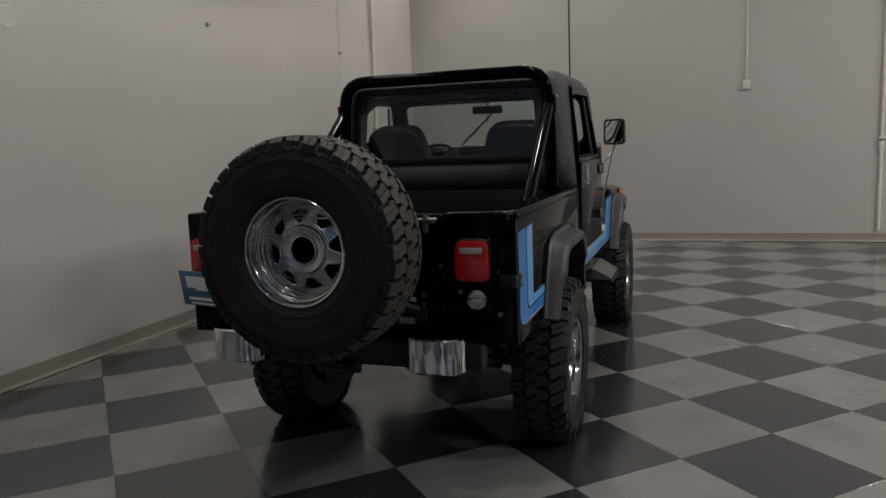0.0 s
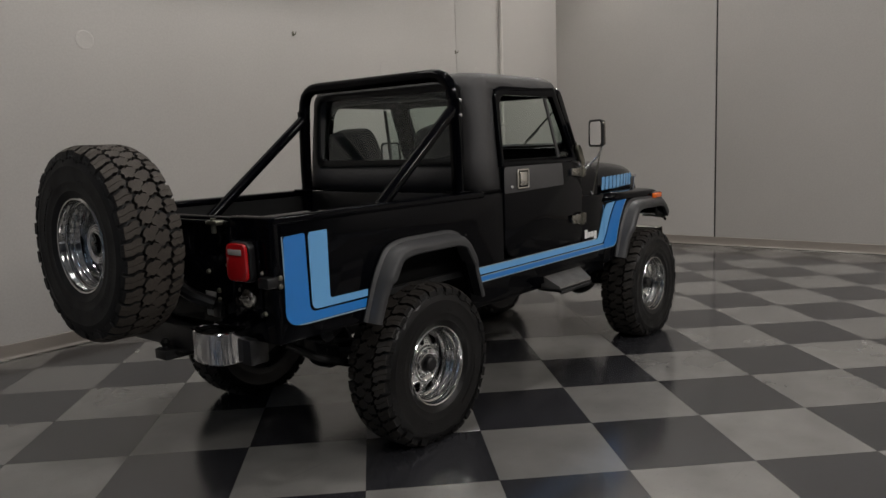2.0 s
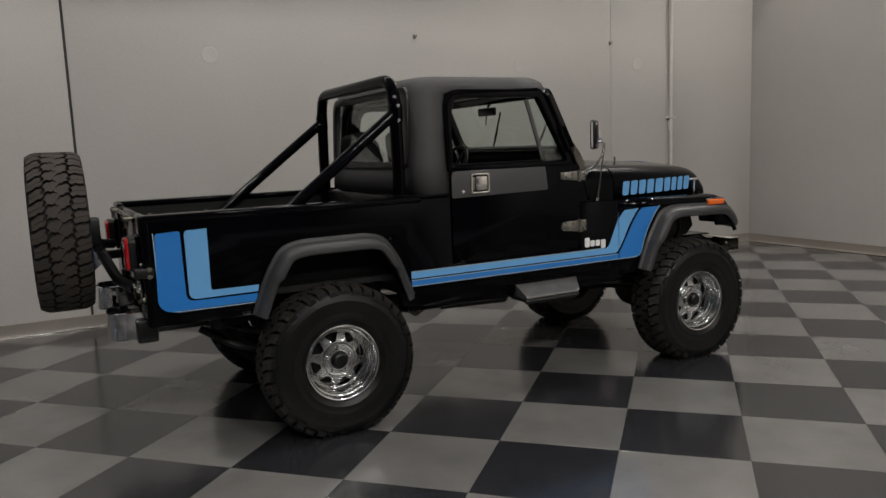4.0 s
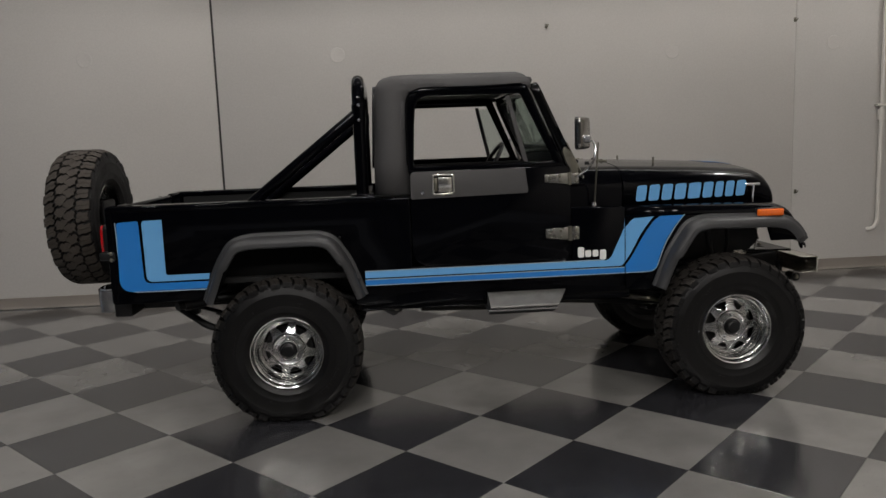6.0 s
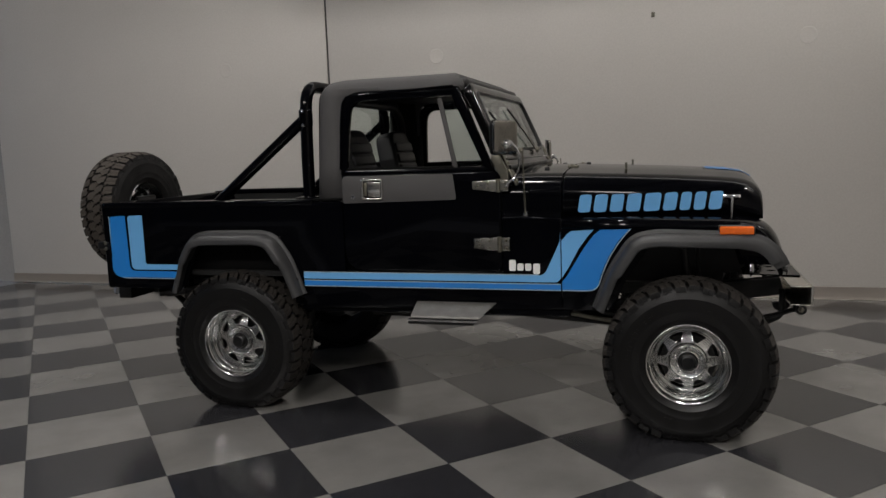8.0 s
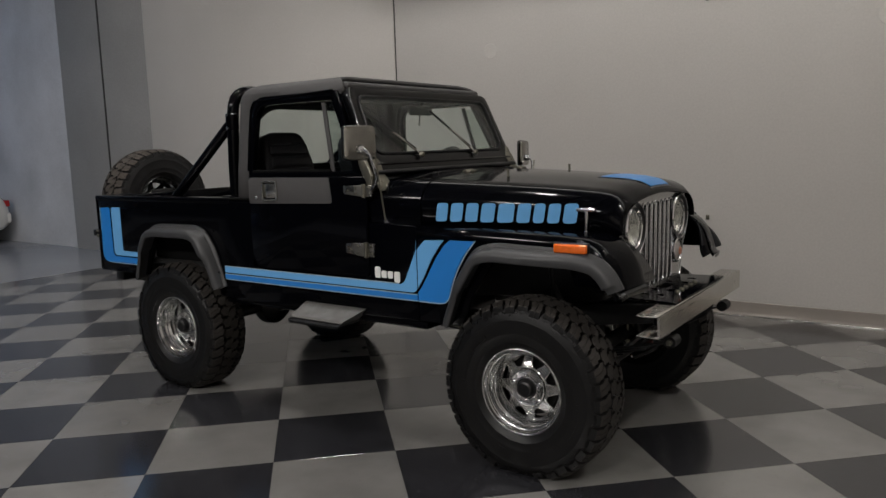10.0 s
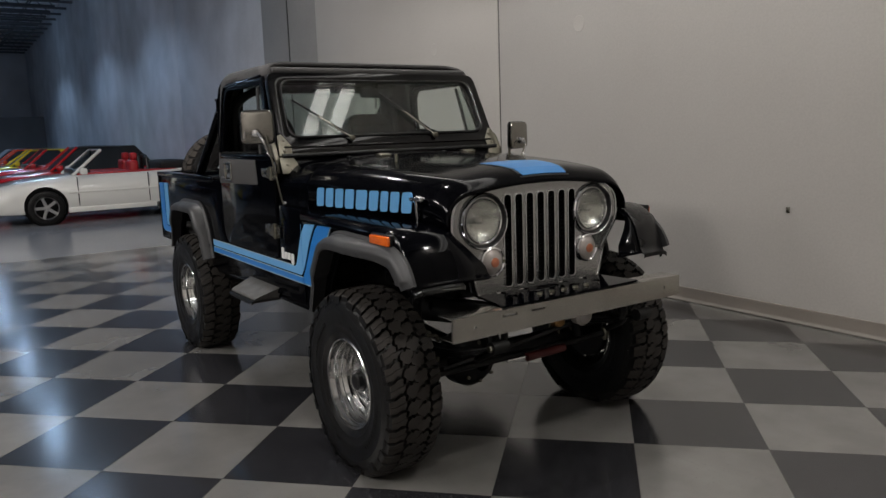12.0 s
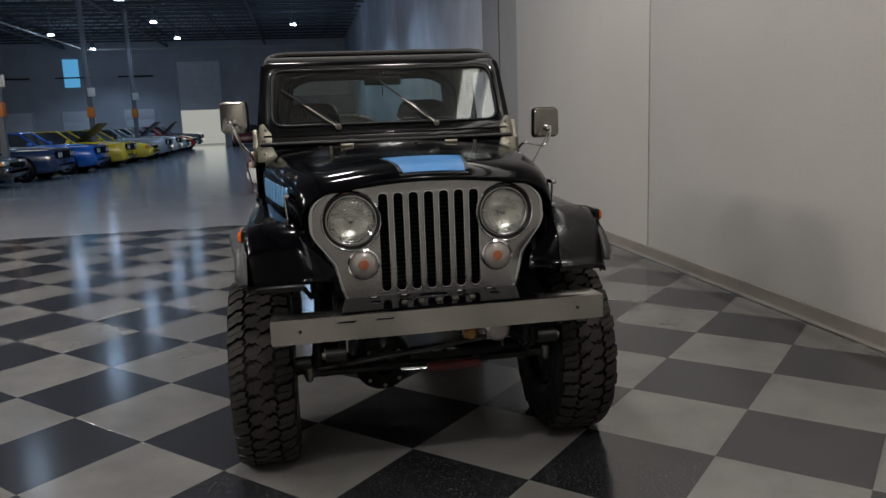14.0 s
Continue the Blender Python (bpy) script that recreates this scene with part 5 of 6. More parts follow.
REAR_FLARE = [(-1.757, 0.7), (-1.68, 0.9), (-1.6, 1.025), (-1.5, 1.05), (-1.12, 1.052), (-1.03, 1.025), (-0.945, 0.9), (-0.868, 0.69)]
FRONT_FLARE = [(0.79, 0.655), (0.865, 0.85), (0.975, 1.02), (1.08, 1.048), (1.3, 1.042), (1.5, 1.036), (1.6, 1.014), (1.66, 0.962), (1.69, 0.915), (1.702, 0.886)]
for s in (-1, 1):
    f = flare(REAR_FLARE, s)
    for x, z in ((-1.72, 0.74), (-1.0, 1.02), (-0.9, 0.78)):
        part("rivet", revolve([(0.0, s * 0.006), (0.007, s * 0.004), (0.008, 0.0)], 8, "y", (x, s * 0.78, z)), M_SATIN, f)
    flare(FRONT_FLARE, s)

# grille, lamps
slots = []
for k in range(7):
    y = -0.192 + 0.064 * k
    slots.append(round_poly([(y - 0.021, 0.79), (y - 0.021, 1.205), (y + 0.021, 1.205), (y + 0.021, 0.79)], 0.02, 4))
lamp_holes = [circle(s * 0.325, 1.098, 0.098, 32) for s in (-1, 1)]
g_out = round_poly([(-0.36, 0.772), (-0.395, 0.92), (-0.485, 1.04), (-0.48, 1.17), (-0.35, 1.243), (0.35, 1.243), (0.48, 1.17), (0.485, 1.04), (0.395, 0.92), (0.36, 0.772)], [0.02, 0.05, 0.09, 0.1, 0.12, 0.12, 0.1, 0.09, 0.05, 0.02], 5)
grille = part("grille", plate(g_out, slots + lamp_holes, "x", 1.56, 1.588), M_GRILLE, T, "silver seven-slot grille panel")
part("grille_edge", ring(round_poly([(y * 1.03, 1.0 + (z - 1.0) * 1.02) for y, z in g_out], 0, 0), [Vector(p) for p in g_out], "x", 1.545, 1.592, 0.003), M_CHROME, grille)
for k in range(7):
    y = -0.192 + 0.064 * k
    o = round_poly([(y - 0.024, 0.786), (y - 0.024, 1.209), (y + 0.024, 1.209), (y + 0.024, 0.786)], 0.022, 4)
    i = round_poly([(y - 0.019, 0.793), (y - 0.019, 1.202), (y + 0.019, 1.202), (y + 0.019, 0.793)], 0.018, 4)
    part("slot_trim", ring(o, i, "x", 1.565, 1.594, 0.002), M_CHROME, grille)
for k in range(22):
    z = 0.8 + k * 0.019
    part("fin", bx((1.521, -0.22, z), (1.524, 0.22, z + 0.004)), M_UNDER, grille, smooth=False)
for s in (-1, 1):
    c = (1.588, s * 0.325, 1.098)
    hl = part("headlamp", revolve([(0.122, -0.004), (0.123, 0.008), (0.118, 0.016), (0.113, 0.012), (0.106, 0.002), (0.101, -0.012), (0.09, -0.03)], 40, "x", c), M_SATIN, T, "round sealed-beam headlamp in a black and chrome ring", sharp=50)
    part("chrome_ring", revolve([(0.1, -0.012), (0.1, 0.004), (0.097, 0.008), (0.093, 0.004), (0.091, -0.008)], 40, "x", c), M_CHROME, hl)
    part("outer_trim", revolve([(0.123, 0.006), (0.125, 0.012), (0.121, 0.018), (0.1175, 0.015)], 40, "x", c), M_CHROME, hl)
    part("reflector", revolve([(0.0, -0.052), (0.03, -0.049), (0.06, -0.039), (0.083, -0.022), (0.092, -0.006)], 32, "x", c), M_REFLECT, hl)
    part("bulb_shield", revolve([(0.0, -0.012), (0.012, -0.016), (0.016, -0.03), (0.016, -0.045)], 14, "x", c), M_CHROME, hl)
    ln = part("lens", revolve([(0.0, 0.022), (0.04, 0.018), (0.07, 0.008), (0.09, -0.006), (0.088, -0.012), (0.06, -0.002), (0.0, 0.014)], 36, "x", c), M_LENS, hl)
    ln.visible_shadow = False
    c = (1.588, s * 0.285, 0.915)
    tl = part("turn_signal", revolve([(0.066, 0.0), (0.066, 0.014), (0.06, 0.018), (0.055, 0.012)], 32, "x", c), M_CHROME, T, "round clear turn signal with an amber bulb")
    part("lens", revolve([(0.0, 0.03), (0.03, 0.026), (0.05, 0.016), (0.057, 0.006)], 28, "x", c), M_LENSW, tl)
    part("bulb", revolve([(0.0, 0.034), (0.02, 0.031), (0.026, 0.02)], 16, "x", c), M_PEACH, tl)
    part("screw", revolve([(0.0, 0.02), (0.005, 0.02), (0.006, 0.014)], 8, "x", (1.588, s * 0.285 + 0.058, 0.915)), M_DULL, tl)

# front bumper, tray, hooks
bp = plate([(-0.67, 0.667), (-0.67, 0.764), (0.67, 0.764), (0.67, 0.667)], [circle(s * 0.56, 0.716, 0.007, 10) for s in (-1, 1)] + [[(y, 0.735), (y, 0.742), (y + 0.075, 0.742), (y + 0.075, 0.735)] for y in (-0.42, -0.27)], "x", 1.825, 1.835)
bumper = part("front_bumper", bp, M_STEEL, T, "flat brushed stainless steel channel bumper")
for z in (0.667, 0.758):
    part("flange", bx((1.73, -0.668, z), (1.825, 0.668, z + 0.006), 0.002), M_STEEL, bumper)
tray_holes = [circle(x, y, 0.022, 14) for x in (1.61, 1.69) for y in (-0.25, -0.12, 0.12, 0.25)] + [round_poly([(1.6, -0.06), (1.6, 0.06), (1.66, 0.06), (1.66, -0.06)], 0.02, 3)]
part("winch_tray", plate([(1.54, -0.36), (1.54, 0.36), (1.815, 0.4), (1.815, -0.4)], tray_holes, "z", 0.766, 0.773), M_BLACK, bumper)
part("tray_edge", bx((1.575, -0.36, 0.755), (1.585, 0.36, 0.79), 0.003), M_SATIN, bumper)
for k in range(5):
    part("tray_bolt", revolve([(0.0, 0.012), (0.012, 0.01), (0.014, 0.0)], 8, "z", (1.74, -0.14 + 0.07 * k, 0.772)), M_DULL, bumper)
for s in (-1, 1):
    hk = part("tow_hook", tube([(1.76, s * 0.36, 0.69), (1.765, s * 0.36, 0.63), (1.75, s * 0.36, 0.585), (1.71, s * 0.36, 0.59), (1.7, s * 0.36, 0.62)], 0.016, 10, 0.03), M_UNDER, bumper)
    part("shackle_arm", tube([(1.73, s * 0.4, 0.7), (1.73, s * 0.4, 0.56), (1.62, s * 0.4, 0.5)], 0.016, 8, 0.03), M_UNDER, bumper)
part("horn", revolve([(0.0, 0.03), (0.02, 0.03), (0.034, 0.02), (0.036, -0.01), (0.02, -0.03)], 18, "x", (1.5, 0.18, 0.55)), material("brassy_horn", (0.3, 0.17, 0.06), 0.35, 0.8, 0, 0.3, 20), T, "small brassy horn under the tray")
fog = part("fog_lamp", revolve([(0.0, 0.03), (0.04, 0.026), (0.052, 0.01), (0.052, -0.03), (0.03, -0.05)], 24, "x", (1.56, 0.29, 0.575)), M_LENSW, T)
part("fog_bracket", bx((1.52, 0.265, 0.61), (1.56, 0.315, 0.69), 0.004), M_UNDER, fog)

# chassis
for s in (-1, 1):
    fr = part("frame_rail", prism([(-2.25, 0.6), (-2.25, 0.7), (-1.75, 0.7), (-1.5, 0.76), (-1.1, 0.76), (-0.85, 0.62), (0.9, 0.62), (1.1, 0.7), (1.72, 0.76), (1.74, 0.67), (1.1, 0.58), (0.9, 0.52), (-0.9, 0.52), (-1.15, 0.66), (-1.5, 0.66), (-1.7, 0.6)], "y", s * 0.33, s * 0.4, 0.006), M_UNDER, T)
    for x in (-1.322, 1.252):
        lf = None
        for k in range(4):
            L = 0.56 - 0.11 * k
            rows = []
            for u in np.linspace(-1, 1, 11):
                z = 0.5 - 0.011 * k + 0.1 * (u * L / 0.56) ** 2
                rows.append([Vector((x + u * L, s * (0.43 + d), z + e)) for d, e in ((-0.032, 0), (0.032, 0), (0.032, 0.009), (-0.032, 0.009))])
            lf = loft(rows, True, True, lf)
        lf = part("leaf_spring", lf, M_UNDER, T)
        part("shackle", bx((x - 0.6, s * 0.43 - 0.03, 0.56), (x - 0.55, s * 0.43 + 0.03, 0.7), 0.008), M_UNDER, lf)
        part("u_bolt", tube([(x - 0.03, s * 0.43 - 0.045, 0.36), (x - 0.03, s * 0.43 - 0.045, 0.54), (x - 0.03, s * 0.43 + 0.045, 0.54), (x - 0.03, s * 0.43 + 0.045, 0.36)], 0.009, 8, 0.02), M_DULL, lf)
        part("u_bolt", tube([(x + 0.03, s * 0.43 - 0.045, 0.335), (x + 0.03, s * 0.43 - 0.045, 0.54), (x + 0.03, s * 0.43 + 0.045, 0.54), (x + 0.03, s * 0.43 + 0.045, 0.335)], 0.009, 8, 0.02), M_DULL, lf)
        for dx in (-0.03, 0.03):
            for dy in (-0.045, 0.045):
                part("nut", revolve([(0.0, -0.018), (0.013, -0.016), (0.015, 0.0)], 6, "z", (x + dx, s * 0.43 + dy, 0.36)), M_DULL, lf)
        part("spring_eye", tube([(x + 0.56, s * 0.43 - 0.04, 0.605), (x + 0.56, s * 0.43 + 0.04, 0.605)], 0.028, 14), M_UNDER, lf)
        part("eye_bolt", revolve([(0.0, s * 0.055), (0.014, s * 0.052), (0.016, s * 0.04)], 6, "y", (x + 0.56, s * 0.43, 0.605)), M_DULL, lf)
        part("bump_stop", revolve([(0.0, 0.62), (0.025, 0.625), (0.034, 0.66), (0.04, 0.7)], 14, "z", (x, s * 0.37, 0.0)), M_UNDER, lf)
        part("spring_plate", bx((x - 0.08, s * 0.43 - 0.06, 0.36), (x + 0.08, s * 0.43 + 0.06, 0.375), 0.004), M_UNDER, lf)
        sh = part("shock_absorber", tube([(x + 0.06, s * 0.5, 0.38), (x + 0.02, s * 0.48, 0.62)], 0.028, 12), M_UNDER, T)
        part("shock_rod", tube([(x + 0.02, s * 0.48, 0.62), (x - 0.02, s * 0.47, 0.92)], 0.02, 10), M_SATIN, sh)
for x, dy in ((-1.322, 0.0), (1.252, -0.2)):
    ax = part("axle", tube([(x, -0.61, AXLE_Z), (x, 0.61, AXLE_Z)], 0.042, 14), M_UNDER, T)
    part("differential", revolve([(0.0, -0.15), (0.06, -0.14), (0.11, -0.09), (0.14, -0.02), (0.135, 0.05), (0.09, 0.11), (0.04, 0.14)], 24, "x", (x, dy, AXLE_Z)), M_UNDER, ax)
    for s in (-1, 1):
        part("brake_backing", revolve([(0.0, 0.0), (0.15, 0.0), (0.155, s * 0.02), (0.0, s * 0.03)], 28, "y", (x, s * 0.6, AXLE_Z)), M_UNDER, ax)
    for k in range(8):
        a = k * math.pi / 4
        sx = 1 if x > 0 else -1
        part("cover_bolt", revolve([(0.0, sx * 0.012), (0.008, sx * 0.01), (0.01, 0.0)], 8, "x", (x + sx * (0.11 if x > 0 else 0.09), dy + 0.095 * math.cos(a), AXLE_Z + 0.095 * math.sin(a))), M_DULL, ax)
rod = part("tie_rod", tube([(1.47, -0.55, 0.42), (1.47, 0.55, 0.42)], 0.016, 10), M_UNDER, T)
part("steering_damper", tube([(1.5, -0.02, 0.408), (1.5, 0.22, 0.41)], 0.021, 12), material("dull_red_damper", (0.09, 0.012, 0.012), 0.5, 0.2, 0, 0.2, 20), rod, "dull red steering damper cylinder")
part("damper_rod", tube([(1.5, -0.14, 0.412), (1.5, -0.01, 0.41)], 0.008, 8), M_CHROME, rod)
part("drag_link", tube([(1.5, -0.5, 0.45), (1.52, 0.25, 0.53)], 0.012, 10), M_SATIN, rod)
for s in (-1, 1):
    part("tie_rod_end", revolve([(0.0, 0.035), (0.02, 0.03), (0.024, 0.0), (0.015, -0.03), (0.0, -0.04)], 12, "z", (1.47, s * 0.54, 0.42)), M_DULL, rod)
part("gearbox_skid", bx((-0.25, -0.3, 0.5), (0.45, 0.3, 0.58), 0.03), M_UNDER, T)
part("transfer_case", bx((-0.15, -0.22, 0.46), (0.2, 0.12, 0.56), 0.03), M_UNDER, T)
part("drive_shaft", tube([(-0.2, -0.05, 0.52), (-1.2, 0.0, 0.43)], 0.032, 12), M_UNDER, T)
part("drive_shaft", tube([(0.2, -0.2, 0.5), (1.2, -0.2, 0.43)], 0.028, 12), M_UNDER, T)
part("fuel_tank", bx((-2.15, -0.32, 0.6), (-1.72, 0.32, 0.76), 0.04, 3), M_UNDER, T)
ex = part("exhaust", tube([(0.5, -0.48, 0.56), (-0.6, -0.48, 0.58), (-0.95, -0.5, 0.6), (-1.2, -0.46, 0.74), (-1.6, -0.5, 0.68), (-1.86, -0.62, 0.665), (-1.93, -0.69, 0.66)], 0.026, 12, 0.1), M_UNDER, T)
part("muffler", tube([(-0.1, -0.48, 0.56), (-0.55, -0.48, 0.575)], 0.06, 16), M_UNDER, ex)
part("exhaust_tip", tube([(-1.8, -0.6, 0.668), (-1.9, -0.655, 0.66)], 0.034, 14), M_SATIN, ex)
for s in (-1, 1):
    part("radius_arm", tube([(0.55, s * 0.42, 0.56), (1.2, s * 0.45, 0.46)], 0.018, 10), M_DULL if s < 0 else M_UNDER, T)
    hg = part("spring_bracket", prism(round_poly([(-0.88, 0.6), (-0.7, 0.63), (-0.655, 0.57), (-0.665, 0.52), (-0.72, 0.49), (-0.79, 0.53)], 0.015, 3), "y", s * 0.4, s * 0.475, 0.006), M_SATIN, T)
    for x, z in ((-0.7, 0.535), (-0.735, 0.575)):
        part("bolt", revolve([(0.0, s * 0.012), (0.013, s * 0.01), (0.015, 0.0)], 6, "y", (x, s * 0.475, z)), M_DULL, hg)
    part("frame_mount", bx((-0.92, min(s * 0.4, s * 0.62), 0.56), (-0.72, max(s * 0.4, s * 0.62), 0.62), 0.015), M_UNDER, T)
    part("spring_hanger", tube([(-1.98, s * 0.45, 0.6), (-1.82, s * 0.5, 0.5), (-1.6, s * 0.5, 0.42)], 0.02, 10, 0.04), M_UNDER, T)


def side_step(s):
    """A folded sheet-metal step: sloped outer plate, flat treads, the front end cut back downwards."""
    sec = [(0.712, 0.668), (0.742, 0.668), (0.872, 0.606), (0.878, 0.596), (0.874, 0.59), (0.72, 0.59)]
    rows = [[Vector((x + (0.1 * (z - 0.58) / 0.09 if x > 0 else 0.0), s * y, z)) for y, z in sec] for x in (-0.182, 0.18)]
    st = part("side_step", loft(rows), M_STEP, T, "brushed metal side step under the door", sharp=25)
    lip = [(0.72, 0.588), (0.885, 0.588), (0.89, 0.578), (0.882, 0.562), (0.874, 0.574), (0.72, 0.574)]
    rows = [[Vector((x + (0.1 * (z - 0.58) / 0.09 if x > 0 else 0.0), s * y, z)) for y, z in lip] for x in (-0.194, 0.186)]
    part("step_edge", loft(rows), M_SATIN, st, sharp=25)
    for k in range(9):
        part("tread_bump", bx((-0.16 + 0.038 * k, min(s * 0.755, s * 0.845), 0.0), (-0.145 + 0.038 * k, max(s * 0.755, s * 0.845), 0.004), 0.0015, 1, m=Matrix.Translation((0, 0, 0.664 + 0.742 * 0.477)) @ Matrix(((1, 0, 0, 0), (0, 1, 0, 0), (0, -s * 0.477, 1, 0), (0, 0, 0, 1)))), M_STEP, st)
    part("step_arm", bx((-0.1, min(s * 0.4, s * 0.75), 0.585), (0.1, max(s * 0.4, s * 0.75), 0.62), 0.01), M_UNDER, st)


side_step(-1)
side_step(1)


# door mirrors on bent arms
def mirror(s, zc, yc, turn, xc):
    m = part("door_mirror", prism(round_poly([(-0.08, -0.08), (-0.076, 0.082), (0.076, 0.082), (0.08, -0.08)], 0.028, 5), "x", 0.0, 0.03, 0.012, m=pose(xc, s * yc, zc, 0, 0, s * turn) @ Matrix.Diagonal((1, 1.09, 1.06, 1))), M_DIMCHROME, T, "chrome door mirror on a bent arm")
    rm = pose(xc, s * yc, zc, 0, 0, s * turn) @ Matrix.Diagonal((1, 1.09, 1.06, 1))
    part("rim", ring(round_poly([(-0.083, -0.083), (-0.079, 0.085), (0.079, 0.085), (0.083, -0.083)], 0.028, 5), round_poly([(-0.07, -0.07), (-0.067, 0.072), (0.067, 0.072), (0.07, -0.07)], 0.022, 5), "x", -0.006, 0.004, 0.002, m=rm), M_SATIN, m)
    part("glass", prism(round_poly([(-0.072, -0.072), (-0.069, 0.074), (0.069, 0.074), (0.072, -0.072)], 0.022, 5), "x", -0.003, 0.001, m=rm), M_MIRROR, m)
    part("boss", revolve([(0.0, 0.06), (0.016, 0.056), (0.022, 0.03), (0.03, 0.026)], 16, "x", (0, 0, 0)), M_CHROME, m).matrix_local = rm @ pose(0, 0, -0.03)
    arm = [(0.345, s * 0.765, 1.3), (0.4, s * 0.775, 1.34), (xc + 0.085, s * (yc - 0.02), zc - 0.14), (xc + 0.08, s * (yc + 0.01), zc - 0.06), (xc + 0.05, s * (yc + 0.02), zc - 0.03)]
    part("arm", tube(arm, 0.0075, 10, 0.04), M_CHROME, m)
    part("stay", tube([(xc + 0.1, s * (yc - 0.005), zc - 0.05), (0.44, s * 0.77, 1.14)], 0.0045, 8), M_DULL, m)
    part("stay_foot", revolve([(0.0, s * 0.015), (0.012, s * 0.012), (0.014, 0.0)], 12, "y", (0.44, s * 0.757, 1.14)), M_CHROME, m)


mirror(-1, 1.54, 0.845, 33, 0.345)
mirror(1, 1.445, 0.945, 12, 0.285)


# cabin: seats, dash, wheel, mirror
def seat(y):
    q = part("seat", bx((-0.62, y - 0.215, 0.86), (-0.12, y + 0.215, 1.0), 0.05, 4), M_VINYL, T, "black ribbed vinyl bucket seat")
    lean = pose(-0.56, y, 0.95, 0, -14, 0)
    outline = round_poly([(-0.205, 0.0), (-0.2, 0.5), (-0.155, 0.685), (0.155, 0.685), (0.2, 0.5), (0.205, 0.0)], [0.03, 0.08, 0.1, 0.1, 0.08, 0.03], 5)
    part("backrest", prism(outline, "x", -0.06, 0.07, 0.03, 3, m=lean), M_VINYL, q)
    for k in range(6):
        part("rib", bx((0.06, -0.16, 0.16 + 0.075 * k), (0.085, 0.16, 0.225 + 0.075 * k), 0.012, 3, m=lean), M_VINYL, q)


seat(-0.4)
seat(0.36)
part("dashboard", prism(round_poly([(0.14, 1.1), (0.1, 1.32), (0.16, 1.37), (0.34, 1.365), (0.34, 1.1)], 0.03, 4), "y", -0.7, 0.7, 0.01), M_VINYL, T)
sw = part("steering_wheel", tube([Vector((0.0, 0.36, 1.34)) + Matrix.Rotation(radians(-58), 3, "Y") @ Vector((0.185 * math.cos(a), 0.185 * math.sin(a), 0)) for a in (2 * math.pi * k / 32 for k in range(32))], 0.013, 8, 0, None, True), M_VINYL, T, "black three-spoke steering wheel")
for a in (90, 210, 330):
    c = Vector((0.0, 0.36, 1.34))
    part("spoke", tube([c + Vector((0.02, 0, -0.01)), c + Matrix.Rotation(radians(-58), 3, "Y") @ Vector((0.18 * math.cos(radians(a)), 0.18 * math.sin(radians(a)), 0))], 0.011, 8), M_VINYL, sw)
part("column", tube([(0.0, 0.36, 1.34), (0.3, 0.36, 1.15)], 0.03, 12), M_VINYL, sw)
im = part("rear_view_mirror", bx((0.1, -0.11, 1.7), (0.125, 0.11, 1.755), 0.012, 3), M_SATIN, T)
part("mirror_stem", tube([(0.12, 0, 1.76), (0.15, 0, 1.8)], 0.01, 8), M_SATIN, im)
part("hanger_cord", tube([(0.11, 0.0, 1.725), (0.1, 0.0, 1.64)], 0.004, 6), M_SATIN, im)
part("gear_lever", tube([(0.05, 0.0, 0.7), (0.0, 0.02, 1.05)], 0.012, 8), M_SATIN, T)
for s in (-1, 1):
    part("inner_hoop", tube([(-0.72, s * 0.6, 0.8), (-0.72, s * 0.6, 1.7), (-0.72, s * 0.45, 1.8), (-0.72, 0, 1.8)], 0.028, 12, 0.1), M_VINYL, T)

# ---- cars parked down the hall ----
CAR_GLASS = material("dark_car_glass", (0.02, 0.025, 0.03), 0.06, 0, 0.6)
CAR_TRIM = material("black_car_trim", (0.01, 0.01, 0.011), 0.4)
CAR_RIM = material("silver_alloy", (0.5, 0.5, 0.5), 0.3, 0.9)
CAR_RED = material("red_cabin_vinyl", (0.35, 0.01, 0.015), 0.5)
CAR_CLOTH = material("black_soft_top_cloth", (0.008, 0.008, 0.009), 0.85, 0, 0, 0.2, 10, 0.1, 200, 0.1)
CAR_LAMP = material("car_lamp_glass", (0.6, 0.6, 0.58), 0.1, 0.3, 0.6)
CAR_AMBER = material("car_amber_lamp", (0.8, 0.25, 0.02), 0.2)
CAR_TAIL = material("car_tail_lamp", (0.3, 0.01, 0.01), 0.15, 0, 0.6)
CAR_PAINT = {}


def paint(name, rgb):
    if name not in CAR_PAINT:
        CAR_PAINT[name] = material(name + "_car_paint", rgb, 0.22, 0, 1.0, 0.04, 3)
    return CAR_PAINT[name]


CW = {}


def car_wheel_meshes():
    a = part("tyre", revolve([(0.2, 0.08), (0.22, 0.1), (0.28, 0.105), (0.31, 0.09), (0.318, 0.06), (0.318, -0.06), (0.31, -0.09), (0.22, -0.1)], 28), M_TYRE)
    rim = revolve([(0.215, 0.085), (0.205, 0.095), (0.195, 0.08), (0.185, 0.02), (0.0, 0.0)], 28)
    for k in range(5):
        c = 2 * math.pi * k / 5
        m = Matrix.Rotation(c, 4, "Y")
        bx((0.03, 0.03, -0.032), (0.2, 0.075, 0.032), 0.01, 1, m, rim)
    revolve([(0.05, 0.03), (0.05, 0.085), (0.0, 0.09)], 14, "y", (0, 0, 0), rim)
    b = part("alloy_rim", rim, CAR_RIM)
    CW["tyre"], CW["rim"] = a.data, b.data
    bpy.data.objects.remove(a), bpy.data.objects.remove(b)


car_wheel_meshes()


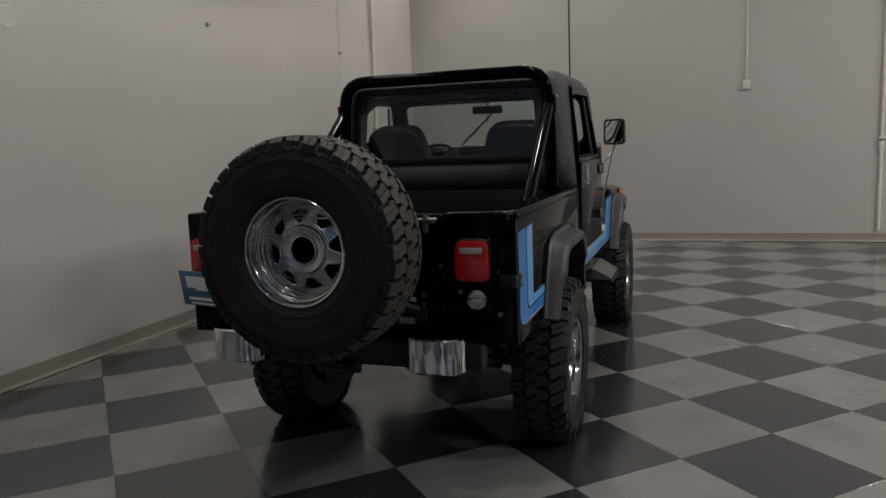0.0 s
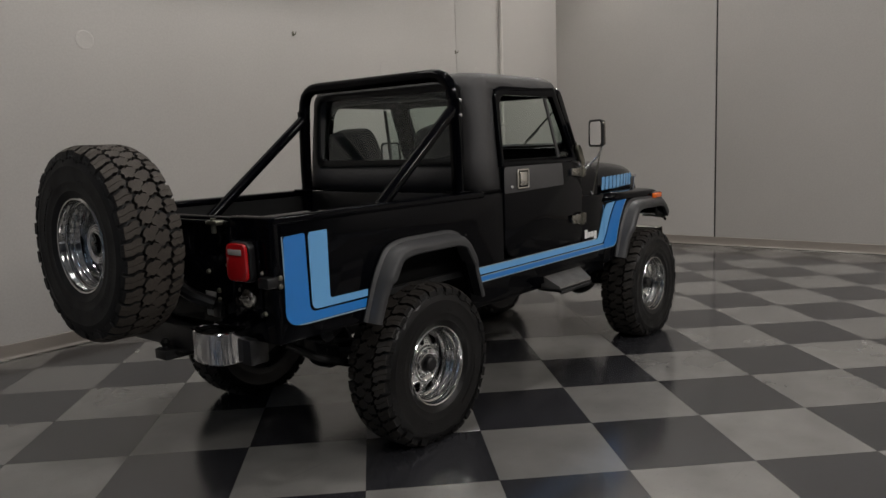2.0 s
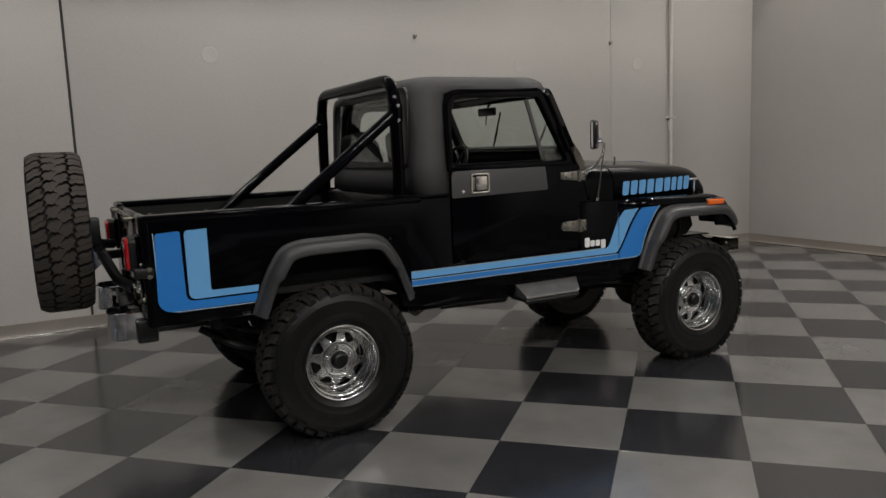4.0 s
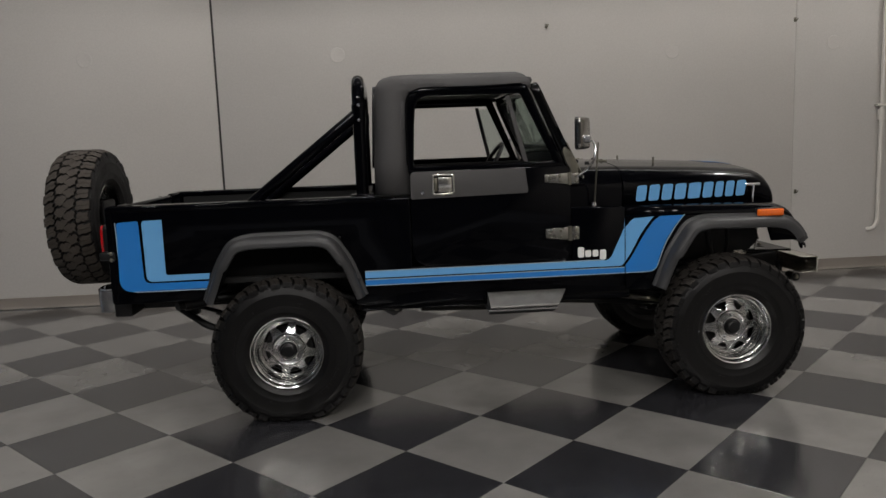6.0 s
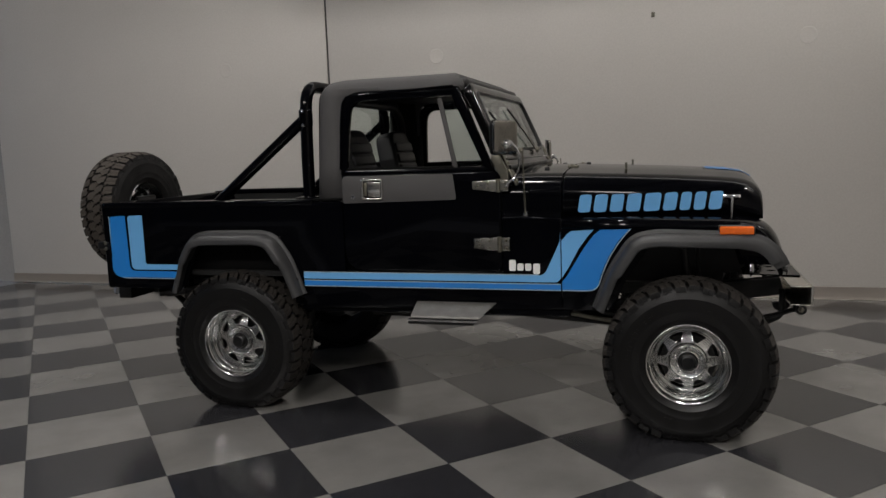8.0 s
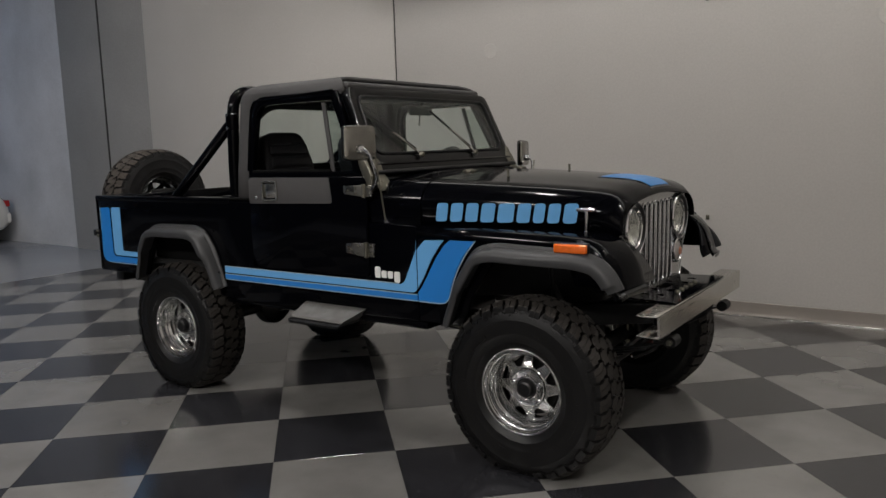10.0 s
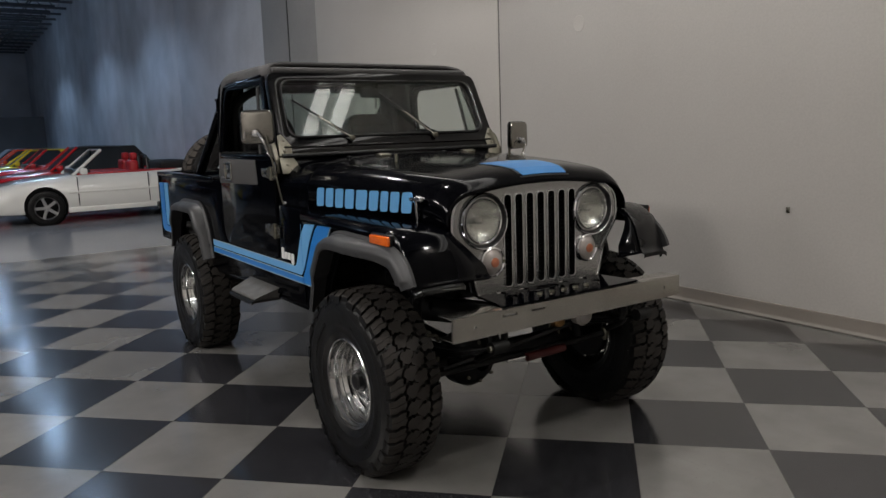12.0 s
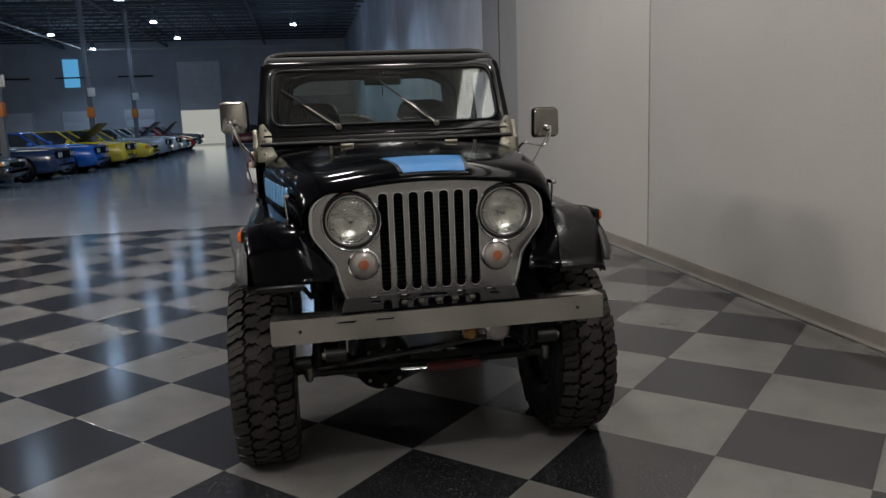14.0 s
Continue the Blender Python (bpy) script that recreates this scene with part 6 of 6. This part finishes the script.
def car(x, y, turn, colour, rgb, kind, label, stripe=None, length=4.55, open_bonnet=False):
    """A parked car, nose to local +x: open, soft, or coupe."""
    e = tagged(empty("car", (x, y, 0), turn), label, "car", "cars parked in rows")
    P = paint(colour, rgb)
    L = length / 2
    old = kind == "muscle"
    xs = [-1.0, -0.985, -0.93, -0.8, -0.62, -0.45, -0.3, -0.05, 0.18, 0.36, 0.55, 0.75, 0.9, 0.97, 1.0]
    top = [0.62, 0.78, 0.88, 0.93, 0.93, 0.92, 0.91, 0.9, 0.9, 0.89, 0.85, 0.79, 0.72, 0.62, 0.52] if not old else [0.55, 0.86, 0.93, 0.95, 0.95, 0.94, 0.93, 0.92, 0.91, 0.93, 0.92, 0.9, 0.87, 0.84, 0.55]
    wid = [0.7, 0.78, 0.84, 0.88, 0.9, 0.9, 0.9, 0.9, 0.9, 0.9, 0.9, 0.89, 0.85, 0.78, 0.66] if not old else [0.82, 0.88, 0.9, 0.92, 0.93, 0.93, 0.92, 0.92, 0.92, 0.92, 0.92, 0.92, 0.91, 0.89, 0.84]
    low = [0.42, 0.32, 0.26] + [0.22] * 9 + [0.24, 0.28, 0.36]
    rows = []
    for u, t, w, b in zip(xs, top, wid, low):
        sec = [(-w * 0.92, b), (-w, b + 0.1), (-w * 1.0, b + (t - b) * 0.55), (-w * 0.97, t - 0.1), (-w * 0.88, t - 0.02), (-w * 0.6, t + 0.008), (0, t + 0.015)]
        sec = sec + [(-a, c) for a, c in sec[-2::-1]]
        rows.append([Vector((u * L, a, c)) for a, c in sec])
    part("body", loft(rows), P, e, sharp=50)
    wb = (0.63 if old else 0.565) * L
    W = 0.935 if old else 0.902
    for wx in (-wb, wb):
        for s in (-1, 1):
            # dark disc on the body side stands for the shaded wheel arch
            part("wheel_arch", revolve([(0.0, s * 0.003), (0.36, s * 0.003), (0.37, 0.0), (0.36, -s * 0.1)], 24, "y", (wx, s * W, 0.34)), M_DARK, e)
            w = new("wheel", CW["tyre"])
            w.parent = e
            w.matrix_local = pose(wx, s * (W - 0.065), 0.317, 0, 0, 0 if s > 0 else 180)
            r = new("rim", CW["rim"])
            r.parent = w
    # sills, bumpers, lamps, door lines
    for s in (-1, 1):
        part("sill", bx((-wb + 0.36, min(s * 0.86, s * 0.905), 0.2), (wb - 0.36, max(s * 0.86, s * 0.905), 0.3), 0.02), P, e)
        part("side_moulding", bx((-wb + 0.4, min(s * 0.895, s * 0.912), 0.56), (wb - 0.4, max(s * 0.895, s * 0.912), 0.6), 0.006), P, e)
        part("door_gap", bx((-0.55, min(s * 0.88, s * 0.9055), 0.33), (-0.535, max(s * 0.88, s * 0.9055), 0.88)), M_DARK, e)
        part("door_gap", bx((0.72, min(s * 0.88, s * 0.9055), 0.33), (0.735, max(s * 0.88, s * 0.9055), 0.86)), M_DARK, e)
        part("door_mirror", bx((0.55, min(s * 0.9, s * 1.04), 0.9), (0.68, max(s * 0.9, s * 1.04), 1.02), 0.03), P, e)
        part("head_lamp", bx((L * 0.93, min(s * 0.42, s * 0.76), 0.58), (L * 0.975, max(s * 0.42, s * 0.76), 0.69), 0.02), CAR_LAMP, e)
        part("corner_lamp", bx((L * 0.9, min(s * 0.74, s * 0.85), 0.58), (L * 0.955, max(s * 0.74, s * 0.85), 0.67), 0.015), CAR_AMBER, e)
        part("tail_lamp", bx((-L * 1.0, min(s * 0.4, s * 0.78), 0.66), (-L * 0.96, max(s * 0.4, s * 0.78), 0.78), 0.015), CAR_TAIL, e)
    part("front_bumper", bx((L * 0.9, -0.78, 0.34), (L * 1.0, 0.78, 0.5), 0.05, 3), CAR_RIM if old else P, e)
    part("rear_bumper", bx((-L * 1.005, -0.8, 0.36), (-L * 0.92, 0.8, 0.56), 0.05, 3), CAR_RIM if old else P, e)
    # solid near-black blocks stand for the shaded grille openings
    if old:
        part("grille_opening", bx((L * 0.975, -0.78, 0.6), (L * 1.004, 0.78, 0.8), 0.01), M_DARK, e)
        for y in (-0.66, -0.46, 0.46, 0.66):
            part("round_lamp", revolve([(0.0, 0.02), (0.05, 0.016), (0.08, 0.004), (0.085, -0.02)], 18, "x", (L * 1.004, y, 0.7)), CAR_LAMP, e)
        for s in (-1, 1):
            part("belt_trim", bx((-L * 0.93, min(s * 0.9, s * 0.942), 0.84), (L * 0.93, max(s * 0.9, s * 0.942), 0.865), 0.006), CAR_RIM, e)
    else:
        part("grille_opening", bx((L * 0.97, -0.4, 0.52), (L * 1.003, 0.4, 0.64), 0.01), M_DARK, e)
    if stripe:
        for s in (-1, 1):
            rows = [[Vector((u * L, yy, np.interp(u, xs, top) + h)) for yy, h in ((s * 0.08, 0.012), (s * 0.3, 0.012), (s * 0.3, 0.02), (s * 0.08, 0.02))] for u in (0.38, 0.55, 0.75, 0.88)]
            part("stripe", loft(rows), paint(stripe[0], stripe[1]), e)
    # screen and cabin
    zb, zr = 0.88, 1.33
    a_lo, a_hi, c_hi, c_lo = 0.78, 0.18, -0.75, -1.3
    if kind == "soft":
        zr, c_hi, c_lo = 1.39, -1.0, -1.45
    if kind in ("open",):
        for s in (-1, 1):
            part("screen_pillar", tube([(a_lo, s * 0.74, zb), (a_hi + 0.06, s * 0.6, zr)], 0.03, 8), P, e)
            part("seat_back", bx((-0.45, s * 0.38 - 0.24, 0.6), (-0.28, s * 0.38 + 0.24, 1.12), 0.06, 3), CAR_RED, e)
            part("head_rest", bx((-0.46, s * 0.38 - 0.12, 1.12), (-0.34, s * 0.38 + 0.12, 1.26), 0.04, 3), CAR_RED, e)
            part("roll_hoop", tube([(-0.62, s * 0.62, 0.88), (-0.6, s * 0.58, 1.2), (-0.6, s * 0.16, 1.2), (-0.62, s * 0.12, 0.88)], 0.03, 8, 0.12), CAR_TRIM, e)
        part("screen_header", tube([(a_hi + 0.06, -0.62, zr), (a_hi + 0.06, 0.62, zr)], 0.03, 8), P, e)
        g = part("windscreen", prism([(-0.72, 0), (-0.6, 0.68), (0.6, 0.68), (0.72, 0)], "x", 0, 0.006, m=Matrix(((0.8, 0, -0.75, a_lo), (0, 1, 0, 0), (0.6, 0, 0.66, zb), (0, 0, 0, 1)))), M_GLASS, e)
        g.visible_shadow = False
        part("cabin_well", bx((-1.15, -0.72, 0.86), (0.7, 0.72, 0.925), 0.02), CAR_RED, e)
        part("dashboard", bx((0.45, -0.7, 0.86), (0.75, 0.7, 0.99), 0.05, 3), CAR_TRIM, e)
        part("folded_top", bx((-1.45, -0.66, 0.9), (-0.85, 0.66, 1.08), 0.07, 3), CAR_CLOTH, e)
    else:
        mat_roof = CAR_CLOTH if kind == "soft" else P
        glass = loft([[Vector((x1, s1 * w1, z1)) for x1, w1, z1, s1 in ((a_lo, 0.76, zb, -1), (a_hi, 0.58, zr, -1), (a_hi, 0.58, zr, 1), (a_lo, 0.76, zb, 1))],
                      [Vector((x1, s1 * w1, z1)) for x1, w1, z1, s1 in ((c_lo, 0.74, zb, -1), (c_hi, 0.56, zr - 0.02, -1), (c_hi, 0.56, zr - 0.02, 1), (c_lo, 0.74, zb, 1))]])
        part("cabin_glass", glass, CAR_GLASS, e, sharp=15)
        rr = []
        for x1, w1, z1 in ((a_hi + 0.06, 0.56, zr - 0.03), (a_hi, 0.6, zr + 0.005), (-0.1, 0.62, zr + 0.03), (-0.5, 0.61, zr + 0.02), (c_hi, 0.58, zr), (c_hi - 0.06, 0.55, zr - 0.05)):
            rr.append([Vector((x1, yy * w1, z1 - 0.03 * abs(yy) ** 3)) for yy in (-1, -0.6, 0, 0.6, 1)] + [Vector((x1, yy * w1, z1 - 0.05)) for yy in (1, 0, -1)])
        part("roof", loft(rr), mat_roof, e, sharp=50)
        for s in (-1, 1):
            part("screen_pillar", tube([(a_lo, s * 0.765, zb), (a_hi, s * 0.585, zr)], 0.028, 8), P, e)
            part("quarter_pillar", prism([(c_lo - 0.03, zb), (c_hi - 0.05, zr), (c_hi + 0.25, zr), (c_lo + 0.5, zb)], "y", 0, 0.02, m=Matrix(((1, 0, 0, 0), (0, 1, -s * 0.4, s * (0.745 + 0.4 * zb)), (0, 0, 1, 0), (0, 0, 0, 1)))), mat_roof, e)
    if open_bonnet:
        part("bonnet", bx((0, -0.7, 0), (1.0, 0.7, 0.04), 0.015, m=pose(0.8, 0, 0.92, 0, -38, 0)), CAR_TRIM, e)
    return e


# row along the hall wall, noses to the aisle
car(-12.25, 0.5, -90, "white", (0.75, 0.74, 0.7), "open", "white convertible with its top down and red seats")
car(-15.1, 0.45, -90, "red", (0.5, 0.008, 0.012), "soft", "red convertible with a black soft top raised")
car(-18.0, 0.2, -90, "red", (0.5, 0.008, 0.012), "open", "red convertible with its top down")
car(-21.0, 0.1, -90, "yellow", (0.7, 0.5, 0.02), "coupe", "yellow coupe with black bonnet stripes", ("black", (0.005, 0.005, 0.006)))
car(-24.0, 0.0, -90, "orange_red", (0.65, 0.05, 0.01), "coupe", "orange-red coupe with a low roof")
car(-27.2, 0.0, -90, "silver", (0.35, 0.38, 0.42), "muscle", "silver muscle car with its bonnet raised", None, 4.8, True)
car(-46.0, -3.9, 180, "dark_red", (0.14, 0.004, 0.008), "coupe", "dark red coupe standing apart in the hall")
# opposite row, noses to the aisle
for k, (col, rgb, kind, lab, st, ob) in enumerate((
        ("black", (0.005, 0.005, 0.006), "coupe", "black sports coupe in the far row", None, False),
        ("navy", (0.01, 0.03, 0.1), "muscle", "dark blue muscle car with a pale stripe", ("white", (0.75, 0.74, 0.7)), False),
        ("blue", (0.01, 0.12, 0.5), "muscle", "bright blue muscle car with a yellow cabin", None, False),
        ("yellow", (0.7, 0.5, 0.02), "muscle", "yellow muscle car with its bonnet raised", None, True),
        ("yellow", (0.7, 0.5, 0.02), "coupe", "yellow coupe with a plain roof", None, False),
        ("silver", (0.35, 0.38, 0.42), "muscle", "silver muscle car in the far row", None, False),
        ("white", (0.75, 0.74, 0.7), "muscle", "white muscle car in the far row", None, True),
        ("silver", (0.35, 0.38, 0.42), "coupe", "silver coupe in the far row", None, False),
        ("red", (0.5, 0.008, 0.012), "coupe", "red coupe in the far row", None, True),
        ("slate", (0.1, 0.12, 0.15), "muscle", "slate grey muscle car in the far row", None, False))):
    c = car(-17.4 - 3.0 * k, min(-8.1 + 0.35 * k, -6.6) - 2.65, 90, col, rgb, kind, lab, st, 4.95, ob)
    c.scale = (1.07, 1.07, 1.08)

# ---- checkered tile floor ----
def tile_material(name, base, fleck, fleck_cut, rough):
    """Polished vinyl tile: per-tile shade, mottling, small flecks and scuffs."""
    mt = bpy.data.materials.new(name)
    mt.use_nodes = True
    nt = mt.node_tree
    b = nt.nodes["Principled BSDF"]
    b.inputs["Coat Weight"].default_value, b.inputs["Coat Roughness"].default_value, b.inputs["Coat IOR"].default_value = 1.0, 0.17, 2.0
    b.inputs["Specular IOR Level"].default_value = 0.0
    tc, oi = nt.nodes.new("ShaderNodeTexCoord"), nt.nodes.new("ShaderNodeObjectInfo")
    geo = nt.nodes.new("ShaderNodeNewGeometry")
    n1, n2, n3 = (nt.nodes.new("ShaderNodeTexNoise") for _ in range(3))
    for node, sc, det in ((n1, 3.0, 6), (n2, 90.0, 2), (n3, 1.1, 4)):
        node.inputs["Scale"].default_value, node.inputs["Detail"].default_value = sc, det
        nt.links.new(geo.outputs["Position"], node.inputs["Vector"])
    shade = nt.nodes.new("ShaderNodeMapRange")
    shade.inputs["To Min"].default_value, shade.inputs["To Max"].default_value = 0.88, 1.12
    nt.links.new(oi.outputs["Random"], shade.inputs["Value"])
    mott = nt.nodes.new("ShaderNodeMapRange")
    mott.inputs["From Min"].default_value, mott.inputs["From Max"].default_value = 0.3, 0.7
    mott.inputs["To Min"].default_value, mott.inputs["To Max"].default_value = 0.85, 1.15
    nt.links.new(n1.outputs["Fac"], mott.inputs["Value"])
    mul = nt.nodes.new("ShaderNodeMath")
    mul.operation = "MULTIPLY"
    nt.links.new(shade.outputs[0], mul.inputs[0])
    nt.links.new(mott.outputs[0], mul.inputs[1])
    col = nt.nodes.new("ShaderNodeVectorMath")
    col.operation = "SCALE"
    col.inputs[0].default_value = base
    nt.links.new(mul.outputs[0], col.inputs["Scale"])
    cut = nt.nodes.new("ShaderNodeMapRange")
    cut.inputs["From Min"].default_value, cut.inputs["From Max"].default_value = fleck_cut, fleck_cut + 0.03
    nt.links.new(n2.outputs["Fac"], cut.inputs["Value"])
    mix = nt.nodes.new("ShaderNodeMix")
    mix.data_type = "RGBA"
    mix.inputs[7].default_value = (*fleck, 1)
    nt.links.new(cut.outputs[0], mix.inputs[0])
    nt.links.new(col.outputs[0], mix.inputs[6])
    # thin scuffs in two directions
    last = mix.outputs[2]
    for turn, cut_at in ((0.6, 0.7), (2.1, 0.715)):
        mp, sc = nt.nodes.new("ShaderNodeMapping"), nt.nodes.new("ShaderNodeTexNoise")
        mp.inputs["Rotation"].default_value, mp.inputs["Scale"].default_value = (0, 0, turn), (1.3, 85, 1)
        sc.inputs["Scale"].default_value, sc.inputs["Detail"].default_value = 1.0, 2
        sm = nt.nodes.new("ShaderNodeMapRange")
        sm.inputs["From Min"].default_value, sm.inputs["From Max"].default_value, sm.inputs["To Max"].default_value = cut_at, cut_at + 0.03, 0.4
        m2 = nt.nodes.new("ShaderNodeMix")
        m2.data_type = "RGBA"
        m2.inputs[7].default_value = (0.11, 0.108, 0.105, 1)
        nt.links.new(geo.outputs["Position"], mp.inputs["Vector"])
        nt.links.new(mp.outputs[0], sc.inputs["Vector"])
        nt.links.new(sc.outputs["Fac"], sm.inputs["Value"])
        nt.links.new(sm.outputs[0], m2.inputs[0])
        nt.links.new(last, m2.inputs[6])
        last = m2.outputs[2]
    nt.links.new(last, b.inputs["Base Color"])
    rg = nt.nodes.new("ShaderNodeMapRange")
    rg.inputs["From Min"].default_value, rg.inputs["From Max"].default_value = 0.3, 0.7
    rg.inputs["To Min"].default_value, rg.inputs["To Max"].default_value = rough - 0.05, rough + 0.07
    nt.links.new(n3.outputs["Fac"], rg.inputs["Value"])
    nt.links.new(rg.outputs[0], b.inputs["Roughness"])
    bp = nt.nodes.new("ShaderNodeBump")
    bp.inputs["Strength"].default_value, bp.inputs["Distance"].default_value = 0.05, 0.003
    nt.links.new(n1.outputs["Fac"], bp.inputs["Height"])
    nt.links.new(bp.outputs[0], b.inputs["Normal"])
    return mt


M_TDARK = tile_material("dark_flecked_tile", (0.0165, 0.0165, 0.019), (0.075, 0.075, 0.08), 0.618, 0.27)
M_TLIGHT = tile_material("pale_grey_tile", (0.15, 0.145, 0.137), (0.106, 0.102, 0.097), 0.68, 0.27)
M_GROUT = material("dark_tile_joint", (0.02, 0.019, 0.018), 0.6)
H, TX, TY = 0.4245, 0.16, -1.474
X0, X1, Y0, Y1 = -6.86, EAST_X, -6.7, WALL_Y
tiled = structure(part("floor_tiles", bx((X0, Y0, -0.012), (X1, Y1, -0.004)), M_GROUT), "polished checkerboard floor of dark and pale grey tiles", "floor")


def clip(poly, axis, value, keep_above):
    out = []
    for i in range(len(poly)):
        a, b = poly[i], poly[(i + 1) % len(poly)]
        ia, ib = (a[axis] >= value) == keep_above, (b[axis] >= value) == keep_above
        if ia:
            out.append(a)
        if ia != ib:
            u = (value - a[axis]) / (b[axis] - a[axis])
            out.append((a[0] + u * (b[0] - a[0]), a[1] + u * (b[1] - a[1])))
    return out


def tile_faces(poly, verts, faces):
    """A thin slab with a small chamfer."""
    cx, cy = sum(p[0] for p in poly) / len(poly), sum(p[1] for p in poly) / len(poly)
    k, n = len(verts), len(poly)
    for inset, z in ((0.0008, -0.006), (0.0008, -0.0003), (0.0013, 0.0)):
        for x, y in poly:
            d = math.hypot(x - cx, y - cy)
            f = max(1 - inset * 1.41 / max(d, 0.01), 0)
            verts.append((cx + (x - cx) * f, cy + (y - cy) * f, z))
    faces.append(tuple(range(k + 2 * n, k + 3 * n)))
    for a in (0, n):
        for i in range(n):
            j = (i + 1) % n
            faces.append((k + a + i, k + a + j, k + a + n + j, k + a + n + i))


def mesh_of(polys, mat, name):
    verts, faces = [], []
    for p in polys:
        tile_faces(p, verts, faces)
    me = bpy.data.meshes.new(name)
    me.from_pydata(verts, [], faces)
    me.materials.append(mat)
    return me


diamond = [(-H, 0), (0, -H), (H, 0), (0, H)]
whole = {0: mesh_of([diamond], M_TDARK, "tile"), 1: mesh_of([diamond], M_TLIGHT, "tile")}
rest = {0: [], 1: []}
count = 0
cells = [(i, j) for i in range(-18, 16) for j in range(-27, 13) if (i + j) % 2]
cells.sort(key=lambda c: (TX + c[0] * H) ** 2 + (TY + c[1] * H + 0.5) ** 2)
for i, j in cells:
    cx, cy = TX + i * H, TY + j * H
    poly = [(cx + a, cy + b) for a, b in diamond]
    inside = all(X0 <= x <= X1 and Y0 <= y <= Y1 for x, y in poly)
    if inside and count < 290:
        t = new("tile", whole[i % 2])
        t.location, t.parent = (cx, cy, 0), tiled
        count += 1
        continue
    for axis, value, above in ((0, X0, True), (0, X1, False), (1, Y0, True), (1, Y1, False)):
        if poly:
            poly = clip(poly, axis, value, above)
    if len(poly) >= 3:
        rest[i % 2].append(poly)
for k, mat in ((0, M_TDARK), (1, M_TLIGHT)):
    o = new("outer_tiles", mesh_of(rest[k], mat, "outer_tiles"))
    o.parent = tiled
    o["kind"] = "stuff"
